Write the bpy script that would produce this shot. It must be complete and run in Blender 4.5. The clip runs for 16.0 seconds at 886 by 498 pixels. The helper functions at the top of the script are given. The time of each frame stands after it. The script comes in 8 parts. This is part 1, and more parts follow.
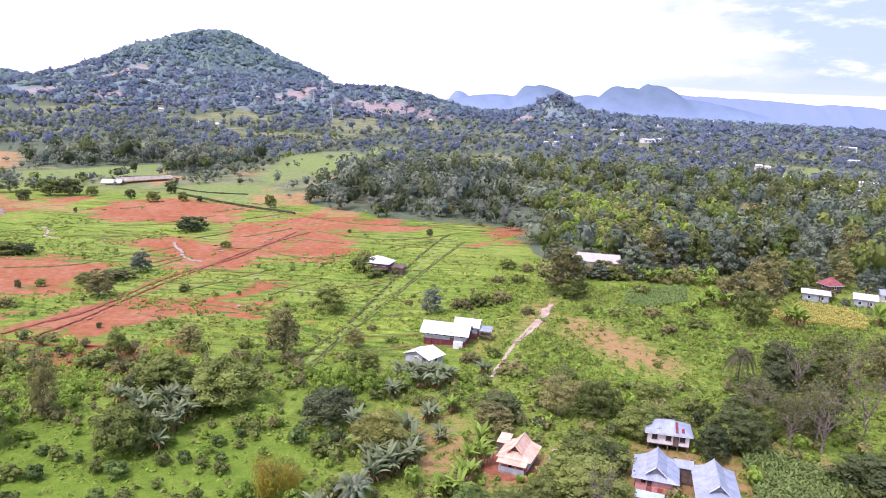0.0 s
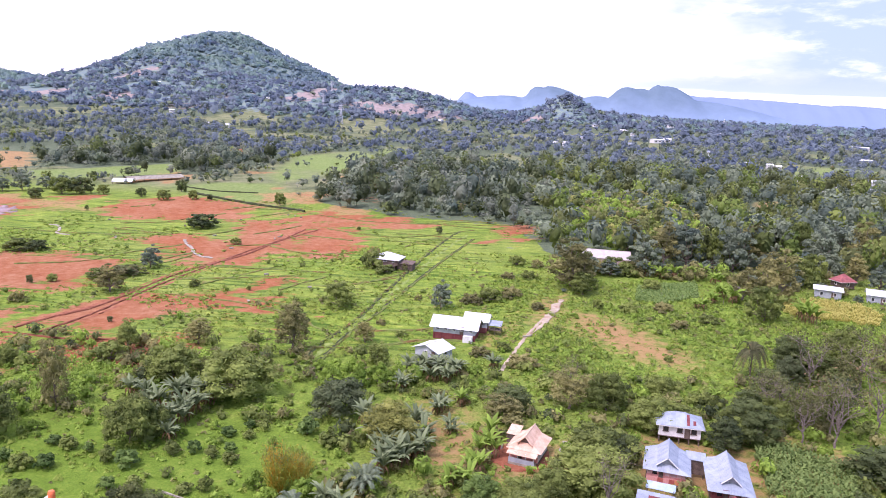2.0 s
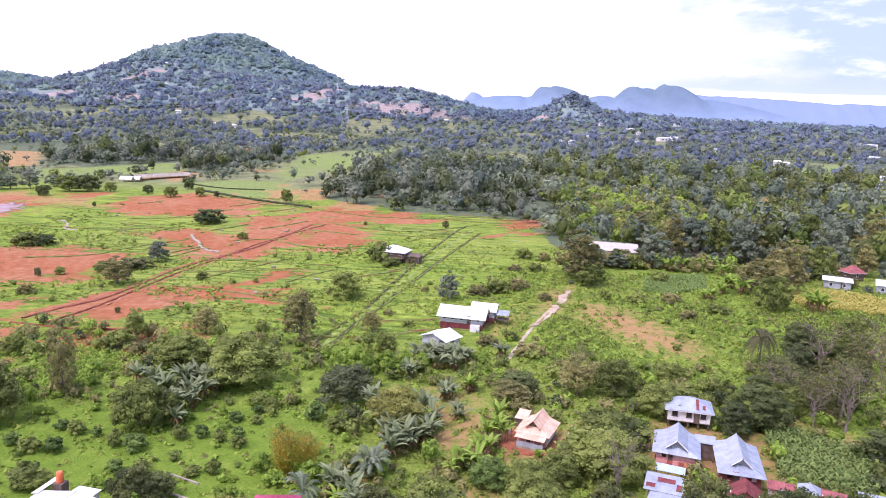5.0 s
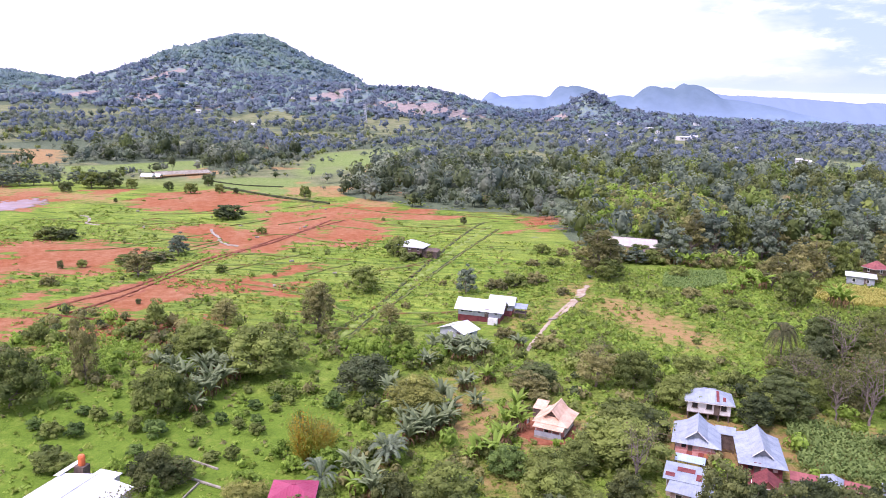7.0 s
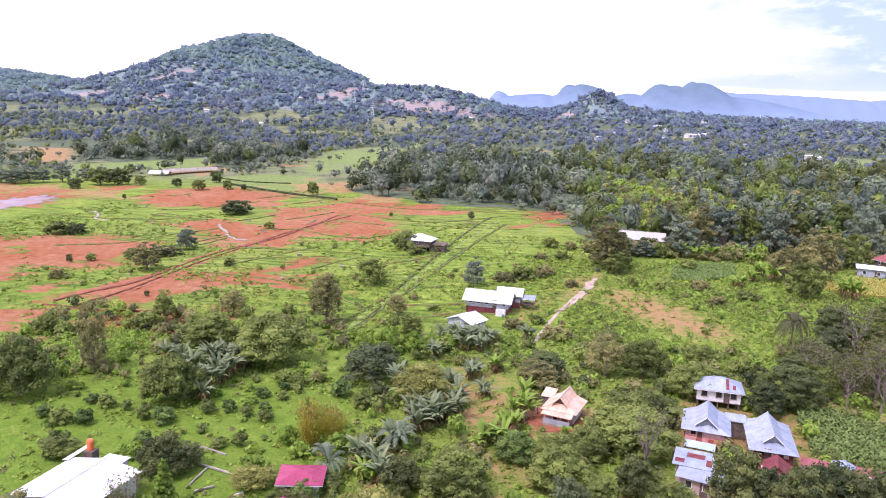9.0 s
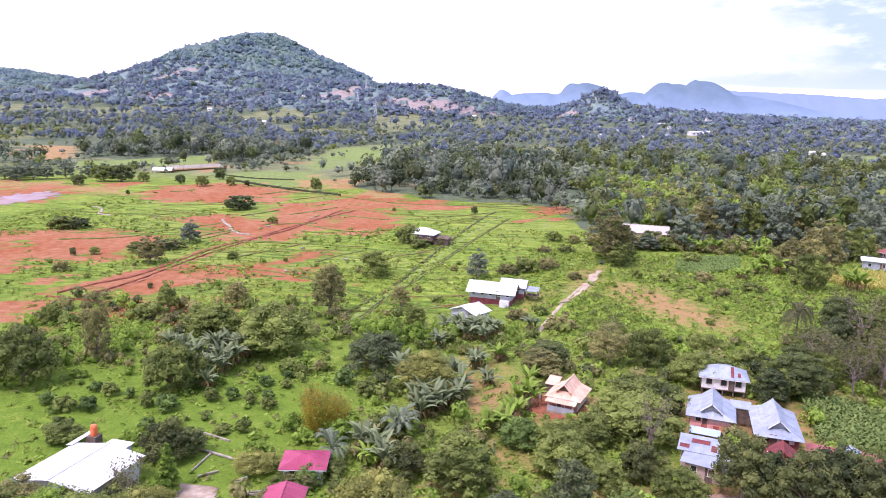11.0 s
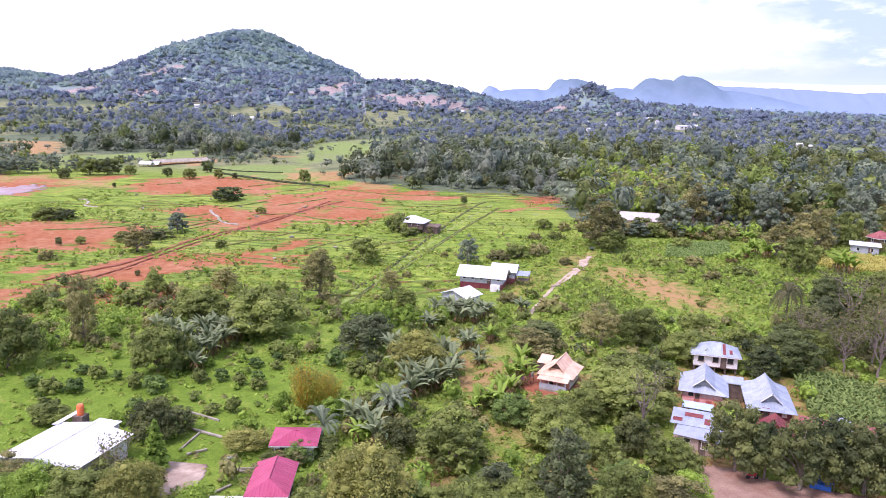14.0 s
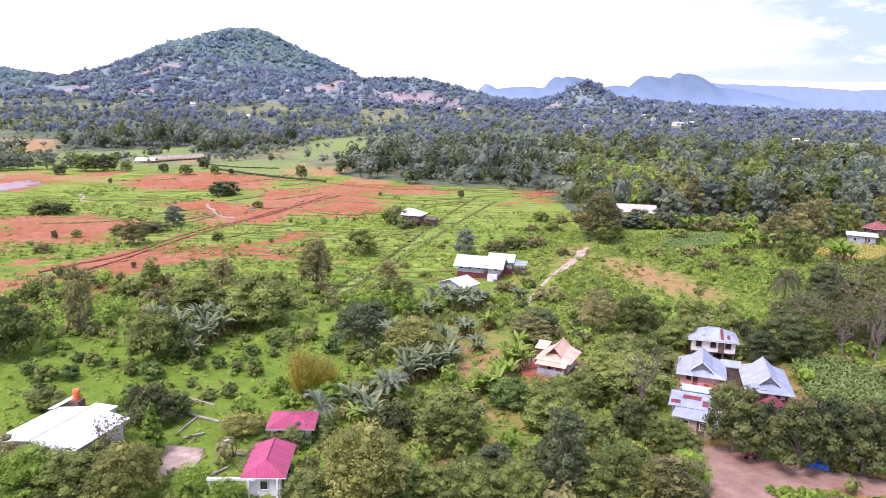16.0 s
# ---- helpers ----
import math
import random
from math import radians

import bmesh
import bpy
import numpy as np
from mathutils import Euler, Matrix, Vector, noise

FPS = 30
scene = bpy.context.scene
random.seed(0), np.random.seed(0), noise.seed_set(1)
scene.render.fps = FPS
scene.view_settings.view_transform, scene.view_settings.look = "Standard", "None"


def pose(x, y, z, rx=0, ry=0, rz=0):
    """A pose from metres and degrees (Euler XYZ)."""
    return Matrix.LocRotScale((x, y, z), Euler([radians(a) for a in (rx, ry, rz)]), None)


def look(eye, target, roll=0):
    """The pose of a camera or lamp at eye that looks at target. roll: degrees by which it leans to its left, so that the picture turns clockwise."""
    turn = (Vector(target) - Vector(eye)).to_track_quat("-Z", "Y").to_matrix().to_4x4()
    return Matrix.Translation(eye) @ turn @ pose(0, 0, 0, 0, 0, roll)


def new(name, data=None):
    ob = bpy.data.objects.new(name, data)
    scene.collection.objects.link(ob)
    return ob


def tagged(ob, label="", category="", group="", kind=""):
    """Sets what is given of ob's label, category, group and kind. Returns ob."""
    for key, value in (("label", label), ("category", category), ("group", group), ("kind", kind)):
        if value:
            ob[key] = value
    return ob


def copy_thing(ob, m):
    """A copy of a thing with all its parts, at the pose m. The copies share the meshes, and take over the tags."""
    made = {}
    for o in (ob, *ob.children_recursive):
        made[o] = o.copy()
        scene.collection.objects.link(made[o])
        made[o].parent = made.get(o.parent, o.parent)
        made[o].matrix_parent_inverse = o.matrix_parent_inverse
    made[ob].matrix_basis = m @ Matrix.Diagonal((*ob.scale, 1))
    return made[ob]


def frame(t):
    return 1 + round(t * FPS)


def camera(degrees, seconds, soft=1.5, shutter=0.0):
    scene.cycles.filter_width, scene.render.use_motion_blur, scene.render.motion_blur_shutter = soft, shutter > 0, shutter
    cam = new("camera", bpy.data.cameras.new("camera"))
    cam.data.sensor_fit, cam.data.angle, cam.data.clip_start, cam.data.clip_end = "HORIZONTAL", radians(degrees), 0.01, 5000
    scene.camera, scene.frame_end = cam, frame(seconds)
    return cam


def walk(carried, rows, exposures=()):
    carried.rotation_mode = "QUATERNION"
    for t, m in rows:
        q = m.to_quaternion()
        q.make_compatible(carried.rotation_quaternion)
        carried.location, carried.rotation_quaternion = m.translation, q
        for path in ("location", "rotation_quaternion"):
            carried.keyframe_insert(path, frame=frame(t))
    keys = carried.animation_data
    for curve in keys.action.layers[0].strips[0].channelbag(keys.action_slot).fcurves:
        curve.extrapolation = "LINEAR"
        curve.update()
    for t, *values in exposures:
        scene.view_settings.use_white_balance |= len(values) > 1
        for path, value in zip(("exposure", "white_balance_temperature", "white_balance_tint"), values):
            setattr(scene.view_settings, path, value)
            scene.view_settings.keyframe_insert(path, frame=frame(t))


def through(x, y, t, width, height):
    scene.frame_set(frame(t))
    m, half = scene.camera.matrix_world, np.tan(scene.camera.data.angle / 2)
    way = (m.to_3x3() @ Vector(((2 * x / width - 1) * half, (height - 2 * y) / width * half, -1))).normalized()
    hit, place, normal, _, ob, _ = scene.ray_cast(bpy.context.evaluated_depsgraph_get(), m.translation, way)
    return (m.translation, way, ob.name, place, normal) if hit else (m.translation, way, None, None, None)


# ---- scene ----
cam = camera(61.9, 16.0, soft=0.9)
PATH = [
    (0, (0.116, 0.543, 58.936), (-0.083, 2.499, 58.568), 3.0),
    (0.5, (0.096, 0.46, 58.409), (-0.113, 2.415, 58.042), 3.0),
    (1, (0.095, 0.515, 57.984), (-0.12, 2.47, 57.617), 2.9),
    (1.5, (0.125, 0.478, 57.496), (-0.099, 2.431, 57.13), 2.9),
    (2, (0.098, 0.499, 56.965), (-0.126, 2.453, 56.6), 2.9),
    (2.5, (-0.08, 0.363, 56.453), (-0.299, 2.317, 56.088), 2.9),
    (3, (0.042, 0.323, 55.992), (-0.182, 2.277, 55.628), 2.8),
    (3.5, (0.078, 0.391, 55.477), (-0.153, 2.344, 55.113), 2.7),
    (6, (0.122, 0.249, 52.95), (-0.138, 2.199, 52.587), 2.5),
    (6.5, (0.072, 0.179, 52.477), (-0.207, 2.125, 52.112), 2.5),
    (7, (0.103, 0.122, 52.016), (-0.185, 2.068, 51.651), 2.5),
    (7.5, (0.121, 0.083, 51.488), (-0.175, 2.027, 51.122), 2.5),
    (8, (0.169, 0.108, 50.967), (-0.131, 2.052, 50.601), 2.4),
    (8.5, (0.085, 0.145, 50.4), (-0.219, 2.088, 50.033), 2.4),
    (9, (0.165, 0.091, 49.846), (-0.143, 2.033, 49.479), 2.3),
    (11.5, (0.211, 0.05, 47.26), (-0.108, 1.989, 46.89), 2.1),
    (12, (0.23, 0.19, 46.756), (-0.091, 2.129, 46.385), 2.0),
    (12.5, (0.214, 0.238, 46.172), (-0.098, 2.178, 45.8), 2.0),
    (13, (0.119, 0.225, 45.573), (-0.181, 2.167, 45.199), 2.0),
    (13.5, (0.065, 0.365, 44.998), (-0.227, 2.308, 44.623), 1.9),
    (14, (0.077, 0.409, 44.385), (-0.211, 2.353, 44.009), 1.9),
    (14.5, (0.092, 0.308, 43.81), (-0.195, 2.251, 43.433), 1.8),
    (15, (0.125, 0.37, 43.225), (-0.163, 2.313, 42.848), 1.8),
    (15.5, (0.183, 0.303, 42.67), (-0.1, 2.246, 42.291), 1.7),
    (16, (0.17, 0.329, 42.119), (-0.11, 2.273, 41.74), 1.7),
]
walk(cam, [(t, look(eye, target, roll)) for t, eye, target, roll in PATH], [(0, 0.15, 5960, 42), (8, 0.17, 5960, 42), (16, 0.22, 5960, 42)])

# ---- light: bright overcast sky with a veiled sun ----
SUN_ELEV, SUN_AZ = 58.0, 215.0          # degrees; azimuth clockwise from +y
world = bpy.data.worlds.new("sky")
scene.world = world
world.use_nodes = True
wn, wl = world.node_tree.nodes, world.node_tree.links
wn.clear()
w_out = wn.new("ShaderNodeOutputWorld")
w_sky = wn.new("ShaderNodeTexSky")
w_sky.sky_type, w_sky.sun_disc = "NISHITA", False
w_sky.sun_elevation, w_sky.sun_rotation = radians(SUN_ELEV), radians(SUN_AZ)
w_blue = wn.new("ShaderNodeBackground")
w_blue.inputs["Strength"].default_value = 0.14
wl.new(w_sky.outputs["Color"], w_blue.inputs["Color"])
w_co = wn.new("ShaderNodeTexCoord")
w_map = wn.new("ShaderNodeMapping")
w_map.inputs["Scale"].default_value = (1.6, 1.6, 5.5)
w_map.inputs["Location"].default_value = (0.35, 0.1, 0.0)
wl.new(w_co.outputs["Generated"], w_map.inputs["Vector"])
w_noise = wn.new("ShaderNodeTexNoise")
w_noise.inputs["Scale"].default_value = 1.3
w_noise.inputs["Detail"].default_value = 9.0
w_noise.inputs["Roughness"].default_value = 0.55
wl.new(w_map.outputs["Vector"], w_noise.inputs["Vector"])
w_sep = wn.new("ShaderNodeSeparateXYZ")
wl.new(w_co.outputs["Generated"], w_sep.inputs["Vector"])
w_add = wn.new("ShaderNodeMath")        # the cloud cover is thinner towards +x
w_add.operation = "MULTIPLY_ADD"
wl.new(w_sep.outputs["X"], w_add.inputs[0])
w_add.inputs[1].default_value = -0.74
wl.new(w_noise.outputs["Fac"], w_add.inputs[2])
w_ramp = wn.new("ShaderNodeValToRGB")
w_ramp.color_ramp.elements[0].position = 0.29
w_ramp.color_ramp.elements[0].color = (0.32, 0.435, 0.56, 1)
w_ramp.color_ramp.elements[1].position = 0.54
w_ramp.color_ramp.elements[1].color = (1.0, 1.0, 1.02, 1)
wl.new(w_add.outputs["Value"], w_ramp.inputs["Fac"])


def w_math(op, a, b=0.0, c=0.0):
    x = wn.new("ShaderNodeMath")
    x.operation = op
    for sock, v in zip(x.inputs, (a, b, c)):
        if isinstance(v, bpy.types.NodeSocket):
            wl.new(v, sock)
        else:
            sock.default_value = v
    return x.outputs[0]


def w_step(v, lo, hi):
    x = wn.new("ShaderNodeMapRange")
    x.interpolation_type = "SMOOTHSTEP"
    wl.new(v, x.inputs["Value"])
    x.inputs["From Min"].default_value, x.inputs["From Max"].default_value = lo, hi
    return x.outputs["Result"]


def w_blend(fac, a, colour):
    x = wn.new("ShaderNodeMix")
    x.data_type = "RGBA"
    wl.new(fac, x.inputs[0])
    wl.new(a, x.inputs[6])
    x.inputs[7].default_value = (*colour, 1)
    return x.outputs[2]


# a low cloud bank: a grey underside, and a clear bright gap below it along the horizon
w_flat = wn.new("ShaderNodeMapping")
w_flat.inputs["Scale"].default_value = (3.0, 3.0, 40.0)
wl.new(w_co.outputs["Generated"], w_flat.inputs["Vector"])
w_wisp = wn.new("ShaderNodeTexNoise")
w_wisp.inputs["Scale"].default_value, w_wisp.inputs["Detail"].default_value = 1.6, 6.0
wl.new(w_flat.outputs["Vector"], w_wisp.inputs["Vector"])
w_low = w_math("MULTIPLY_ADD", w_wisp.outputs["Fac"], 0.012, w_sep.outputs["Z"])
w_bank = w_math("MULTIPLY", w_step(w_low, 0.0475, 0.0505), w_math("SUBTRACT", 1.0, w_step(w_low, 0.052, 0.075)))
w_bank = w_math("MULTIPLY", w_bank, w_step(w_sep.outputs["X"], 0.02, 0.20))
w_side = w_math("MULTIPLY", w_math("SUBTRACT", 1.0, w_step(w_low, 0.0465, 0.049)), w_step(w_sep.outputs["X"], 0.12, 0.2))
w_puff = wn.new("ShaderNodeTexNoise")      # broken white cloud over the thin side
w_puff.inputs["Scale"].default_value, w_puff.inputs["Detail"].default_value, w_puff.inputs["Roughness"].default_value = 7.0, 8.0, 0.62
wl.new(w_map.outputs["Vector"], w_puff.inputs["Vector"])
w_tone = w_blend(w_math("MULTIPLY", w_step(w_puff.outputs["Fac"], 0.46, 0.72), 0.6), w_ramp.outputs["Color"], (0.92, 0.97, 1.0))
w_tone = w_blend(w_math("MULTIPLY", w_bank, 0.8), w_tone, (0.30, 0.40, 0.56))
w_haze = w_math("MULTIPLY", w_step(w_sep.outputs["X"], -0.02, 0.06), w_math("SUBTRACT", 1.0, w_step(w_low, 0.050, 0.068)))
w_tone = w_blend(w_math("MULTIPLY", w_haze, 0.5), w_tone, (0.42, 0.54, 0.66))
w_tone = w_blend(w_math("MULTIPLY", w_side, 0.9), w_tone, (0.95, 0.97, 1.0))
w_cloud = wn.new("ShaderNodeBackground")
w_cloud.inputs["Strength"].default_value = 1.75
wl.new(w_tone, w_cloud.inputs["Color"])
w_mix = wn.new("ShaderNodeMixShader")
w_mix.inputs["Fac"].default_value = 0.86
wl.new(w_blue.outputs["Background"], w_mix.inputs[1])
wl.new(w_cloud.outputs["Background"], w_mix.inputs[2])
wl.new(w_mix.outputs["Shader"], w_out.inputs["Surface"])

sun_data = bpy.data.lights.new("sun", "SUN")
sun_data.energy, sun_data.angle, sun_data.color = 2.8, radians(11), (1.0, 0.96, 0.9)
sun = new("sun", sun_data)
_se, _sa = radians(SUN_ELEV), radians(SUN_AZ)
sun.matrix_world = look(Vector((math.sin(_sa) * math.cos(_se), math.cos(_sa) * math.cos(_se), math.sin(_se))) * 300, (0, 0, 0))

# ---- materials ----
def nodes_of(name, rough=0.85, metal=0.0, spec=0.3):
    m = bpy.data.materials.new(name)
    m.use_nodes = True
    n, l = m.node_tree.nodes, m.node_tree.links
    b = n["Principled BSDF"]
    b.inputs["Roughness"].default_value = rough
    b.inputs["Metallic"].default_value = metal
    b.inputs["Specular IOR Level"].default_value = spec
    return m, n, l, b


def noise_at(n, l, scale, detail=4.0, rough=0.6, vec=None):
    t = n.new("ShaderNodeTexNoise")
    t.inputs["Scale"].default_value, t.inputs["Detail"].default_value, t.inputs["Roughness"].default_value = scale, detail, rough
    if vec is not None:
        l.new(vec, t.inputs["Vector"])
    return t.outputs["Fac"]


def ramp(n, l, fac, stops):
    r = n.new("ShaderNodeValToRGB")
    e = r.color_ramp.elements
    while len(e) < len(stops):
        e.new(0.5)
    for el, (p, c) in zip(e, stops):
        el.position, el.color = p, (*c, 1) if len(c) == 3 else c
    l.new(fac, r.inputs["Fac"])
    return r.outputs["Color"]


def mix(n, l, fac, a, b, mode="MIX"):
    x = n.new("ShaderNodeMix")
    x.data_type, x.blend_type = "RGBA", mode
    for sock, v in ((x.inputs[0], fac), (x.inputs[6], a), (x.inputs[7], b)):
        if isinstance(v, bpy.types.NodeSocket):
            l.new(v, sock)
        elif isinstance(v, (int, float)):
            sock.default_value = v
        else:
            sock.default_value = (*v, 1)
    return x.outputs[2]


def calc(n, l, op, a, b=0.0, c=0.0, clamp=False):
    x = n.new("ShaderNodeMath")
    x.operation, x.use_clamp = op, clamp
    for sock, v in zip(x.inputs, (a, b, c)):
        if isinstance(v, bpy.types.NodeSocket):
            l.new(v, sock)
        else:
            sock.default_value = v
    return x.outputs[0]


def bumped(n, l, b, height, strength=0.4, dist=0.05):
    x = n.new("ShaderNodeBump")
    x.inputs["Strength"].default_value, x.inputs["Distance"].default_value = strength, dist
    l.new(height, x.inputs["Height"])
    l.new(x.outputs["Normal"], b.inputs["Normal"])


def position(n):
    return n.new("ShaderNodeNewGeometry").outputs["Position"]


def attr(n, name):
    a = n.new("ShaderNodeAttribute")
    a.attribute_name = name
    return a.outputs["Fac"]


def surface(name, dark, light, rough=0.85, scale=1.2, fine=14.0, bump=0.3, metal=0.0, spec=0.3, stain=None, amount=0.5):
    """A worn surface: two tones at two scales, an optional stain, fine relief."""
    m, n, l, b = nodes_of(name, rough, metal, spec)
    p = position(n)
    big, small = noise_at(n, l, scale, 4, 0.6, p), noise_at(n, l, fine, 3, 0.6, p)
    f = calc(n, l, "MULTIPLY_ADD", small, 0.35, calc(n, l, "MULTIPLY", big, 0.75))
    col = ramp(n, l, f, [(0.38, dark), (0.68, light)])
    if stain:
        s = ramp(n, l, noise_at(n, l, scale * 0.45, 6, 0.7, p), [(0.62 - 0.25 * amount, (0, 0, 0)), (0.72, (1, 1, 1))])
        col = mix(n, l, s, col, stain)
    oi = n.new("ShaderNodeObjectInfo")
    v = calc(n, l, "MULTIPLY_ADD", oi.outputs["Random"], 0.10, 0.95)
    col = mix(n, l, 1.0, col, v, "MULTIPLY")
    l.new(col, b.inputs["Base Color"])
    bumped(n, l, b, small, bump, 0.03)
    return m


def foliage(name, deep, light, warm=None, rough=0.6, through=0.35, by_plant=0.55, by_leaf=0.22, patch=0.0, by_clump=1.0):
    """Leaves: tone by plant, by leaf and by stretch of forest, with some light let through."""
    m, n, l, b = nodes_of(name, rough, 0.0, 0.12)
    oi = n.new("ShaderNodeObjectInfo")
    g = n.new("ShaderNodeNewGeometry")
    plant = calc(n, l, "FRACT", calc(n, l, "ADD", oi.outputs["Random"], attr(n, "tint")))
    leaf = g.outputs["Random Per Island"]
    rest = 0.5 - 0.5 * (by_plant + by_leaf)
    f = calc(n, l, "ADD", calc(n, l, "MULTIPLY_ADD", plant, by_plant, calc(n, l, "MULTIPLY", attr(n, "clump"), by_clump)), calc(n, l, "MULTIPLY_ADD", leaf, by_leaf, rest))
    if patch:
        w = noise_at(n, l, 0.0075, 4, 0.6, position(n))
        f = calc(n, l, "ADD", f, calc(n, l, "MULTIPLY", calc(n, l, "SUBTRACT", w, 0.5), patch))
    col = ramp(n, l, f, [(0.1, deep), (0.9, light)])
    if warm:
        s = ramp(n, l, calc(n, l, "MULTIPLY", plant, calc(n, l, "ADD", leaf, 0.35)), [(0.98, (0, 0, 0)), (1.3, (1, 1, 1))])
        col = mix(n, l, s, col, warm)
    l.new(col, b.inputs["Base Color"])
    tr = n.new("ShaderNodeBsdfTranslucent")
    l.new(col, tr.inputs["Color"])
    mx = n.new("ShaderNodeMixShader")
    mx.inputs["Fac"].default_value = through
    l.new(b.outputs["BSDF"], mx.inputs[1])
    l.new(tr.outputs["BSDF"], mx.inputs[2])
    l.new(mx.outputs["Shader"], n["Material Output"].inputs["Surface"])
    return m


def ground_material():
    """Grass, weeds, red laterite soil and dry turf, by the plan's masks with ragged edges."""
    m, n, l, b = nodes_of("ground_cover", 0.95, 0.0, 0.15)
    p = position(n)
    huge, big = noise_at(n, l, 0.012, 5, 0.6, p), noise_at(n, l, 0.05, 6, 0.62, p)
    mid, fine = noise_at(n, l, 0.35, 6, 0.65, p), noise_at(n, l, 2.2, 4, 0.7, p)
    grass = ramp(n, l, calc(n, l, "MULTIPLY_ADD", mid, 0.6, calc(n, l, "MULTIPLY", big, 0.5)),
                 [(0.32, (0.075, 0.120, 0.022)), (0.47, (0.140, 0.215, 0.029)), (0.58, (0.175, 0.275, 0.034)), (0.69, (0.291, 0.365, 0.067))])
    pale = ramp(n, l, fine, [(0.3, (0.171, 0.232, 0.043)), (0.7, (0.281, 0.340, 0.077))])
    grass = mix(n, l, ramp(n, l, huge, [(0.44, (0, 0, 0)), (0.64, (0.75, 0.75, 0.75))]), grass, pale)
    grass = mix(n, l, 1.0, grass, ramp(n, l, fine, [(0.28, (0.52, 0.52, 0.50)), (0.68, (1.34, 1.34, 1.30))]), "MULTIPLY")
    soil = ramp(n, l, calc(n, l, "MULTIPLY_ADD", fine, 0.35, calc(n, l, "MULTIPLY", mid, 0.65)),
                [(0.30, (0.240, 0.088, 0.036)), (0.5, (0.375, 0.162, 0.076)), (0.72, (0.475, 0.282, 0.168))])
    soil = mix(n, l, ramp(n, l, noise_at(n, l, 0.03, 5, 0.65, p), [(0.40, (0, 0, 0)), (0.60, (1, 1, 1))]), soil, mix(n, l, 1.0, soil, (0.92, 0.74, 0.62), "MULTIPLY"))
    dry = ramp(n, l, calc(n, l, "MULTIPLY_ADD", fine, 0.4, calc(n, l, "MULTIPLY", mid, 0.6)),
               [(0.33, (0.235, 0.180, 0.060)), (0.50, (0.400, 0.232, 0.104)), (0.66, (0.33, 0.265, 0.095))])

    # Grass beyond 425 m: a duller, paler olive with distance haze put in.
    far_grass = ramp(n, l, calc(n, l, "MULTIPLY_ADD", big, 0.7, calc(n, l, "MULTIPLY", mid, 0.4)), [(0.42, (0.10, 0.125, 0.06)), (0.54, (0.175, 0.205, 0.09)), (0.68, (0.27, 0.255, 0.145))])
    grass = mix(n, l, attr(n, "far_grass"), grass, far_grass)
    lawn = ramp(n, l, calc(n, l, "MULTIPLY_ADD", fine, 0.4, calc(n, l, "MULTIPLY", mid, 0.6)), [(0.34, (0.094, 0.165, 0.016)), (0.5, (0.142, 0.245, 0.023)), (0.66, (0.222, 0.300, 0.042))])
    grass = mix(n, l, attr(n, "lawn"), grass, lawn)
    lush = ramp(n, l, calc(n, l, "MULTIPLY_ADD", fine, 0.35, calc(n, l, "MULTIPLY", mid, 0.65)), [(0.34, (0.125, 0.190, 0.045)), (0.5, (0.190, 0.270, 0.070)), (0.66, (0.280, 0.330, 0.120))])
    grass = mix(n, l, attr(n, "lush"), grass, lush)

    lay = n.new("ShaderNodeMapping")            # the lie of the plots' rows
    lay.inputs["Rotation"].default_value, lay.inputs["Scale"].default_value = (0, 0, radians(21)), (0.045, 0.42, 1)
    l.new(p, lay.inputs["Vector"])
    rows = noise_at(n, l, 1.0, 4, 0.6, lay.outputs["Vector"])
    plough = calc(n, l, "MULTIPLY", attr(n, "rows"), 1.0)
    grass = mix(n, l, plough, grass, mix(n, l, 1.0, grass, ramp(n, l, rows, [(0.36, (0.42, 0.55, 0.42)), (0.46, (0.97, 1.0, 0.97)), (0.62, (1.34, 1.22, 1.12))]), "MULTIPLY"))

    def mask(name, lo, hi, grain):
        f = calc(n, l, "MULTIPLY_ADD", calc(n, l, "SUBTRACT", grain, 0.5), 2.2, attr(n, name))
        f = calc(n, l, "MULTIPLY_ADD", calc(n, l, "SUBTRACT", fine, 0.5), 0.5, f)
        return ramp(n, l, f, [(lo, (0, 0, 0)), (hi, (1, 1, 1))])
    col = mix(n, l, mask("dry", 0.30, 0.86, mid), grass, dry)
    # Woodland floor, its dark tone lifted to imitate haze.
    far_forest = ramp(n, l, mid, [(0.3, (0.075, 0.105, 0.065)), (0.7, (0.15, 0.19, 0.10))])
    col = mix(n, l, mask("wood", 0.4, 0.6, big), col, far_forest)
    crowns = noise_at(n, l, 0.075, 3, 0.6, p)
    # Hill ground: bluish haze is painted into its greens.
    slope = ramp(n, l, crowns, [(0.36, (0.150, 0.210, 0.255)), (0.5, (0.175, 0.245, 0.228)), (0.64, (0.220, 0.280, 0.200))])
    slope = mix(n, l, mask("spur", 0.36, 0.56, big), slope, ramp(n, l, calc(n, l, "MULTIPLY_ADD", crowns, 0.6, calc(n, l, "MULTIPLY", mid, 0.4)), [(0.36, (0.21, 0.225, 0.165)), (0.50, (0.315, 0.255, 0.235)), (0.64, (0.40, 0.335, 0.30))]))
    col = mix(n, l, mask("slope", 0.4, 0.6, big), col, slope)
    col = mix(n, l, mask("soil", 0.50, 0.66, calc(n, l, "MULTIPLY_ADD", rows, 0.7, calc(n, l, "MULTIPLY_ADD", big, 0.4, calc(n, l, "MULTIPLY_ADD", mid, 0.3, -0.2)))), col, soil)
    l.new(col, b.inputs["Base Color"])
    bumped(n, l, b, calc(n, l, "MULTIPLY_ADD", mid, 1.0, fine), 1.0, 0.4)
    return m


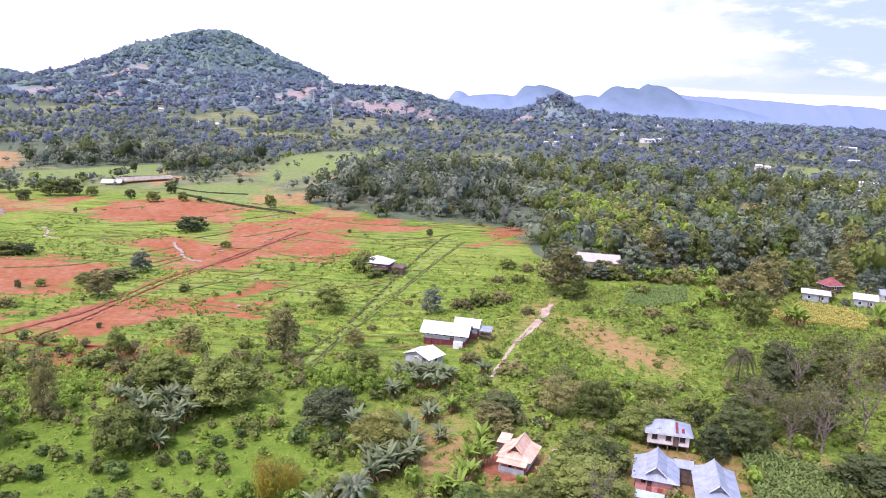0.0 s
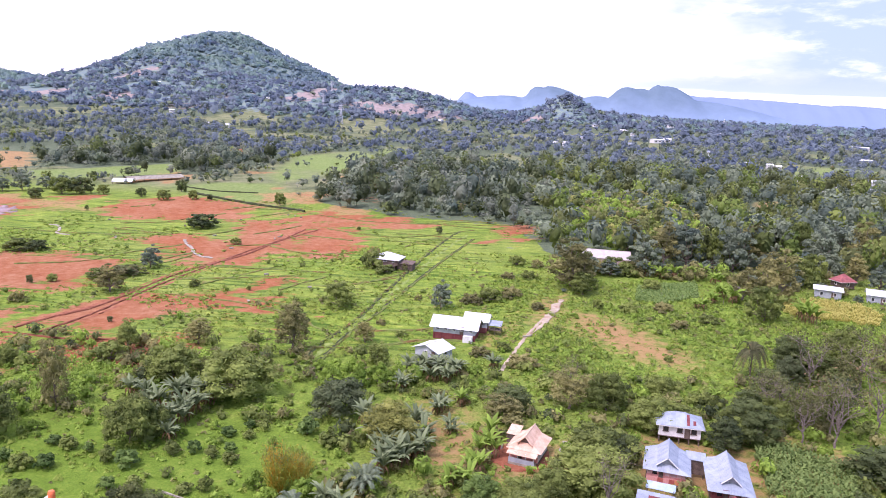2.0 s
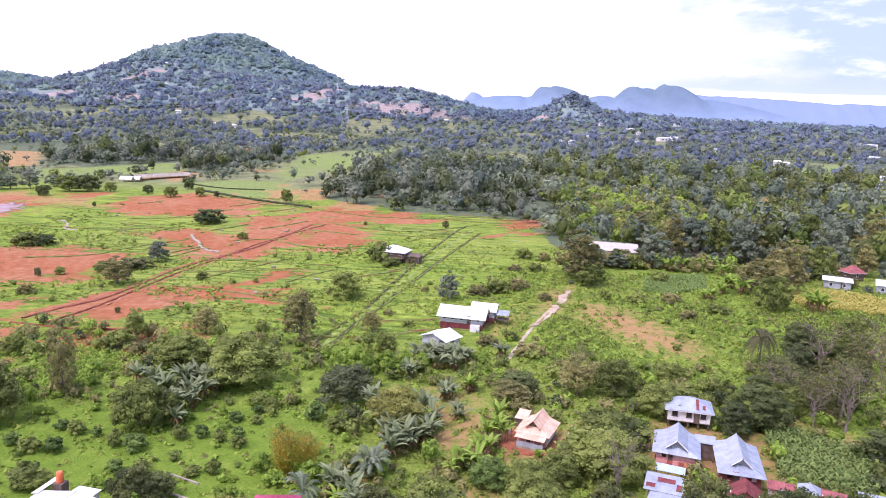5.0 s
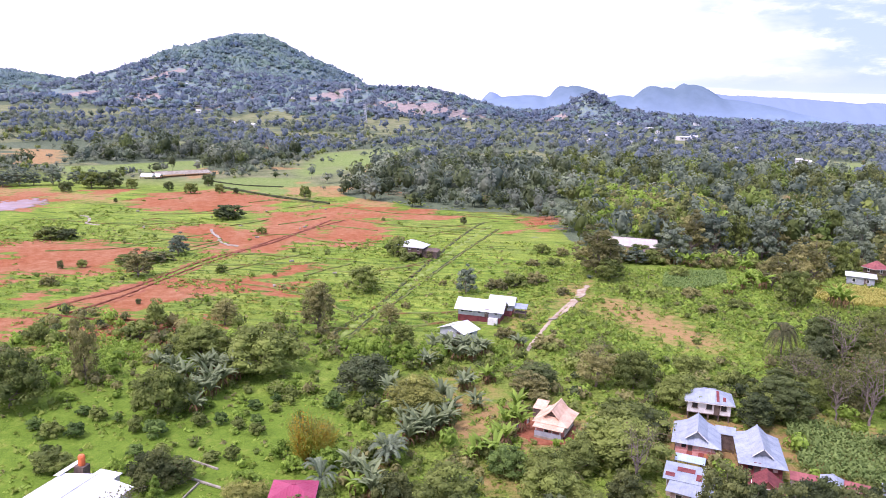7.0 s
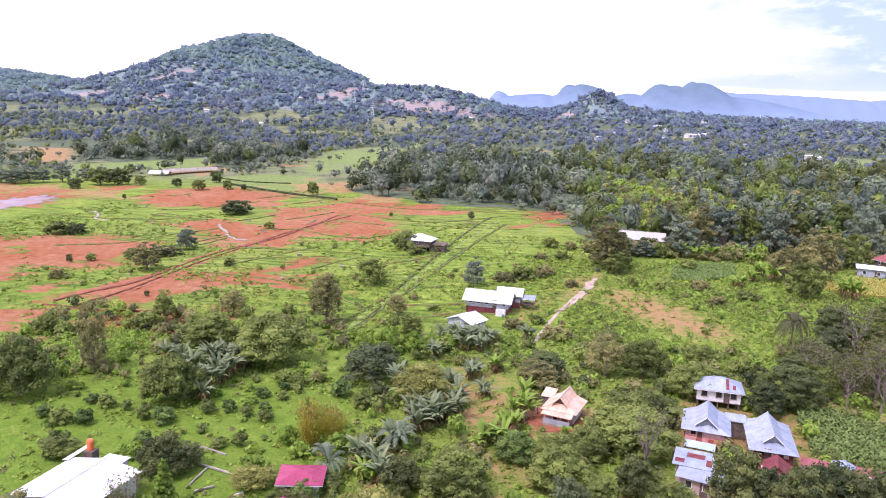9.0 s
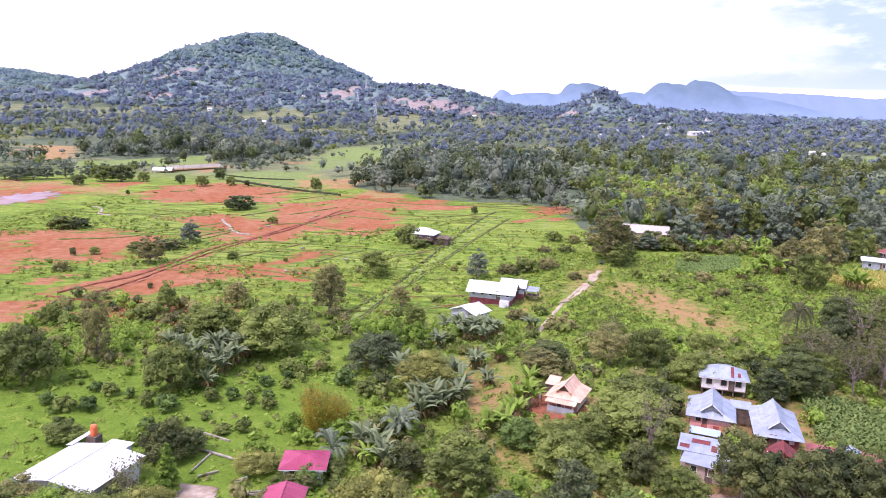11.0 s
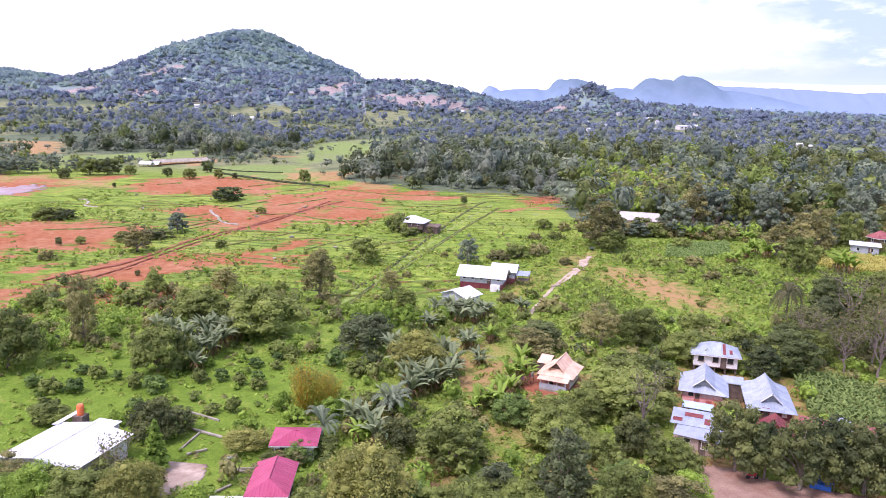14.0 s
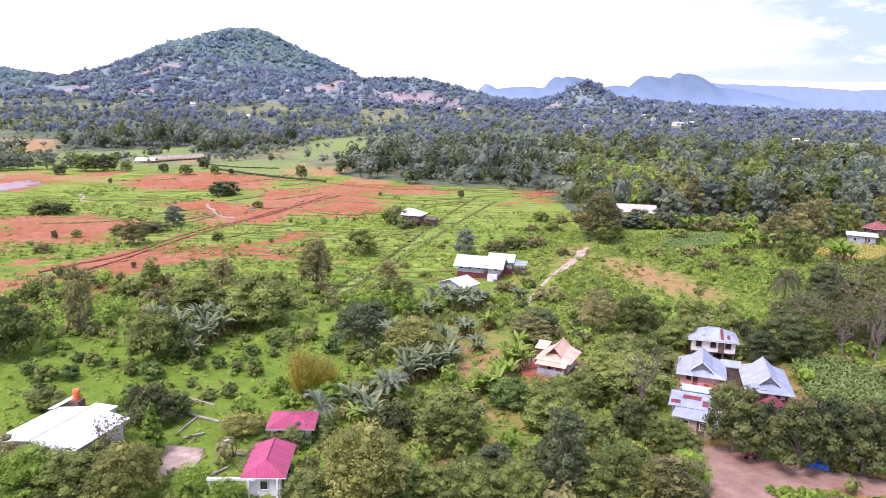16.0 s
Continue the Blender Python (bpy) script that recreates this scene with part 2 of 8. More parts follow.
GROUND = ground_material()
LEAF_DARK = foliage("leaves_dark_green", (0.059, 0.082, 0.037), (0.175, 0.223, 0.071), (0.20, 0.18, 0.09))
LEAF_MID = foliage("leaves_green", (0.105, 0.138, 0.039), (0.300, 0.364, 0.089))
LEAF_OLIVE = foliage("leaves_olive", (0.141, 0.143, 0.059), (0.359, 0.342, 0.126))
LEAF_BRIGHT = foliage("leaves_bright_green", (0.136, 0.228, 0.034), (0.351, 0.500, 0.080))
LEAF_BLUE = foliage("leaves_bluish_green", (0.080, 0.138, 0.039), (0.222, 0.328, 0.082))
LEAF_BANANA = foliage("banana_leaves", (0.081, 0.115, 0.054), (0.324, 0.390, 0.192), (0.34, 0.26, 0.12), 0.38, 0.3)
LEAF_WITHERED = foliage("withered_banana_leaves", (0.13, 0.072, 0.036), (0.32, 0.20, 0.10))
LEAF_LIGHT = foliage("light_feathery_leaves", (0.175, 0.193, 0.051), (0.408, 0.414, 0.112))
LEAF_LANE = foliage("lane_tree_leaves", (0.078, 0.099, 0.039), (0.231, 0.262, 0.083))
LEAF_PALM = foliage("palm_fronds", (0.065, 0.092, 0.052), (0.260, 0.320, 0.195), None, 0.5, 0.2)
LEAF_WEEPING = foliage("hanging_palm_fronds", (0.050, 0.060, 0.028), (0.165, 0.170, 0.078), (0.22, 0.15, 0.07))
BAMBOO_STEM = foliage("bamboo_stems", (0.56, 0.30, 0.030), (0.76, 0.46, 0.06))
LEAF_BAMBOO = foliage("bamboo_leaves", (0.26, 0.300, 0.032), (0.54, 0.52, 0.085), None)
LEAF_PURPLE = foliage("leaves_dark_purplish", (0.062, 0.083, 0.041), (0.158, 0.197, 0.087))
LEAF_BROWN = foliage("dry_brownish_leaves", (0.078, 0.089, 0.032), (0.204, 0.216, 0.078), (0.30, 0.21, 0.11))
LEAF_GRASS = foliage("grass_blades", (0.182, 0.247, 0.039), (0.347, 0.434, 0.080))
LEAF_CROP = foliage("crop_leaves", (0.108, 0.167, 0.035), (0.272, 0.359, 0.084))
LEAF_BEAN = foliage("bean_leaves", (0.131, 0.215, 0.056), (0.268, 0.380, 0.112))
LEAF_MAIZE = foliage("maize_leaves", (0.104, 0.165, 0.044), (0.288, 0.385, 0.113))
LEAF_YELLOW = foliage("ripening_crop", (0.44, 0.42, 0.09), (0.68, 0.61, 0.20), None, 0.6, 0.35, 0.15, 0.2)
# Blue haze and violet shade are put into these two hill leaf colours.
LEAF_HILL = foliage("hazed_hill_canopy", (0.165, 0.240, 0.330), (0.300, 0.425, 0.315), None, 0.8, 0.42, 0.16, 0.03, 2.0, 0.15)
LEAF_SLOPE = foliage("hazed_hill_scrub", (0.195, 0.272, 0.350), (0.335, 0.450, 0.335), None, 0.8, 0.42, 0.16, 0.03, 1.6, 0.15)
# Woodland greens shifted blue-grey: haze mixed into the leaf colour.
LEAF_WOOD = foliage("woodland_leaves", (0.100, 0.138, 0.105), (0.262, 0.315, 0.193), None, 0.7, 0.3, 0.55, 0.10)
LEAF_HAZY = foliage("hazed_green_leaves", (0.117, 0.145, 0.116), (0.289, 0.324, 0.217), None, 0.7, 0.3, 0.55, 0.10)
# Distant crowns, with haze put into their base colour as blue.
LEAF_FAR = foliage("hazed_far_canopy", (0.126, 0.167, 0.240), (0.246, 0.302, 0.324), None, 0.8, 0.42, 0.42, 0.08, 1.0, 0.4)
BARK = surface("bark", (0.10, 0.075, 0.055), (0.26, 0.21, 0.17), 0.95, 3.0, 20.0, 0.6)
BARK_PALE = surface("pale_dead_wood", (0.14, 0.112, 0.090), (0.27, 0.225, 0.19), 0.95, 3.0, 20.0, 0.5)
SOIL = surface("red_laterite_soil", (0.20, 0.058, 0.026), (0.40, 0.15, 0.08), 0.95, 0.6, 6.0, 0.6)
SOIL_DARK = surface("dug_red_earth", (0.15, 0.050, 0.026), (0.30, 0.11, 0.06), 0.95, 0.6, 6.0, 0.7)
BANK = surface("grassy_bank", (0.07, 0.10, 0.022), (0.19, 0.24, 0.05), 0.95, 0.5, 5.0, 0.8, stain=(0.22, 0.08, 0.035), amount=0.5)
# Near-black green that paints the shade of ditches and terrace edges.
SHADE_GREEN = surface("dark_shade_green", (0.024, 0.034, 0.012), (0.060, 0.072, 0.024), 0.9, 0.8, 5.0, 0.8)
TRACK_GRASS = surface("trodden_light_grass", (0.150, 0.225, 0.040), (0.270, 0.345, 0.085), 0.95, 0.5, 5.0, 0.8)
GREY_EARTH = surface("pale_grey_earth", (0.22, 0.165, 0.165), (0.36, 0.30, 0.32), 0.95, 0.12, 2.0, 0.4, stain=(0.32, 0.16, 0.10), amount=0.6)
SAND = surface("pale_sandy_track", (0.31, 0.245, 0.165), (0.50, 0.42, 0.315), 0.95, 0.5, 5.0, 0.5, stain=(0.30, 0.16, 0.10), amount=0.45)
LANE = surface("brown_concrete_lane", (0.22, 0.135, 0.095), (0.37, 0.250, 0.180), 0.95, 0.35, 4.0, 0.4, stain=(0.22, 0.09, 0.05), amount=0.5)
CONCRETE = surface("weathered_concrete", (0.23, 0.205, 0.16), (0.43, 0.395, 0.315), 0.9, 0.8, 9.0, 0.3, stain=(0.18, 0.14, 0.10), amount=0.5)
YARD_SLAB = surface("brown_stained_concrete", (0.25, 0.19, 0.14), (0.47, 0.385, 0.30), 0.9, 0.5, 6.0, 0.3, stain=(0.20, 0.12, 0.08), amount=0.6)
TIN = surface("bare_roofing_sheet", (0.24, 0.285, 0.345), (0.37, 0.425, 0.485), 0.5, 0.7, 8.0, 0.1, 0.1, 0.4, stain=(0.36, 0.39, 0.42), amount=0.25)
TIN_WHITE = surface("sunbleached_roofing_sheet", (0.54, 0.56, 0.58), (0.72, 0.74, 0.76), 0.55, 0.7, 8.0, 0.1, 0.0, 0.4)
TIN_CREAM = surface("cream_roofing_sheet", (0.40, 0.36, 0.32), (0.54, 0.49, 0.44), 0.6, 0.7, 8.0, 0.1, 0.0, 0.4)
TIN_SALMON = surface("salmon_roofing_sheet", (0.58, 0.35, 0.23), (0.78, 0.56, 0.40), 0.6, 0.8, 8.0, 0.1, 0.0, 0.4, stain=(0.46, 0.25, 0.15), amount=0.5)
TIN_PINK = surface("magenta_roofing_sheet", (0.31, 0.035, 0.085), (0.39, 0.060, 0.130), 0.5, 0.5, 8.0, 0.1, 0.0, 0.4)
TIN_RUST = surface("maroon_roofing_sheet", (0.20, 0.055, 0.06), (0.36, 0.12, 0.11), 0.7, 1.0, 8.0, 0.2)
TIN_BLUE = surface("pale_blue_roofing_sheet", (0.30, 0.42, 0.54), (0.48, 0.58, 0.68), 0.6, 0.8, 8.0, 0.1)
WALL_WHITE = surface("whitewashed_wall", (0.58, 0.57, 0.55), (0.78, 0.77, 0.75), 0.9, 0.8, 9.0, 0.15, stain=(0.40, 0.33, 0.27), amount=0.3)
WALL_GREY = surface("bluish_grey_boards", (0.30, 0.33, 0.36), (0.44, 0.47, 0.50), 0.9, 0.8, 9.0, 0.15)
WALL_RED = surface("red_painted_boards", (0.34, 0.075, 0.06), (0.50, 0.15, 0.11), 0.85, 1.0, 9.0, 0.15)
WALL_MAROON = surface("maroon_painted_boards", (0.13, 0.030, 0.034), (0.24, 0.065, 0.062), 0.85, 1.0, 9.0, 0.15)
WALL_BLUSH = surface("pale_pink_boards", (0.62, 0.40, 0.38), (0.76, 0.56, 0.53), 0.85, 1.0, 9.0, 0.15)
WALL_PINK = surface("pink_painted_boards", (0.58, 0.24, 0.21), (0.76, 0.38, 0.33), 0.85, 1.0, 9.0, 0.15)
WALL_ORANGE = surface("orange_painted_boards", (0.55, 0.20, 0.09), (0.68, 0.30, 0.15), 0.85, 1.0, 9.0, 0.15)
WOOD_DARK = surface("weathered_dark_timber", (0.075, 0.055, 0.045), (0.19, 0.14, 0.11), 0.9, 1.2, 10.0, 0.3)
BLOCK = surface("bare_block_wall", (0.36, 0.26, 0.22), (0.54, 0.41, 0.35), 0.95, 0.9, 9.0, 0.3)
TARP_BLUE = surface("blue_tarpaulin", (0.02, 0.09, 0.40), (0.05, 0.18, 0.58), 0.5, 2.0, 9.0, 0.3)
PLASTIC_ORANGE = surface("orange_plastic", (0.70, 0.14, 0.04), (0.80, 0.22, 0.08), 0.45, 1.0, 9.0, 0.05)
PAINT_RED = surface("red_bike_paint", (0.40, 0.02, 0.03), (0.5, 0.04, 0.05), 0.3, 2.0, 9.0, 0.02)
RUBBER = surface("black_rubber", (0.015, 0.015, 0.016), (0.03, 0.03, 0.03), 0.8, 4.0, 20.0, 0.1)
STEEL = surface("galvanised_steel", (0.42, 0.44, 0.47), (0.58, 0.60, 0.63), 0.5, 1.0, 9.0, 0.05, 0.5)
CLOTH = surface("grey_cloth", (0.30, 0.26, 0.36), (0.45, 0.40, 0.5), 0.95, 2.0, 9.0, 0.2)


def glass_material():
    m, n, l, b = nodes_of("window_glass", 0.08, 0.0, 0.5)
    b.inputs["Base Color"].default_value = (0.03, 0.035, 0.04, 1)
    return m


GLASS = glass_material()


def haze_material(name, low, high, glow):
    """Mountains with kilometres of haze painted in: paler towards the plain, glowing as airlight."""
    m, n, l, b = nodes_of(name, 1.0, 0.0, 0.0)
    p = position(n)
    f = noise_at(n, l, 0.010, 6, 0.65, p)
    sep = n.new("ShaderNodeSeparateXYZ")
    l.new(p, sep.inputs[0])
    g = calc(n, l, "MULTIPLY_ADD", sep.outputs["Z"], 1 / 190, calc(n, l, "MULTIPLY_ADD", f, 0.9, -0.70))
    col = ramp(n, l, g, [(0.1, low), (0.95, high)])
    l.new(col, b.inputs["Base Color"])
    # The emission stands in for light scattered by the air.
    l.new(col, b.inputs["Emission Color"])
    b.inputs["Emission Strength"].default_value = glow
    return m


FAR_MOUNTAIN = haze_material("hazed_far_mountain", (0.180, 0.250, 0.350), (0.110, 0.162, 0.205), 0.38)
FAR_RIDGE = haze_material("hazed_farther_ridge", (0.180, 0.245, 0.400), (0.165, 0.222, 0.360), 0.40)
# Plan: edges of the soil and the crops, then (x, y, width, height) of plants
SOIL_A = [(-241.4, 388.4), (-197.1, 420.9), (-152.7, 388.0), (-137.2, 364.2), (-142.4, 337.1), (-170.6, 345.5), (-193.0, 343.5), (-222.7, 363.1)]
SOIL_B = [(-138.6, 352.4), (-119.1, 382.5), (-88.2, 382.8), (-43.3, 363.7), (-42.4, 339.5), (-71.9, 336.6), (-72.4, 300.1), (-77.9, 280.8), (-101.0, 274.4), (-101.6, 258.6), (-117.1, 249.7), (-138.5, 253.6), (-153.8, 263.0), (-162.5, 286.5), (-150.1, 303.7), (-129.3, 303.1), (-135.6, 330.9)]
SOIL_C = [(-197.0, 242.6), (-178.0, 253.0), (-157.1, 251.6), (-139.0, 241.1), (-145.2, 229.0), (-138.3, 214.9), (-145.5, 206.0), (-162.0, 198.6)]
SOIL_D = [(-140.6, 171.7), (-130.6, 184.6), (-121.6, 199.8), (-108.6, 198.4), (-97.9, 189.2), (-100.7, 176.6), (-92.6, 170.3), (-96.6, 165.4), (-114.0, 167.1), (-134.1, 163.6)]
SOIL_E = [(-91.2, 205.7), (-88.7, 225.7), (-81.2, 237.0), (-73.8, 229.4), (-79.9, 215.0), (-77.8, 202.6), (-66.6, 192.5), (-79.0, 193.0)]
SOIL_F = [(-18.7, 356.3), (-2.5, 371.5), (-1.0, 331.5), (-15.4, 324.5)]
SOIL_G = [(-105.9, 156.0), (-102.9, 163.7), (-96.1, 154.9), (-98.4, 149.8)]
SOIL_H = [(-311.9, 338.7), (-293.5, 374.2), (-263.6, 357.4), (-244.8, 311.4), (-268.1, 290.4)]
SOIL_I = [(3.7, 228.0), (14.8, 239.1), (14.3, 227.2), (9.5, 207.8), (3.8, 198.5), (2.1, 209.0)]
SOIL_J = [(-92.8, 157.5), (-88.4, 162.5), (-82.2, 152.1), (-85.3, 146.8)]
SOIL_K = [(-356.0, 781.8), (-337.0, 821.7), (-298.3, 739.2), (-313.2, 694.0)]
SOIL_L = [(-262.9, 395.4), (-249.0, 400.8), (-246.8, 386.4), (-254.9, 383.3)]
SOIL_M = [(-206.3, 228.7), (-195.9, 241.2), (-159.8, 198.9), (-155.4, 185.8), (-161.4, 177.9)]
SOIL_N = [(-143.2, 157.3), (-138.5, 163.1), (-127.9, 159.8), (-120.1, 145.3), (-125.6, 137.4)]
SOIL_O = [(-146.3, 181.2), (-140.2, 187.4), (-127.4, 176.8), (-132.7, 168.1), (-145.1, 171.1)]
DRY_G = [(-509.0, 634.9), (-467.7, 656.7), (-383.9, 535.5), (-407.9, 507.8)]
DRY_H = [(153.5, 531.3), (177.3, 549.4), (162.3, 496.2), (137.9, 481.2)]
DRY_A = [(14.1, 222.6), (24.7, 216.4), (34.5, 204.2), (44.5, 181.8), (40.2, 170.5), (26.8, 178.1), (16.6, 192.3), (11.6, 200.2)]
DRY_B = [(-20.7, 145.2), (-11.3, 140.4), (-5.3, 128.7), (-7.6, 114.2), (-12.9, 111.4), (-16.2, 125.6), (-21.1, 137.2)]
DRY_C = [(-9.5, 188.1), (-1.0, 205.5), (-1.5, 192.3), (-5.4, 179.9), (-9.6, 179.0)]
DRY_D = [(-2.4, 123.6), (1.4, 133.6), (7.7, 129.9), (11.8, 128.4), (7.4, 117.2), (4.6, 109.5), (0.0, 112.2)]
DRY_E = [(21.6, 130.1), (25.3, 137.9), (38.0, 133.1), (43.7, 131.8), (39.1, 113.6), (19.7, 110.3)]
DRY_F = [(-8.7, 101.1), (-2.7, 114.0), (0.3, 104.8), (-1.8, 96.0), (-7.0, 93.4)]
YARD = [(19.1, 95.8), (23.6, 96.6), (32.7, 93.4), (42.9, 90.8), (43.2, 86.6), (33.2, 86.5), (23.0, 81.0), (19.6, 82.9)]
HOUSE_EARTH = [(-3.4, 118.5), (-2.6, 124.5), (-0.4, 126.4), (5.0, 126.0), (7.0, 123.5), (7.0, 120.4), (5.8, 116.8), (1.6, 115.6), (-1.2, 116.4)]
MOWN = [(-100, 70), (-95, 120), (-55, 124), (-32, 122), (-28, 98), (-45, 70)]
CONCRETE_YARD = [(-48.1, 83.2), (-48.3, 85.2), (-42.4, 84.8), (-41.4, 81.3), (-42.0, 75.6), (-47.6, 75.9), (-47.9, 78.7)]
CROP_YELLOW = [(80.6, 243.2), (95.1, 250.0), (108.0, 246.1), (109.5, 233.3), (102.8, 221.0), (90.4, 225.0), (79.6, 229.6)]
CORN = [(43.4, 133.9), (48.0, 135.6), (53.8, 130.4), (60.1, 127.7), (54.2, 111.3), (47.3, 112.0), (41.0, 115.4), (41.9, 123.9)]
CASSAVA = [(-101.2, 151.5), (-82.5, 147.9), (-77.8, 141.3), (-88.1, 137.5), (-84.3, 127.6), (-93.9, 125.5), (-104.5, 135.2), (-104.3, 144.4)]
DRY_I = [(46.2, 137.7), (51.9, 138.7), (61.4, 131.1), (59.9, 127.2), (54.2, 131.4), (45.7, 134.3)]
BEANS = [(38.7, 254.8), (61.0, 266.0), (57.5, 244.2), (43.6, 232.0), (35.3, 235.5)]
WEEDS_A = [(-117.9, 146.6), (-91.1, 155.9), (-70.1, 149.1), (-67.1, 140.0), (-75.3, 132.5), (-82.9, 125.6), (-95.7, 118.2)]
WEEDS_B = [(4.6, 147.7), (22.4, 151.1), (24.2, 137.7), (13.9, 128.7), (8.8, 132.5), (5.7, 136.9)]
WEEDS_C = [(-4.3, 186.9), (14.7, 217.8), (28.3, 203.9), (16.6, 170.2), (-1.7, 159.3)]
WEEDS_D = [(20.5, 228.6), (59.3, 224.9), (107.0, 215.8), (97.5, 194.8), (64.7, 188.0), (45.6, 197.6), (32.1, 210.1)]
PATH_WIDE = [(1.9, 191.6), (4.0, 199.6), (5.7, 208.7), (7.1, 217.9), (9.2, 226.0), (11.5, 232.6), (13.3, 230.3), (11.7, 218.9), (9.5, 208.4), (6.5, 199.6), (4.1, 193.5), (2.2, 190.2)]
PATH_LINE = [(-3.7, 163.1), (0.9, 187.1), (5.9, 207.0), (9.7, 219.1), (12.5, 231.5)]
TRACK_L = [(-52.4, 156.3), (-49.2, 175.8), (-46.1, 193.0), (-44.1, 225.9), (-41.2, 270.3), (-36.8, 321.7), (-32.1, 349.4)]
TRACK_R = [(-46.3, 149.8), (-45.5, 162.7), (-43.6, 189.0), (-41.2, 199.5), (-37.3, 234.0), (-31.6, 278.7), (-23.8, 330.1)]
BUND_A = [(-128.7, 168.5), (-125.8, 177.6), (-119.9, 194.0), (-116.9, 236.3), (-107.2, 272.7), (-102.6, 330.2)]
BUND_B = [(-120.5, 165.6), (-117.5, 182.1), (-116.4, 206.2), (-113.3, 241.5), (-106.8, 290.2), (-96.5, 332.1)]
BUND_C = [(-129.0, 164.7), (-111.4, 163.1), (-96.4, 165.0), (-84.9, 157.2)]
BUND_D = [(-115.9, 247.2), (-87.2, 248.3), (-68.8, 248.6)]
BUND_E = [(-106.8, 290.2), (-86.4, 278.5), (-71.5, 282.6)]
BUND_F = [(-106.8, 208.5), (-83.7, 204.3), (-69.5, 198.5), (-49.9, 181.8)]
BUND_G = [(-208.0, 436.4), (-138.5, 393.1), (-84.0, 364.9), (-43.5, 365.4), (-6.8, 373.6)]
BUND_H = [(-79.9, 233.3), (-63.4, 229.7), (-44.1, 246.4)]
BUND_I = [(-177.2, 233.7), (-158.4, 243.4), (-151.2, 260.5), (-138.9, 281.0)]
BUND_J = [(-93.6, 336.2), (-56.4, 324.9), (-25.5, 354.2)]
BUND_K = [(-223.3, 295.6), (-183.1, 293.7), (-153.1, 310.0)]
CHANNEL_A = [(-143.2, 292.3), (-136.8, 281.6), (-132.6, 276.8), (-127.1, 267.2), (-121.8, 262.2), (-116.7, 260.6)]
CHANNEL_B = [(-216.0, 308.6), (-211.5, 308.4), (-203.9, 298.7), (-200.6, 291.2), (-192.3, 288.2)]
MANGO = [
    (-56.7, 137.2, 17.0, 10.4), (-71.9, 142.2, 12.8, 8.5), (-66.2, 114.0, 10.1, 9.6), (-63.0, 117.1, 6.1, 6.7),
    (-53.6, 207.0, 10.5, 8.5), (18.4, 145.1, 9.0, 8.4), (31.0, 153.3, 6.9, 5.7), (26.2, 136.9, 9.6, 6.4),
    (13.6, 111.9, 14.7, 7.3), (70.5, 220.3, 11.3, 12.0), (40.4, 134.6, 8.2, 6.9), (2.5, 98.4, 9.8, 6.0),
    (17.9, 92.1, 6.8, 5.4), (-70.9, 92.7, 5.9, 3.2), (32.1, 272.8, 8.8, 7.6), (19.4, 240.2, 11.1, 8.1),
    (-93.0, 111.2, 12.2, 11.1), (-112.1, 143.9, 5.0, 5.0), (15.9, 122.6, 12.3, 6.6),
]
STREET = [
    (25.7, 95.3, 8.3, 9.8), (29.0, 94.0, 6.0, 8.3), (32.5, 91.6, 8.2, 9.7), (37.4, 95.5, 7.1, 9.4),
    (40.3, 92.1, 8.5, 10.0), (44.6, 94.0, 8.0, 9.9),
]
TREE_DARK = [
    (-34.1, 132.1, 11.7, 7.8), (41.3, 136.3, 7.0, 6.8), (67.9, 169.5, 12.6, 8.4), (63.6, 175.9, 10.0, 10.0),
    (86.1, 173.1, 11.8, 13.3), (63.0, 123.0, 13.7, 6.3), (30.2, 140.1, 8.8, 6.0), (-1.1, 140.9, 9.7, 5.4),
]
TREE_OPEN = [
    (-54.4, 166.7, 9.1, 13.4), (15.7, 247.6, 16.1, 18.0), (-92.1, 158.8, 5.6, 8.4), (-86.7, 123.6, 5.8, 15.0),
    (-130.0, 239.8, 7.5, 8.8), (-125.8, 207.3, 9.6, 8.9), (-23.8, 211.4, 6.8, 9.1), (81.3, 242.8, 13.7, 18.6),
    (125.1, 319.5, 18.4, 18.4), (-38.7, 175.9, 5.5, 6.2), (-32.0, 161.5, 5.3, 6.0), (10.9, 144.6, 7.8, 8.9),
    (15.5, 81.0, 8.8, 6.3), (-21.4, 121.3, 10.4, 8.5), (9.7, 80.0, 8.0, 8.6), (-2.0, 135.5, 8.3, 5.7),
    (-78.3, 166.7, 7.0, 7.0), (-25.2, 74.2, 6.6, 4.2), (70.9, 243.9, 9.7, 11.7),
]
TREE_FRONT = [
    (-56.4, 68.9, 8.2, 7.2), (-50.8, 69.3, 9.2, 7.2), (-44.6, 69.7, 8.2, 7.9), (-61.6, 71.8, 6.5, 6.5),
    (-56.9, 73.9, 5.7, 4.3), (-38.4, 72.5, 5.3, 4.4), (-49.2, 72.6, 6.7, 6.0), (-39.5, 90.0, 6.8, 3.0),
    (-32.2, 86.7, 5.0, 2.4), (-34.3, 85.1, 3.5, 2.4), (-33.5, 71.6, 4.8, 3.6), (-62.3, 69.1, 7.1, 6.4),
    (-46.1, 75.7, 4.7, 4.7), (-33.3, 80.7, 5.3, 3.3), (-29.3, 90.9, 5.1, 2.2),
]
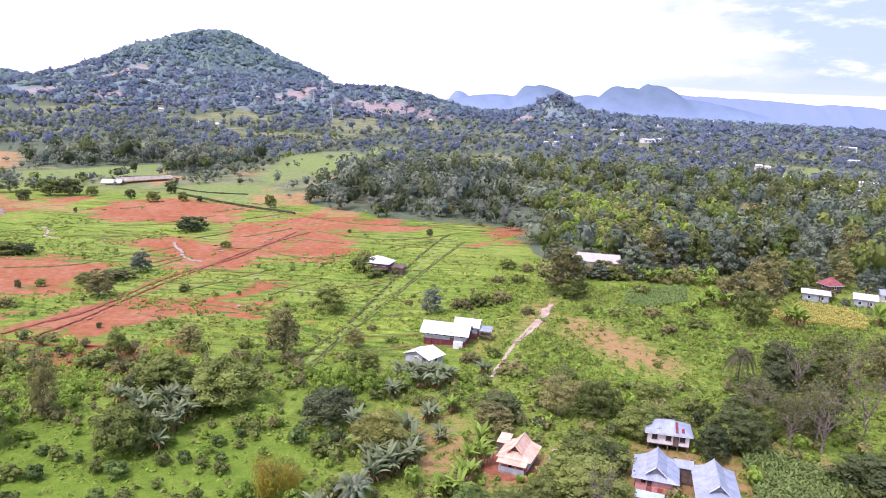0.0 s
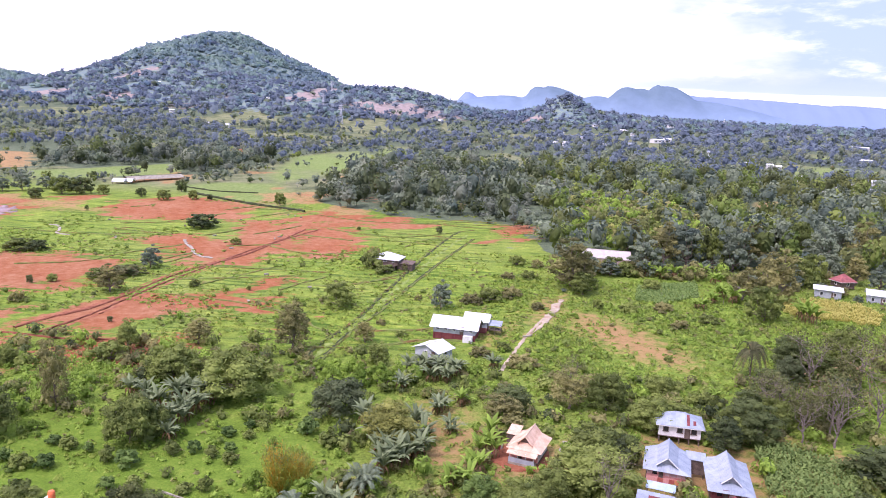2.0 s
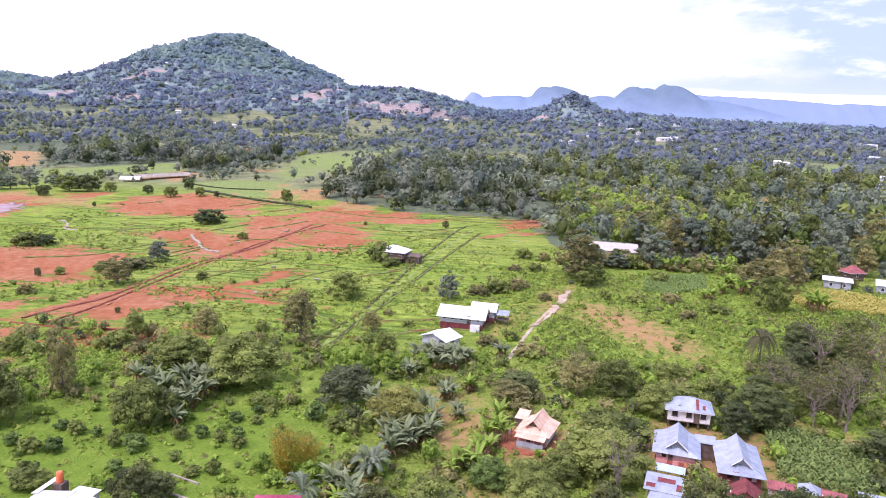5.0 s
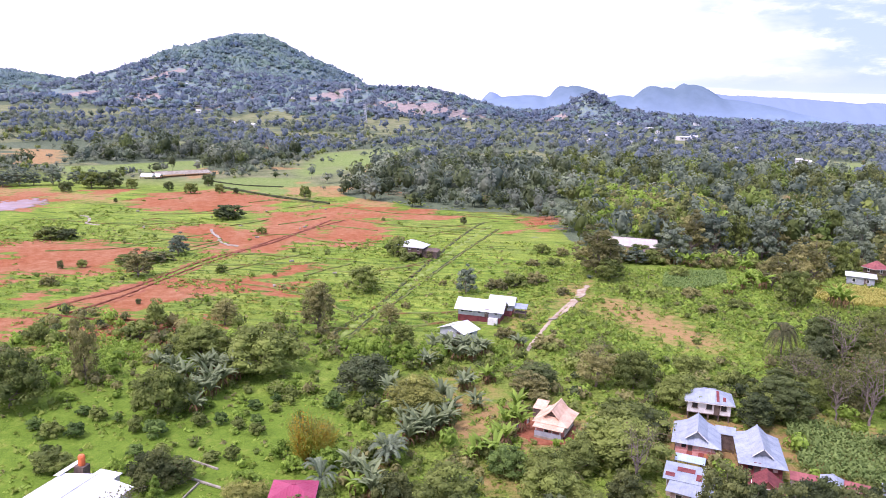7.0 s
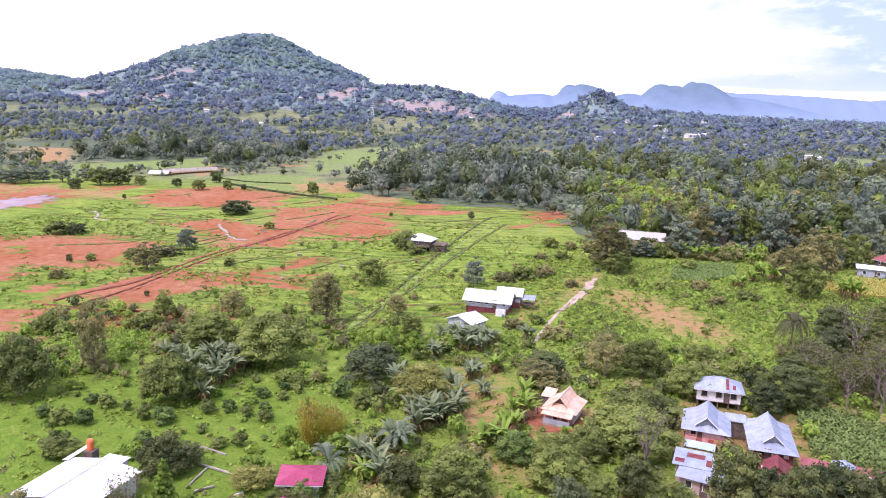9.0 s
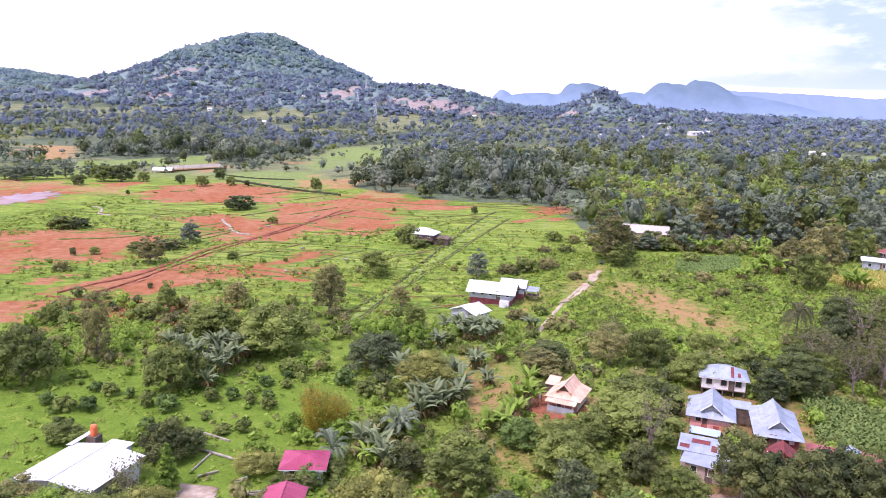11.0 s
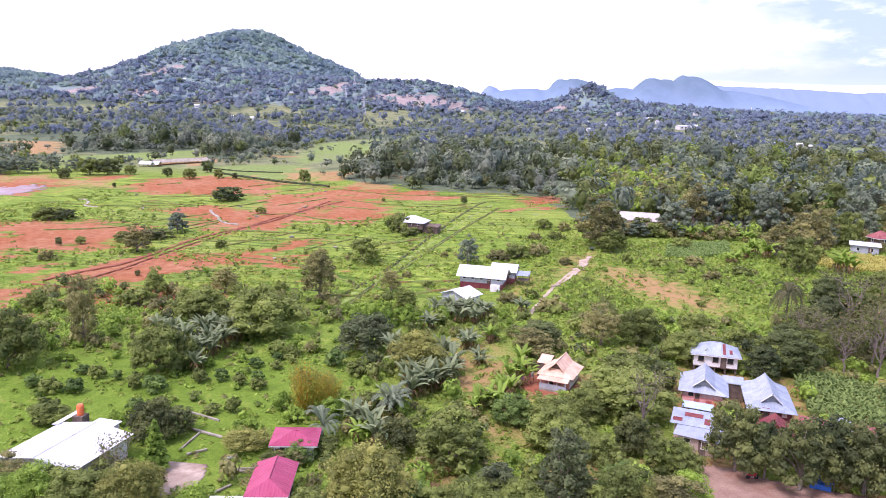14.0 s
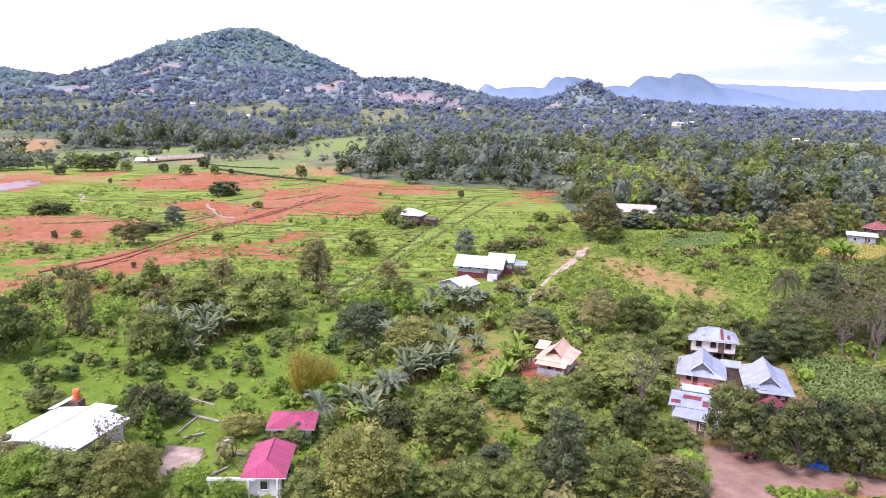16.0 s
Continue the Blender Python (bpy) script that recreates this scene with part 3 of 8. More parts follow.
TREE_EDGE = [
    (31.0, 270.5, 9.0, 6.2), (40.5, 273.0, 8.0, 6.0), (22.5, 270.0, 9.5, 9.0), (46.0, 281.0, 10.0, 11.0),
    (44.1, 275.8, 12.8, 15.0), (53.3, 291.8, 13.6, 18.2), (62.0, 292.1, 14.6, 19.4), (70.7, 292.3, 13.8, 18.4),
    (78.8, 288.5, 14.6, 20.6), (87.4, 298.8, 14.3, 19.0), (101.4, 313.1, 15.1, 20.1), (111.3, 315.8, 15.4, 19.2),
    (111.3, 293.1, 13.4, 19.2), (135.4, 311.4, 15.6, 19.5), (149.2, 320.4, 17.8, 24.3), (19.0, 266.7, 12.3, 12.3),
    (112.9, 286.0, 9.4, 11.8), (43.5, 320.6, 14.8, 14.8),
]
TREE_BARE = [
    (59.3, 139.2, 11.6, 12.7), (69.3, 143.5, 11.0, 13.4), (53.0, 135.7, 8.9, 10.0), (14.8, 104.1, 7.2, 9.7),
    (11.3, 155.2, 6.0, 7.1), (50.7, 149.2, 8.4, 8.4), (-66.7, 143.2, 3.0, 5.4), (-49.4, 75.2, 6.5, 7.9),
    (50.5, 143.8, 11.7, 9.9), (59.0, 135.9, 11.3, 12.5), (75.8, 167.7, 14.1, 12.7), (64.2, 165.3, 12.2, 12.2),
]
TREE_ROW = [
    (-331.1, 392.8, 13.0, 10.0), (-321.8, 390.7, 11.0, 9.5), (-316.8, 398.5, 12.0, 11.0), (-311.7, 404.0, 10.0, 9.5), (-304.2, 411.2, 12.5, 12.0),
    (-297.9, 424.7, 11.0, 9.0), (-327.0, 404.0, 12.0, 10.0), (-288.8, 427.3, 10.0, 10.5), (-280.4, 430.6, 11.0, 9.0),
]
TREE_FIELD = [
    (-276.8, 384.9, 8.7, 7.3), (-275.6, 406.6, 15.0, 11.3), (-266.3, 410.3, 15.0, 12.0), (-252.9, 412.8, 8.1, 6.7),
    (-228.2, 411.5, 5.8, 6.5), (-209.7, 402.9, 9.0, 6.9), (-217.8, 441.4, 8.3, 9.0), (-195.8, 410.7, 6.3, 6.3),
    (-186.0, 411.8, 3.5, 4.1), (-139.9, 401.8, 7.2, 8.5), (-149.0, 321.9, 15.2, 7.6), (-119.2, 289.1, 5.3, 3.3),
    (-184.6, 256.5, 8.7, 4.8), (-190.7, 254.8, 12.2, 5.4), (-155.6, 326.2, 5.5, 3.9), (-149.7, 214.3, 4.0, 2.8),
    (-154.9, 210.8, 2.4, 3.2), (-103.7, 218.3, 3.7, 3.0), (-131.7, 228.3, 10.1, 4.0), (-139.1, 222.4, 8.0, 3.6),
    (-41.1, 339.9, 3.1, 4.2), (-78.9, 337.6, 2.1, 2.1), (-226.1, 353.6, 1.9, 3.2), (-86.0, 219.0, 1.8, 1.8),
    (-108.7, 178.8, 1.6, 1.9),
]
SHRUB_FIELD = [
    (-55.3, 261.2, 9.2, 6.9), (-42.5, 259.9, 4.4, 3.2), (-92.8, 151.7, 9.0, 4.6), (-144.0, 190.2, 4.7, 3.6),
    (-65.8, 171.5, 3.7, 2.8), (-15.3, 220.3, 6.8, 3.4), (-10.4, 224.7, 8.6, 4.5), (-3.5, 229.7, 7.0, 4.2),
    (-3.0, 280.0, 6.4, 4.3), (4.6, 277.0, 5.1, 3.8), (22.7, 222.7, 3.4, 3.8), (42.4, 224.1, 7.0, 3.5),
    (31.9, 221.7, 6.2, 3.1), (4.6, 218.5, 5.0, 2.3), (-30.7, 183.6, 3.4, 1.7), (-9.1, 172.8, 5.3, 2.6),
    (-3.9, 178.0, 4.1, 2.2), (-37.7, 192.0, 3.0, 1.8), (36.3, 178.1, 2.2, 1.7), (-31.9, 219.6, 2.7, 2.0),
    (-12.2, 192.5, 3.5, 2.1), (1.3, 167.1, 7.7, 3.3), (39.9, 151.5, 4.8, 2.9), (44.4, 207.4, 6.5, 2.6),
    (53.8, 214.9, 6.8, 2.7),
]
SHRUB_B = [
    (27.9, 276.3, 9.3, 5.1), (36.8, 272.2, 9.2, 5.5), (21.8, 263.0, 8.1, 6.1), (43.1, 251.9, 7.8, 3.9),
    (-57.4, 270.5, 6.3, 6.3), (-49.6, 253.6, 7.9, 3.2), (-43.6, 266.2, 6.2, 2.9), (1.6, 257.9, 5.9, 3.2),
    (-5.3, 256.2, 5.1, 2.7),
]
BUSH_ROW = [
    (-82.7, 104.3, 2.8, 2.4), (-78.2, 102.5, 3.4, 2.8), (-74.7, 103.2, 3.3, 2.9), (-74.9, 110.0, 2.9, 2.4),
    (-71.3, 109.8, 2.0, 2.0), (-66.3, 107.1, 2.5, 3.1), (-62.3, 106.1, 4.0, 3.2), (-57.3, 111.4, 2.7, 2.7),
    (-53.8, 112.6, 2.5, 2.5), (-50.3, 111.7, 2.4, 2.2), (-47.9, 113.9, 2.3, 2.1), (-46.3, 110.2, 2.4, 2.2),
    (-48.2, 123.8, 2.2, 1.8), (-46.7, 119.5, 2.2, 1.8), (-50.7, 119.9, 2.8, 2.0), (-46.5, 101.1, 2.2, 2.6),
    (-61.6, 99.1, 2.7, 2.3), (-56.6, 98.5, 3.1, 3.0), (-78.6, 111.2, 2.7, 1.9), (-72.4, 93.3, 4.5, 3.6),
    (-46.1, 127.1, 1.9, 1.4), (-31.8, 119.4, 3.8, 2.8), (-37.2, 123.4, 3.9, 3.5), (-49.4, 100.0, 2.6, 1.7),
]
BUSH_PALE = [
    (27.8, 85.1, 1.8, 1.0), (29.5, 85.6, 2.0, 0.9), (31.3, 85.4, 2.0, 1.0), (33.1, 85.3, 2.0, 0.9), (35.0, 85.4, 2.0, 0.9), (29.6, 84.0, 2.4, 1.0), (32.1, 84.0, 2.4, 1.0), (34.2, 103.5, 1.6, 1.0),
    (-31.0, 101.8, 5.0, 3.6), (-38.8, 103.5, 4.2, 3.0), (-36.0, 99.5, 4.0, 2.6),
    (-85.1, 115.7, 3.3, 2.0), (-41.5, 117.3, 2.9, 1.9), (-35.1, 110.4, 5.3, 4.4), (-62.3, 116.6, 2.4, 1.8),
    (-54.2, 122.4, 2.5, 1.6), (-59.0, 118.6, 2.2, 1.6), (-62.4, 112.7, 2.2, 1.6), (-61.0, 93.5, 3.4, 2.6),
    (-40.4, 92.0, 5.4, 3.8), (-39.5, 149.0, 5.2, 4.2), (-36.2, 151.4, 5.6, 4.8),
    (-33.0, 148.6, 5.4, 5.0), (-30.0, 150.9, 5.2, 4.6), (-27.4, 148.2, 4.6, 3.8), (-34.4, 146.0, 4.6, 3.6), (-43.6, 155.0, 4.4, 2.8), (-40.8, 156.4, 4.2, 2.8),
    (-25.6, 154.2, 4.4, 3.6), (-22.8, 155.6, 4.0, 3.2),
]
BANANA_A = [
    (-64.2, 75.9, 3.4, 3.6),
    (-66.9, 116.9, 4.1, 4.3), (-64.7, 117.4, 4.1, 4.5), (-63.8, 120.3, 4.2, 4.8), (-61.8, 120.8, 4.2, 4.6),
    (-61.7, 125.1, 4.7, 5.3), (-60.2, 127.0, 4.3, 4.7), (-59.5, 131.8, 4.9, 5.5), (-68.5, 128.2, 4.4, 4.4),
    (-72.3, 130.6, 4.1, 4.6), (-66.7, 131.8, 4.5, 5.0), (-64.7, 133.9, 4.6, 4.6), (-60.3, 115.7, 3.6, 3.8),
    (-61.8, 132.9, 4.0, 4.5), (-77.0, 132.9, 3.5, 4.0),
]
BANANA_B = [
    (-27.7, 128.3, 5.0, 5.0), (-24.6, 126.2, 4.5, 4.9), (-21.1, 116.8, 4.5, 4.7), (-19.2, 114.4, 4.8, 4.8),
    (-17.6, 116.4, 4.5, 4.5), (-15.5, 118.0, 4.2, 4.6), (-18.0, 127.6, 4.5, 4.9), (-24.8, 122.2, 4.4, 4.2),
    (-21.0, 111.2, 4.3, 4.3), (-11.8, 129.0, 3.4, 3.0), (-14.9, 136.4, 4.2, 3.4), (-14.6, 138.7, 3.8, 3.2),
    (-15.7, 122.9, 4.4, 4.7), (-23.4, 105.5, 4.1, 3.8),
]
BANANA_C = [
    (-24.3, 97.0, 4.1, 4.3), (-26.8, 98.8, 4.2, 4.2), (-22.2, 93.0, 3.7, 4.0), (-24.2, 158.3, 4.4, 3.9),
    (-20.9, 158.3, 4.9, 4.6), (-17.6, 157.9, 4.9, 4.4), (-14.3, 156.8, 4.3, 4.1), (-18.8, 152.6, 4.2, 3.8),
    (-15.2, 153.3, 4.0, 3.5), (-5.8, 163.8, 3.8, 3.3), (-24.3, 148.3, 4.6, 3.4),
]
BANANA_D = [
    (44.1, 273.1, 5.5, 5.5), (48.7, 269.8, 5.5, 5.0), (54.0, 271.1, 5.1, 5.1), (59.3, 272.5, 5.5, 5.1),
    (64.6, 273.8, 5.6, 5.6), (66.9, 265.8, 5.0, 4.6), (64.2, 245.8, 5.1, 5.1), (67.1, 239.5, 5.7, 6.1),
    (59.7, 237.8, 4.5, 3.8), (54.5, 230.0, 4.3, 3.6), (83.0, 224.3, 5.5, 6.6), (83.7, 221.6, 5.4, 6.5),
    (109.0, 227.2, 5.8, 6.9), (41.9, 154.8, 2.9, 2.5), (66.0, 249.9, 4.3, 4.3),
]
PALM = [
    (-30.1, 94.7, 5.0, 4.7), (-22.1, 103.8, 5.0, 4.5), (53.2, 170.9, 7.7, 9.0), (-22.9, 105.7, 5.8, 4.1),
    (-61.2, 73.2, 3.6, 2.9),
]
BAMBOO = [
    (-35.5, 102.6, 6.2, 9.0), (-32.8, 104.5, 5.0, 7.0),
]
CONIFER = [
    (-48.6, 82.4, 3.8, 7.0),
]
FRONT_LIGHT = [
    (-18.8, 74.6, 11.2, 10.3), (-16.5, 76.2, 3.6, 3.6), (10.9, 79.6, 6.8, 5.8),
]
FRONT_GREEN = [
    (-11.4, 90.6, 9.8, 8.7), (-7.1, 76.0, 8.2, 6.4), (-14.0, 76.7, 6.0, 4.8), (-11.2, 75.9, 6.5, 5.3),
    (-1.4, 77.5, 6.5, 5.9), (-4.0, 104.9, 6.4, 4.8), (7.8, 79.1, 6.7, 5.5), (2.2, 103.9, 8.0, 5.6),
    (-31.3, 87.7, 4.3, 3.2), (-34.2, 88.1, 3.2, 2.6),
]
FRONT_DARK = [
    (3.2, 80.4, 6.5, 11.7), (-4.6, 82.1, 5.7, 5.3),
]
GARDEN_BUSH = [
    (-53.6, 90.6, 7.4, 6.2), (-50.8, 92.4, 5.0, 4.4),
]
BANANA_E = [
    (-8.3, 109.7, 4.2, 3.7), (-6.4, 109.1, 4.2, 4.0), (-5.0, 113.5, 4.0, 4.2), (-4.0, 120.5, 4.2, 5.0),
    (-3.9, 126.7, 4.5, 4.7), (-9.5, 108.4, 3.3, 3.5), (-10.9, 141.1, 3.9, 3.7), (-24.9, 94.4, 3.4, 3.4),
]

GAP_FILL = [
    (13.1, 98.6, 6.8, 5.7), (16.3, 91.5, 5.7, 6.4), (8.3, 93.6, 5.7, 4.7), (10.1, 84.0, 7.1, 5.6), (17.9, 84.1, 5.9, 5.7), (-19.1, 92.9, 6.5, 5.1), (-3.6, 81.3, 6.8, 4.2), (6.5, 108.1, 7.5, 5.3),
]
MAIZE_EDGE = [
    (43.8, 134.7, 9.8, 8.7), (38.0, 130.8, 7.3, 6.5),
]
DRY_TREES = [
    (53.3, 157.1, 8.4, 7.6), (62.0, 148.4, 8.6, 8.4), (71.6, 166.5, 9.5, 9.0), (15.4, 114.5, 7.1, 6.5), (19.4, 122.4, 6.6, 5.1),
    (46.7, 146.4, 8.0, 6.4), (50.0, 142.2, 8.2, 6.8), (56.6, 145.3, 8.6, 7.2), (78.2, 184.3, 10.0, 10.6), (60.8, 167.6, 7.5, 7.0), (67.0, 156.0, 7.6, 7.4),
]
ROOF_BUSHES = [
    (-65.0, 75.7, 6.0, 3.2), (-60.8, 75.0, 5.0, 3.0), (-57.1, 75.4, 4.8, 3.0), (-52.9, 78.6, 4.2, 4.2),
]
HAMLET_TREES = [
    (92.0, 264.0, 8.0, 9.5), (97.5, 270.0, 9.0, 11.0), (107.5, 259.0, 4.0, 3.6), (123.0, 268.0, 8.0, 10.0), (127.0, 253.0, 6.0, 5.0), (119.0, 278.0, 9.0, 12.0),
    (131.0, 272.0, 9.0, 11.0), (104.0, 278.0, 9.0, 12.0), (86.0, 272.0, 8.0, 11.0), (109.5, 251.5, 3.4, 2.8),
]
# open plots beyond the red field, and bare clearings on the slopes (x, y, half width, half depth)
FIELDS = [[(-235.6, 472.0), (-214.0, 502.8), (-177.2, 506.5), (-152.0, 450.8), (-136.8, 391.4), (-197.4, 421.2)],
          [(-180.0, 514.4), (-166.2, 584.7), (-156.9, 643.1), (-168.5, 807.7), (-213.1, 900.8), (-247.7, 761.2), (-204.6, 558.1)],
          [(-372.8, 504.9), (-342.5, 562.1), (-312.3, 620.9), (-269.6, 545.2), (-307.6, 497.1), (-329.8, 463.9)],
          [(-168.5, 807.7), (-136.2, 863.2), (-157.4, 995.9), (-200.2, 940.6)],
          [(256.0, 790.6), (312.9, 824.5), (346.8, 777.6), (416.6, 945.9), (356.6, 960.8), (282.5, 874.9)],
          [(379.9, 1110.6), (448.0, 1126.7), (496.0, 1249.9), (410.9, 1203.3)],
          [(126.1, 488.1), (144.5, 479.0), (140.6, 453.9), (118.5, 456.6)],
          [(-91.2, 683.5), (-45.5, 637.8), (-33.2, 596.9), (-70.0, 597.3), (-87.1, 618.7)]]
GLADE = [(24.0, 352.0), (19.9, 389.8), (28.7, 478.9), (49.9, 517.2), (78.5, 503.0), (88.0, 419.9), (84.0, 350.0), (72.0, 318.0), (38.0, 322.0)]
SLOPE_BARE = [(-1133, 2046, 35, 89), (-1187, 1719, 35, 50), (-1004, 1694, 36, 65), (-771, 1592, 43, 60), (-741, 1780, 23, 43), (-278, 1744, 81, 76), (-211, 1743, 67, 80),
              (-411, 1729, 46, 50), (-340, 1680, 39, 60), (-597, 1787, 25, 46), (-1116, 1522, 57, 72), (-8, 1885, 26, 36), (-562, 1966, 31, 170), (-1316, 1670, 32, 47)]

# ---- helpers for building ----


def link(name, verts, faces, mats, parent=None, label="", smooth=False, tint=None, face_mat=None):
    """A mesh object from arrays of vertices and faces."""
    me = bpy.data.meshes.new(name)
    me.from_pydata([tuple(v) for v in verts], [], [tuple(f) for f in faces])
    return finish(name, me, mats, parent, label, smooth, tint, face_mat)


def link_tris(name, verts, tris, mats, parent=None, label="", smooth=False, tint=None, face_mat=None, clump=None):
    """The same for many triangles (numpy arrays)."""
    me = bpy.data.meshes.new(name)
    verts, tris = np.asarray(verts, np.float32), np.asarray(tris, np.int32)
    me.vertices.add(len(verts))
    me.vertices.foreach_set("co", verts.ravel())
    me.loops.add(tris.size)
    me.loops.foreach_set("vertex_index", tris.ravel())
    me.polygons.add(len(tris))
    me.polygons.foreach_set("loop_start", np.arange(0, tris.size, tris.shape[1], dtype=np.int32))
    me.update(calc_edges=True)
    if clump is not None:
        me.attributes.new("clump", "FLOAT", "POINT").data.foreach_set("value", np.asarray(clump, np.float32))
    return finish(name, me, mats, parent, label, smooth, tint, face_mat)


def finish(name, me, mats, parent, label, smooth, tint, face_mat):
    for m in (mats if isinstance(mats, (list, tuple)) else [mats]):
        me.materials.append(m)
    if smooth:
        me.polygons.foreach_set("use_smooth", np.ones(len(me.polygons), bool))
    if face_mat is not None:
        me.polygons.foreach_set("material_index", np.asarray(face_mat, np.int32))
    if tint is not None:
        a = me.attributes.new("tint", "FLOAT", "POINT")
        a.data.foreach_set("value", np.asarray(tint, np.float32))
    ob = new(name, me)
    if parent is not None:
        ob.parent = parent
    if label:
        tagged(ob, label)
    return ob


def part(name, bm, material, parent, label=""):
    me = bpy.data.meshes.new(name)
    bm.to_mesh(me)
    bm.free()
    me.materials.append(material)
    ob = new(name, me)
    ob.parent = parent
    if label:
        tagged(ob, label)
    return ob


def box(sx, sy, sz, at=(0, 0, 0), bevel=0.0, rz=0.0, rx=0.0, ry=0.0):
    """A bmesh block; at is the middle of its base."""
    bm = bmesh.new()
    bmesh.ops.create_cube(bm, size=1)
    bmesh.ops.transform(bm, verts=bm.verts, matrix=Matrix.Diagonal((sx, sy, sz, 1)))
    if bevel:
        bmesh.ops.bevel(bm, geom=bm.edges[:], offset=bevel, segments=1, affect="EDGES")
    bmesh.ops.transform(bm, verts=bm.verts, matrix=Matrix.Translation((at[0], at[1], at[2])) @ pose(0, 0, 0, rx, ry, rz) @ Matrix.Translation((0, 0, sz / 2)))
    return bm


def tube(points, radii, sides=6):
    """A bmesh tube along points."""
    bm = bmesh.new()
    rings = []
    for i, (p, r) in enumerate(zip(points, radii)):
        a, b = Vector(points[max(0, i - 1)]), Vector(points[min(len(points) - 1, i + 1)])
        q = (b - a).to_track_quat("Z", "Y") if (b - a).length > 1e-6 else Vector((0, 0, 1)).to_track_quat("Z", "Y")
        rings.append([bm.verts.new(Vector(p) + q @ Vector((math.cos(k * 2 * math.pi / sides) * r, math.sin(k * 2 * math.pi / sides) * r, 0))) for k in range(sides)])
    for u, v in zip(rings, rings[1:]):
        for k in range(sides):
            bm.faces.new((u[k], u[(k + 1) % sides], v[(k + 1) % sides], v[k]))
    bm.faces.new(rings[0][::-1])
    bm.faces.new(rings[-1])
    return bm


def vnoise(x, y, size, seed=0):
    """Smooth value noise in 0..1 for arrays."""
    x, y = np.asarray(x, float) / size, np.asarray(y, float) / size
    xi, yi = np.floor(x), np.floor(y)
    fx, fy = x - xi, y - yi
    fx, fy = fx * fx * (3 - 2 * fx), fy * fy * (3 - 2 * fy)

    def h(a, b):
        v = np.sin(a * 127.1 + b * 311.7 + seed * 74.7) * 43758.5453
        return v - np.floor(v)
    return (h(xi, yi) * (1 - fx) + h(xi + 1, yi) * fx) * (1 - fy) + (h(xi, yi + 1) * (1 - fx) + h(xi + 1, yi + 1) * fx) * fy


def bump_at(x, y, cx, cy, sl, sr, sy, h):
    dx = x - cx
    return h * np.exp(-0.5 * ((dx / np.where(dx < 0, sl, sr)) ** 2 + ((y - cy) / sy) ** 2))


def land(x, y):
    """Height of the land: a gently tilted plain, the hill and its spurs."""
    x, y = np.asarray(x, float), np.asarray(y, float)
    z = 0.013 * (y - 232) + 0.016 * np.clip(x, -300, 150)
    dx = (x + 1264) / np.where(x < -1264, 244, 358)
    cone = 276 * np.exp(-(dx * dx + ((y - 3000) / 769) ** 2) ** 1.02)
    hill = cone + bump_at(x, y, -884, 3050, 95, 235, 500, 47) + bump_at(x, y, -2594, 3100, 508, 544, 500, 102) + bump_at(x, y, -2877, 3100, 305, 306, 500, 24)
    hill = hill + bump_at(x, y, -392, 2100, 780, 150, 330, 86) + bump_at(x, y, 88, 2150, 149, 345, 260, 42) + bump_at(x, y, 78, 2000, 48, 40, 90, 49)
    rough = (vnoise(x, y, 260, 1) - 0.5) * 0.06 + (vnoise(x, y, 110, 2) - 0.5) * 0.07
    z = z + hill * (1 + rough) + np.where(y > 500, (vnoise(x, y, 180, 3) - 0.5) * 3.0 * np.clip((y - 500) / 300, 0, 1), 0)
    return z + (vnoise(x, y, 17, 4) - 0.5) * 0.25


def land_z(x, y):
    return float(land(x, y))


def inside(poly, x, y):
    """Signed softness of a plan area: about +d metres inside, -d outside (arrays)."""
    x, y = np.asarray(x, float), np.asarray(y, float)
    best, odd = np.full(x.shape, 1e9), np.zeros(x.shape, bool)
    for (ax, ay), (bx, by) in zip(poly, poly[1:] + poly[:1]):
        dx, dy = bx - ax, by - ay
        t = np.clip(((x - ax) * dx + (y - ay) * dy) / (dx * dx + dy * dy), 0, 1)
        best = np.minimum(best, np.hypot(x - ax - t * dx, y - ay - t * dy))
        cross = ((ay > y) != (by > y)) & (x < (bx - ax) * (y - ay) / (by - ay + 1e-12) + ax)
        odd ^= cross
    return np.where(odd, best, -best)


def soft(polys, x, y, width):
    v = np.zeros(np.shape(x))
    for p in polys:
        v = np.maximum(v, np.clip(0.5 + inside(p, x, y) / width, 0, 1))
    return v


def slope_clear(x, y):
    """Bare clearings on the slopes, 0..1, with ragged edges."""
    x, y = np.asarray(x, float), np.asarray(y, float)
    v = np.zeros(x.shape)
    for cx, cy, rx, ry in SLOPE_BARE:
        v = np.maximum(v, np.clip(1.9 - 1.2 * np.hypot((x - cx) / rx, (y - cy) / ry), 0, 1))
    return np.clip(v * (0.65 + 0.9 * vnoise(x, y, 28, 97)), 0, 1)


SOILS = [SOIL_A, SOIL_B, SOIL_C, SOIL_D, SOIL_E, SOIL_F, SOIL_G, SOIL_H, SOIL_J, SOIL_K, SOIL_L, SOIL_M, SOIL_N, SOIL_O]
DRYS = [SOIL_I, DRY_A, DRY_B, DRY_C, DRY_D, DRY_E, DRY_F, DRY_G, DRY_H, DRY_I]


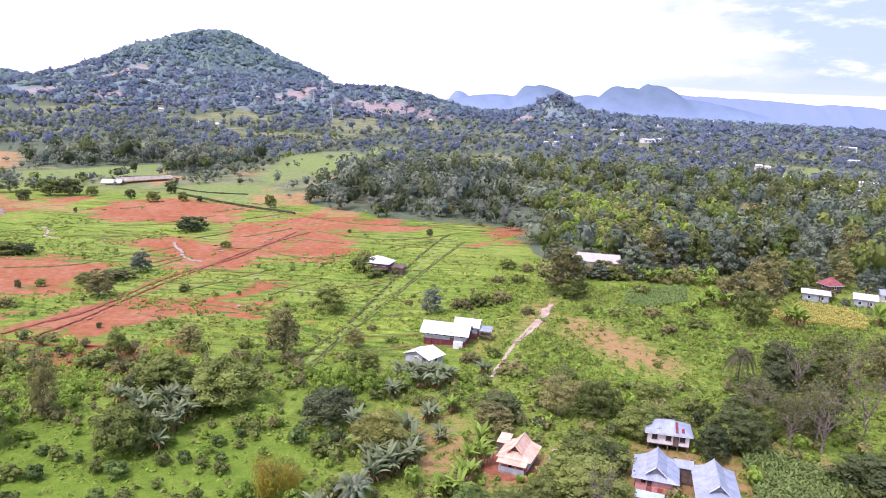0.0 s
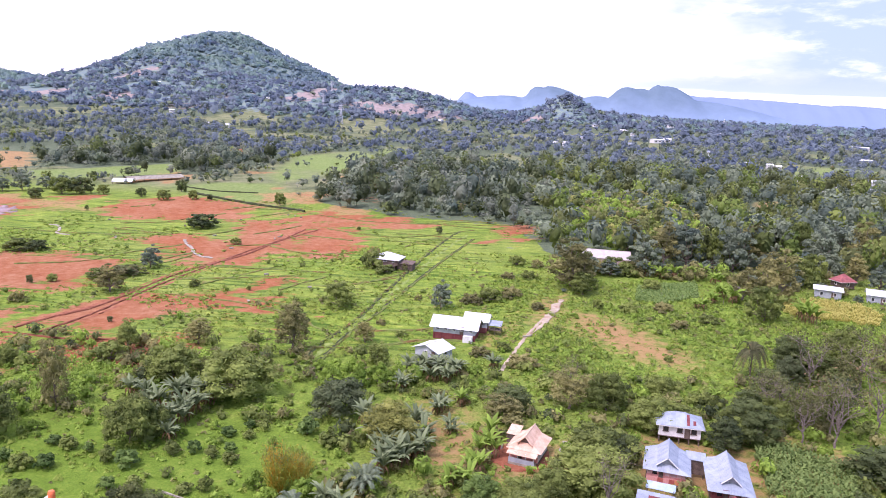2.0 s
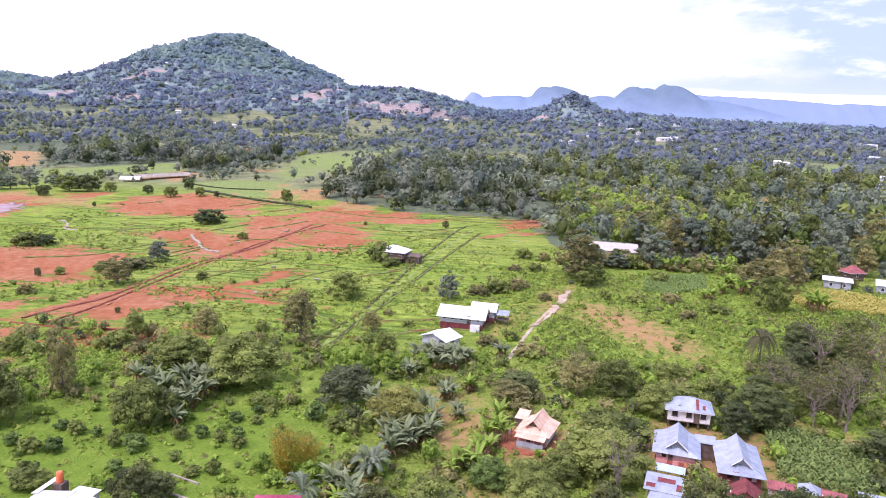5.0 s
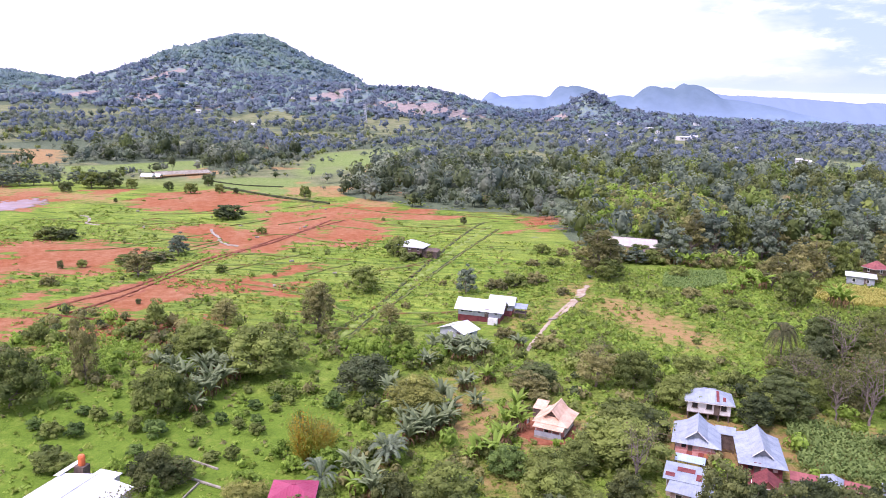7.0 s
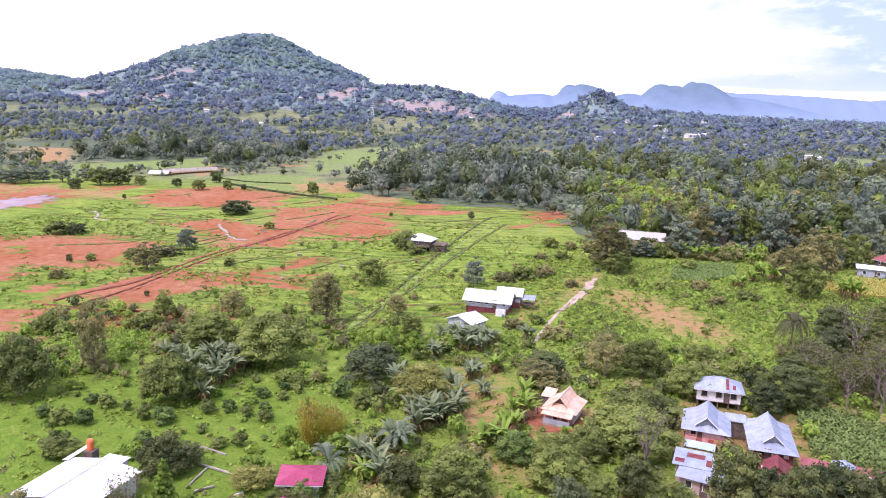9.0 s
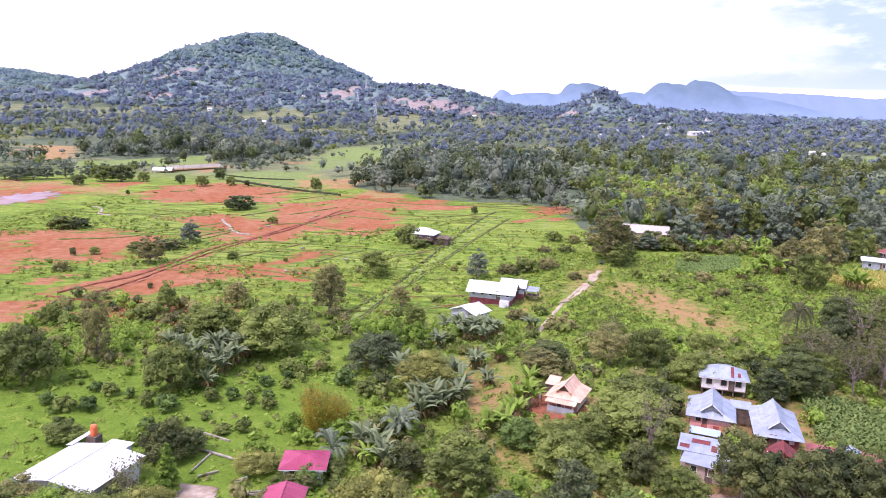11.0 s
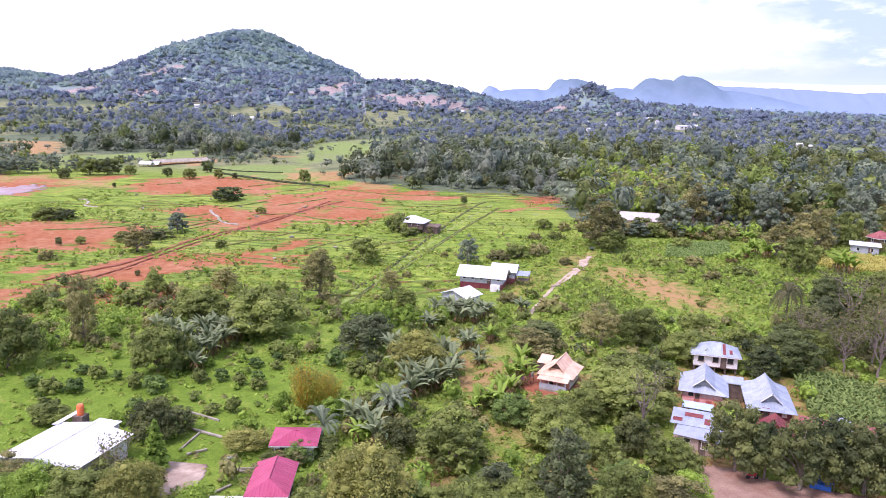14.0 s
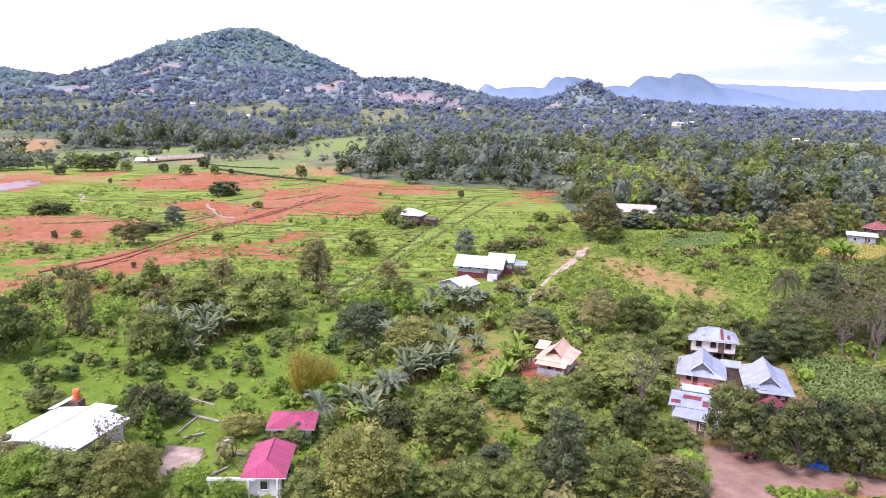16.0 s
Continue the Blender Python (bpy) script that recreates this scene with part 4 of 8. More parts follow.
def wooded(x, y):
    """How densely trees stand beyond the fields, 0..1."""
    x, y = np.asarray(x, float), np.asarray(y, float)
    edge = np.interp(x, [-300, -200, -140, -60, -10, 12, 40, 120, 200, 320], [470, 460, 430, 376, 372, 296, 276, 279, 290, 320])
    d = np.clip((y - edge) / 12, 0, 1)
    clear = vnoise(x, y * 0.55, 85, 11) * 0.6 + vnoise(x, y * 0.55, 37, 12) * 0.4
    thin = np.where(x < -40 - (y - 400) * 0.12, 0.455, 0.36) - np.where(y > 560, -0.025, 0)
    belt = ((x > -115) & (y < edge + 75)) | ((x > -75) & (y < edge + 150))
    open_ = np.maximum(np.maximum(soft(FIELDS, x, y, 7.0), soft([DRY_G, DRY_H, SOIL_K], x, y, 6.0)), 0.8 * soft([GLADE], x, y, 10.0))
    return d * np.where(belt, 1.0, np.clip((clear - thin) / 0.06 + 0.4, 0, 1)) * (1 - open_)


# ---- the ground: one sheet out to the horizon ----
def spread(a, b, first, grow, limit):
    """Grid lines from a to b, with steps that grow."""
    v, s, out = a, first, []
    while (v < b) if b > a else (v > b):
        v += s if b > a else -s
        s = min(s * grow, limit)
        out.append(v)
    return out


gx = sorted(spread(-320, -4800, 2, 1.16, 50)) + list(np.arange(-320, 130.1, 2.1)) + spread(130, 4800, 2, 1.16, 50)
gy = sorted(spread(55, -900, 3, 1.3, 150)) + list(np.arange(55, 420.1, 2.0)) + spread(420, 5200, 1.6, 1.05, 40)
GX, GY = np.meshgrid(np.array(gx), np.array(gy))
gv = np.stack([GX, GY, land(GX, GY)], -1).reshape(-1, 3)
gi = np.arange(gv.shape[0]).reshape(GX.shape)
quads = np.stack([gi[:-1, :-1], gi[:-1, 1:], gi[1:, 1:], gi[1:, :-1]], -1).reshape(-1, 4)
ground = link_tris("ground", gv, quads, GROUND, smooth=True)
tagged(ground, "green fields and red laterite soil reaching to wooded hills", "ground", kind="structure")


def ragged(v, x, y):
    """Break a soft edge and its inside into patches drawn out along the plots."""
    u, w = x * 0.62 + y * 0.79, -x * 0.79 + y * 0.62
    g = vnoise(u * 0.45, w, 9, 81) * 0.5 + vnoise(u * 0.5, w, 4, 82) * 0.3 + vnoise(x, y, 34, 83) * 0.45 - 0.625
    return np.clip(v + (g * 1.7 + 0.10) * (v > 0.02), 0, 1)


worn = np.clip((vnoise(GX, GY * 0.6, 44, 85) * 0.6 + vnoise(GX, GY * 0.7, 13, 86) * 0.4 - 0.50) * 6, 0, 0.8) * (GX < -85) * np.clip((GY - 330) / 40, 0, 1) * (GY < 590)
spur = slope_clear(GX, GY) * (np.hypot(GX - 78, GY - 2000) > 60)
lush = soft(FIELDS, GX, GY, 14.0) * np.clip(0.45 + 0.8 * vnoise(GX, GY * 0.6, 30, 98), 0, 1)
yards = np.clip((vnoise(GX, GY, 15, 89) * 0.6 + vnoise(GX, GY, 6, 90) * 0.4 - 0.38) * 4, 0, 0.72) * (GX > -25) * (GX < 62) * (GY < 132)
for key, val in (("soil", np.maximum(worn * 0.5, ragged(soft(SOILS, GX, GY, 26.0), GX, GY))), ("dry", np.maximum(np.maximum(worn, yards), 0.86 * soft(DRYS, GX, GY, 17.0))), ("spur", spur), ("lush", lush), ("lawn", 0.85 * soft([MOWN], GX, GY, 12.0)), ("rows", np.clip((GY - 150) / 30, 0, 1) * np.clip((430 - GY) / 20, 0, 1) * np.clip((20 - GX) / 20, 0, 1)), ("far_grass", np.clip((GY - 425) / 60, 0, 1)), ("wood", wooded(GX, GY) * 1.0)):
    a = ground.data.attributes.new(key, "FLOAT", "POINT")
    a.data.foreach_set("value", val.ravel().astype(np.float32))
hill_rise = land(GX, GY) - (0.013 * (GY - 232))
# where the haze-tinted hill colours apply, by rise and distance
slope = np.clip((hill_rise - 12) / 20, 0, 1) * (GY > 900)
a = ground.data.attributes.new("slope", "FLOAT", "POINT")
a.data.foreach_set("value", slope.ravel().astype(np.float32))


# ---- far mountains, a backdrop at the edge of sight ----
def mountains(name, y0, bumps, material, label):
    xs, ys = np.arange(-1500, 3300, 26.0), np.linspace(y0 - 260, y0 + 60, 14)
    X, Y = np.meshgrid(xs, ys)
    Z = np.zeros(X.shape)
    for cx, sl, sr, h in bumps:
        dx = X - cx
        Z = np.maximum(Z, h * np.exp(-0.5 * (dx / np.where(dx < 0, sl, sr)) ** 2))
    Z = Z * np.sin(np.clip((Y - ys[0]) / (y0 - ys[0]), 0, 1) * math.pi / 2) ** 0.8
    gully = np.abs(vnoise(X + (Y - y0) * 0.25, Y * 0.3, 75, 31) - 0.5) * 2
    Z = Z * (1 - (1 - gully) * 0.16 * np.clip((y0 - Y) / 120, 0, 1) + (vnoise(X, Y, 37, 32) - 0.5) * 0.03) + 22
    idx = np.arange(X.size).reshape(X.shape)
    q = np.stack([idx[:-1, :-1], idx[:-1, 1:], idx[1:, 1:], idx[1:, :-1]], -1).reshape(-1, 4)
    ob = link_tris(name, np.stack([X, Y, Z], -1).reshape(-1, 3), q, material, smooth=True)
    return tagged(ob, label, "mountains", kind="structure")


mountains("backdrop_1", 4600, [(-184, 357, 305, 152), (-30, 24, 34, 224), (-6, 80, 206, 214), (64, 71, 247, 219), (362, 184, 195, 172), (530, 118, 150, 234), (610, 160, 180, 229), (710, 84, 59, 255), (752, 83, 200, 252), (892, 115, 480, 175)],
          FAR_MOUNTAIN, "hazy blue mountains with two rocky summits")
mountains("backdrop_2", 4850, [(623, 190, 782, 229), (1060, 799, 1568, 206), (1892, 380, 701, 194), (-452, 60, 110, 170), (-200, 400, 500, 150)], FAR_RIDGE, "pale blue mountain ridge with painted haze")

# ---- tracks, banks and channels ----
def smooth_line(line, step=2.0):
    out = []
    n = len(line)
    for i in range(n - 1):
        p0, p1, p2, p3 = (np.array(line[max(0, min(n - 1, k))]) for k in (i - 1, i, i + 1, i + 2))
        m = max(2, int(np.hypot(*(p2 - p1)) / step))
        for k in range(m):
            t = k / m
            out.append(0.5 * ((2 * p1) + (p2 - p0) * t + (2 * p0 - 5 * p1 + 4 * p2 - p3) * t * t + (3 * p1 - p0 - 3 * p2 + p3) * t ** 3))
    out.append(np.array(line[-1]))
    return np.array(out)


def swept(name, line, profile, material, label, category="", seed=0, wobble=0.15, step=2.0, kind="structure"):
    """A profile of (offset, height) carried along a line of the plan, uneven as dug earth is."""
    r = np.random.default_rng(seed)
    c = smooth_line(line, step)
    d = unit2(np.gradient(c, axis=0))
    nrm = np.stack([-d[:, 1], d[:, 0]], -1)
    rows = []
    for o, h in profile:
        q = c + nrm * (o + r.normal(size=(len(c), 1)) * wobble * (abs(o) > 0.01))
        z = land(q[:, 0], q[:, 1]) + h + r.normal(size=len(c)) * wobble * 0.35 * (h > 0.05)
        rows.append(np.concatenate([q, z[:, None]], 1))
    v = np.concatenate(rows)
    n = len(c)
    f = [(a * n + i, a * n + i + 1, (a + 1) * n + i + 1, (a + 1) * n + i) for a in range(len(profile) - 1) for i in range(n - 1)]
    ob = link(name, v, f, material, smooth=False)
    return tagged(ob, label, category, kind=kind)


def unit2(v):
    return v / np.maximum(np.linalg.norm(v, axis=1, keepdims=True), 1e-9)


BANK_PROFILE = [(-0.52, -0.25), (-0.26, 0.28), (0.0, 0.36), (0.26, 0.28), (0.52, -0.25)]
LOW_PROFILE = [(-0.55, -0.25), (-0.3, 0.26), (0.3, 0.28), (0.55, -0.25)]
for i, line in enumerate((BUND_A, BUND_B, BUND_C)):
    swept("earth_bank", line, BANK_PROFILE, SOIL_DARK, "bare red earth bank along a field track", "earth bank", 50 + i)
for i, line in enumerate((TRACK_L, TRACK_R)):
    swept("earth_bank", line, BANK_PROFILE, BANK, "grass-grown earth bank beside a field track", "earth bank", 40 + i)
for i, line in enumerate((BUND_D, BUND_E, BUND_F, BUND_G, BUND_H, BUND_I, BUND_J, BUND_K)):
    swept("field_bund", line, LOW_PROFILE, BANK, "low muddy bund between field plots", "earth bank", 60 + i, 0.2)
# the grass track between its two banks, and a dark strip for each ditch's shade
def evenly(line, n):
    c = smooth_line(line, 1.0)
    d = np.concatenate([[0], np.cumsum(np.hypot(*np.diff(c, axis=0).T))])
    return np.stack([np.interp(np.linspace(0, d[-1], n), d, c[:, k]) for k in (0, 1)], -1)


track_mid = [tuple(q) for q in (evenly(TRACK_L, 14) + evenly(TRACK_R, 14)) / 2]
swept("field_track", track_mid, [(-0.9, -0.08), (-0.6, 0.03), (0.0, 0.06), (0.6, 0.03), (0.9, -0.08)], TRACK_GRASS, "light green grass track between two banks", "track", 45, 0.4)
for i, (line, off) in enumerate(((TRACK_L, -0.62), (TRACK_R, 0.62))):
    swept("ditch", line, [(off - 0.42, 0.03), (off, 0.06), (off + 0.42, 0.03)], SHADE_GREEN, "dark strip painted as the shade of a narrow ditch", "ditch", 46 + i, 0.16)
# short low bunds that divide the plots, along the tracks and across them
r_b = random.Random(3)
for i in range(34):
    ux, uy = ((0.42, 0.91) if i % 3 == 0 else (0.97, -0.22) if i % 3 == 1 else (0.92, 0.38))
    y0 = r_b.uniform(165, 400)
    x0 = r_b.uniform(-0.62, -0.12) * y0
    ln = r_b.uniform(12, 40)
    bend = r_b.uniform(-3, 3)
    swept("field_bund", [(x0, y0), (x0 + ux * ln * 0.5 - uy * bend, y0 + uy * ln * 0.5 + ux * bend), (x0 + ux * ln, y0 + uy * ln)], [(-0.6, -0.2), (-0.3, 0.3), (0.3, 0.32), (0.6, -0.2)], BANK, "low muddy bund between field plots", "earth bank", 120 + i, 0.18)
# terrace edges as banks, their shade put into the dark colour
swept("terrace_edge", [(-208.0, 436.4), (-172, 412), (-138.5, 393.1), (-120, 384)], [(-0.9, -0.2), (-0.6, 0.9), (0.5, 1.1), (1.1, -0.2)], SHADE_GREEN, "overgrown dark terrace edge beyond the red field", "earth bank", 70, 0.3)
swept("terrace_edge", [(-232, 470), (-200, 452), (-172, 452)], [(-0.7, -0.2), (-0.4, 0.6), (0.4, 0.7), (0.8, -0.2)], SHADE_GREEN, "overgrown dark terrace edge beyond the red field", "earth bank", 71, 0.3)
# cart ruts of bare soil beside the banks
for i, (line, off) in enumerate(((BUND_A, 1.8), (BUND_B, -1.8))):
    swept("ditch", line, [(off - 0.5, 0.04), (off, 0.06), (off + 0.5, 0.04)], SOIL, "shallow ditch of bare red earth beside a bank", "ditch", 80 + i, 0.25)
swept("footpath", PATH_LINE, [(-0.5, -0.1), (-0.36, 0.12), (0.0, 0.15), (0.36, 0.12), (0.5, -0.1)], SAND, "pale sandy path leading to the houses", "path", 90, 0.13, 1.2)
for i, line in enumerate((CHANNEL_A, CHANNEL_B)):
    swept("channel", line, [(-0.55, -0.1), (-0.48, 0.25), (0.48, 0.25), (0.55, -0.1)], CONCRETE, "broken pale concrete channel on red soil", "channel", 95 + i, 0.2)


def slab(name, poly, z, material, label, category, kind="structure", cell=0.8, fray=1.2, inset=0.0):
    """A thin sheet of paving that follows the land."""
    xs = np.arange(min(p[0] for p in poly), max(p[0] for p in poly), cell)
    ys = np.arange(min(p[1] for p in poly), max(p[1] for p in poly), cell)
    X, Y = np.meshgrid(xs, ys)
    keep = inside(poly, X, Y) + (vnoise(X, Y, 2.5, 5) - 0.5) * fray > inset
    idx = np.arange(X.size).reshape(X.shape)
    ok = keep[:-1, :-1] & keep[:-1, 1:] & keep[1:, 1:] & keep[1:, :-1]
    q = np.stack([idx[:-1, :-1], idx[:-1, 1:], idx[1:, 1:], idx[1:, :-1]], -1)[ok]
    v = np.stack([X, Y, land(X, Y) + z], -1).reshape(-1, 3)
    used, q2 = np.unique(q, return_inverse=True)
    ob = link_tris(name, v[used], q2.reshape(-1, 4), material)
    sol = ob.modifiers.new("thick", "SOLIDIFY")
    sol.thickness, sol.offset = 0.25, -1
    return tagged(ob, label, category, kind=kind)


slab("footpath", PATH_WIDE, 0.19, SAND, "washed-out sandy widening of the path", "path", cell=0.3, fray=1.6, inset=0.55)
slab("bare_ground", [(-289.0, 315.2), (-282.1, 329.2), (-277.5, 347.7), (-270.0, 360.8), (-253.8, 340.2), (-253.4, 321.0), (-257.0, 299.4), (-257.7, 280.6)], 0.10, GREY_EARTH, "levelled pale greyish violet earth beside the red field", "bare earth", cell=1.2, fray=14.0)
slab("earth_yard", HOUSE_EARTH, 0.12, SOIL, "trodden reddish earth around the salmon-roofed house", "yard", cell=0.4, fray=1.2)
slab("pavement", YARD, 0.10, LANE, "trodden concrete and earth village lane", "lane", cell=0.5, fray=1.0)
slab("pavement", CONCRETE_YARD, 0.10, YARD_SLAB, "weathered concrete yard between garden trees", "yard", cell=0.35, fray=0.5)
# far road at the edge of the village
swept("road", [(190, 405), (203, 435), (232, 480), (300, 560)], [(-3.2, -0.1), (-3.0, 0.12), (3.0, 0.12), (3.2, -0.1)], CONCRETE, "grey road beside the village", "road", 99, 0.05)

# ---- houses ----
HOUSES = []


def sheet_slope(parent, a, b, c, d, material, width=0.85, name="roof_sheet"):
    """A roof slope from eave a-b up to ridge d-c, laid in ribbed sheets that overlap a little."""
    a, b, c, d = (Vector(p) for p in (a, b, c, d))
    n = max(1, round((b - a).length / width))
    up = (b - a).cross(d - a).normalized()
    if up.z < 0:
        up = -up
    eave, e = (b - a).length, (b - a).normalized()
    in_a, in_b = (d - a).dot(e), (b - c).dot(e)    # how far the hips cut in at both ends
    hipped = in_a > -0.01 and in_b > -0.01 and in_a + in_b > 0.3
    rise = (d - a) - e * in_a
    for i in range(n):
        u0, u1 = i / n - 0.004, (i + 1) / n + 0.004
        v, lift = [], 0.012 * (i % 2)
        cols = [0.0, 0.10, 0.16, 0.44, 0.50, 0.56, 0.84, 0.90, 1.0]
        ribs = [0.02, 0.02, 0.0, 0.0, 0.022, 0.0, 0.0, 0.02, 0.02]
        for u_, h in zip(cols, ribs):
            u = u0 + (u1 - u0) * u_
            lo, hi = a.lerp(b, u), d.lerp(c, u)
            if hipped:
                w = min(max(u, 0.0), 1.0)
                lo = a.lerp(b, w)
                hi = lo + rise * min(1.0, w * eave / max(in_a, 1e-3), (1 - w) * eave / max(in_b, 1e-3))
            v += [lo + up * (h + lift), hi + up * (h + lift)]
        k = len(v)
        v += [v[0] - up * 0.07, v[1] - up * 0.07, v[k - 2] - up * 0.07, v[k - 1] - up * 0.07]
        f = [(2 * j, 2 * j + 2, 2 * j + 3, 2 * j + 1) for j in range(len(cols) - 1)]
        f += [(k, k + 1, k + 3, k + 2), (0, 1, k + 1, k), (k - 2, k + 2, k + 3, k - 1)]
        f += [tuple([k] + [2 * j for j in range(len(cols))] + [k + 2]), tuple([k + 3] + [2 * j + 1 for j in range(len(cols) - 1, -1, -1)] + [k + 1])]
        link(name, v, f, material, parent)


def opening(parent, name, x, y, z, w, h, face, frame_mat, shutter=None):
    """A framed window or door set into a wall that faces -y, +y, -x or +x."""
    rz = {"-y": 0, "+x": 90, "+y": 180, "-x": 270}[face]
    o = part(name, box(w, 0.04, h), shutter or GLASS, parent, "" if shutter else "dark glazed window")
    o.matrix_basis = pose(x, y, z, 0, 0, rz) @ pose(0, -0.03, 0)
    for fx, fw, fz, fh in ((-w / 2, 0.09, 0, h), (w / 2, 0.09, 0, h), (0, w + 0.2, h, 0.1), (0, w + 0.24, -0.1, 0.1)):
        part("frame", box(fw, 0.12, fh, (fx, -0.04, fz)), frame_mat, o)


def walls(parent, L, W, z0, h, material, thick=0.14, lower=None):
    """Four walls of a house L long (along x) and W deep, each a mesh of its own."""
    for name, bm in (("wall", box(L, thick, h, (0, -W / 2 + thick / 2, z0))), ("wall", box(L, thick, h, (0, W / 2 - thick / 2, z0))),
                     ("wall", box(thick, W - 2 * thick - 0.01, h, (-L / 2 + thick / 2, 0, z0))), ("wall", box(thick, W - 2 * thick - 0.01, h, (L / 2 - thick / 2, 0, z0)))):
        part(name, bm, material, parent)


def stilts(parent, L, W, h, nx, ny, material, size=0.2):
    for i in range(nx):
        for j in range(ny):
            part("post", box(size, size, h + 0.5, (-L / 2 + 0.2 + (L - 0.4) * i / (nx - 1), -W / 2 + 0.2 + (W - 0.4) * j / (ny - 1), -0.5)), material, parent)


def gable_roof(parent, L, W, ze, zr, material, over=0.6, end=None, along="x"):
    """Two slopes whose ridge runs along x (or y), with boarded gable ends."""
    l, w = (L / 2 + over, W / 2 + over)
    drop = (zr - ze) * over / (W / 2)

    def p(u, v, z):
        return (u, v, z) if along == "x" else (-v, u, z)
    sheet_slope(parent, p(-l, -w, ze - drop), p(l, -w, ze - drop), p(l, 0, zr), p(-l, 0, zr), material)
    sheet_slope(parent, p(l, w, ze - drop), p(-l, w, ze - drop), p(-l, 0, zr), p(l, 0, zr), material)
    for s in (-1, 1):
        u = s * (L / 2 - 0.07)
        v = [p(u + du, vv, z) for du in (-0.05, 0.05) for vv, z in ((-W / 2, ze), (W / 2, ze), (0, zr - 0.06))]
        link("gable_panel", v, [(0, 1, 2), (5, 4, 3), (0, 3, 4, 1), (1, 4, 5, 2), (2, 5, 3, 0)], end or material, parent)
    rid = tube([p(-l, 0, zr + 0.02), p(l, 0, zr + 0.02)], [0.11, 0.11], 6)
    part("ridge_cap", rid, material, parent)


def hip_roof(parent, L, W, ze, zr, material, over=0.6, cuts=None):
    """Four slopes; cuts: how far the hips cut in at the -x and +x ends."""
    l, w = L / 2 + over, W / 2 + over
    c0, c1 = cuts or (min(w, l - 0.2), min(w, l - 0.2))
    j, k = -l + c0, l - c1
    sheet_slope(parent, (-l, -w, ze), (l, -w, ze), (k, 0, zr), (j, 0, zr), material)
    sheet_slope(parent, (l, w, ze), (-l, w, ze), (j, 0, zr), (k, 0, zr), material)
    sheet_slope(parent, (l, -w, ze), (l, w, ze), (k, 0.05, zr), (k, -0.05, zr), material)
    sheet_slope(parent, (-l, w, ze), (-l, -w, ze), (j, -0.05, zr), (j, 0.05, zr), material)
    part("ridge_cap", tube([(j, 0, zr + 0.03), (k, 0, zr + 0.03)], [0.1, 0.1], 6), material, parent)
    part("fascia", join_bm([box(2 * l, 0.06, 0.2, (0, s * (w - 0.05), ze - 0.2)) for s in (-1, 1)] + [box(0.06, 2 * w - 0.1, 0.2, (s * (l - 0.05), 0, ze - 0.2)) for s in (-1, 1)]), WALL_WHITE, parent)


def join_bm(bms):
    out = bmesh.new()
    for b in bms:
        me = bpy.data.meshes.new("tmp")
        b.to_mesh(me)
        b.free()
        out.from_mesh(me)
        bpy.data.meshes.remove(me)
    return out


def bugis_roof(parent, L, W, ze, zs, zr, material, gable, over=0.7, shoulder=0.30, hip=2.0, finial=True):
    """A raised steep gable with its ridge along y, on a shallow skirt that runs round the house; the gable looks to -y."""
    l, w = L / 2 + over, W / 2 + over
    s, f, k = W * shoulder, -l + hip, l - hip * 0.5
    sheet_slope(parent, (-w, l, ze), (-w, -l, ze), (-s, f, zs), (-s, k, zs), material)
    sheet_slope(parent, (w, -l, ze), (w, l, ze), (s, k, zs), (s, f, zs), material)
    sheet_slope(parent, (-w, -l, ze), (w, -l, ze), (s, f, zs), (-s, f, zs), material)
    sheet_slope(parent, (w, l, ze), (-w, l, ze), (-s, k, zs), (s, k, zs), material)
    fo = f - 0.7                                # the gable's eaves stand forward of its board face
    sheet_slope(parent, (-s - 0.12, k, zs - 0.05), (-s - 0.12, fo, zs - 0.05), (0, fo, zr), (0, k, zr), material)
    sheet_slope(parent, (s + 0.12, fo, zs - 0.05), (s + 0.12, k, zs - 0.05), (0, k, zr), (0, fo, zr), material)
    for y in (f, k - 0.1):
        v = [(x, y + dy, z) for dy in (0, 0.06) for x, z in ((-s, zs), (s, zs), (0, zr - 0.06))]
        link("gable_panel", v, [(0, 1, 2), (5, 4, 3), (0, 3, 4, 1), (1, 4, 5, 2), (2, 5, 3, 0)], gable, parent, "boarded gable face")
    for sg in (-1, 1):                          # barge boards along the gable's edge
        part("barge_board", tube([(sg * (s + 0.12), fo, zs - 0.06), (0, fo, zr)], [0.09, 0.09], 4), WALL_WHITE if material is not TIN_SALMON else TIN_SALMON, parent)
    part("ridge_cap", tube([(0, fo - 0.1, zr + 0.04), (0, k, zr + 0.03)], [0.1, 0.1], 6), material, parent)


def place(ob, x, y, rz, r):
    ob.matrix_basis = pose(x, y, land_z(x, y), 0, 0, rz)
    HOUSES.append((x, y, r))
    return ob


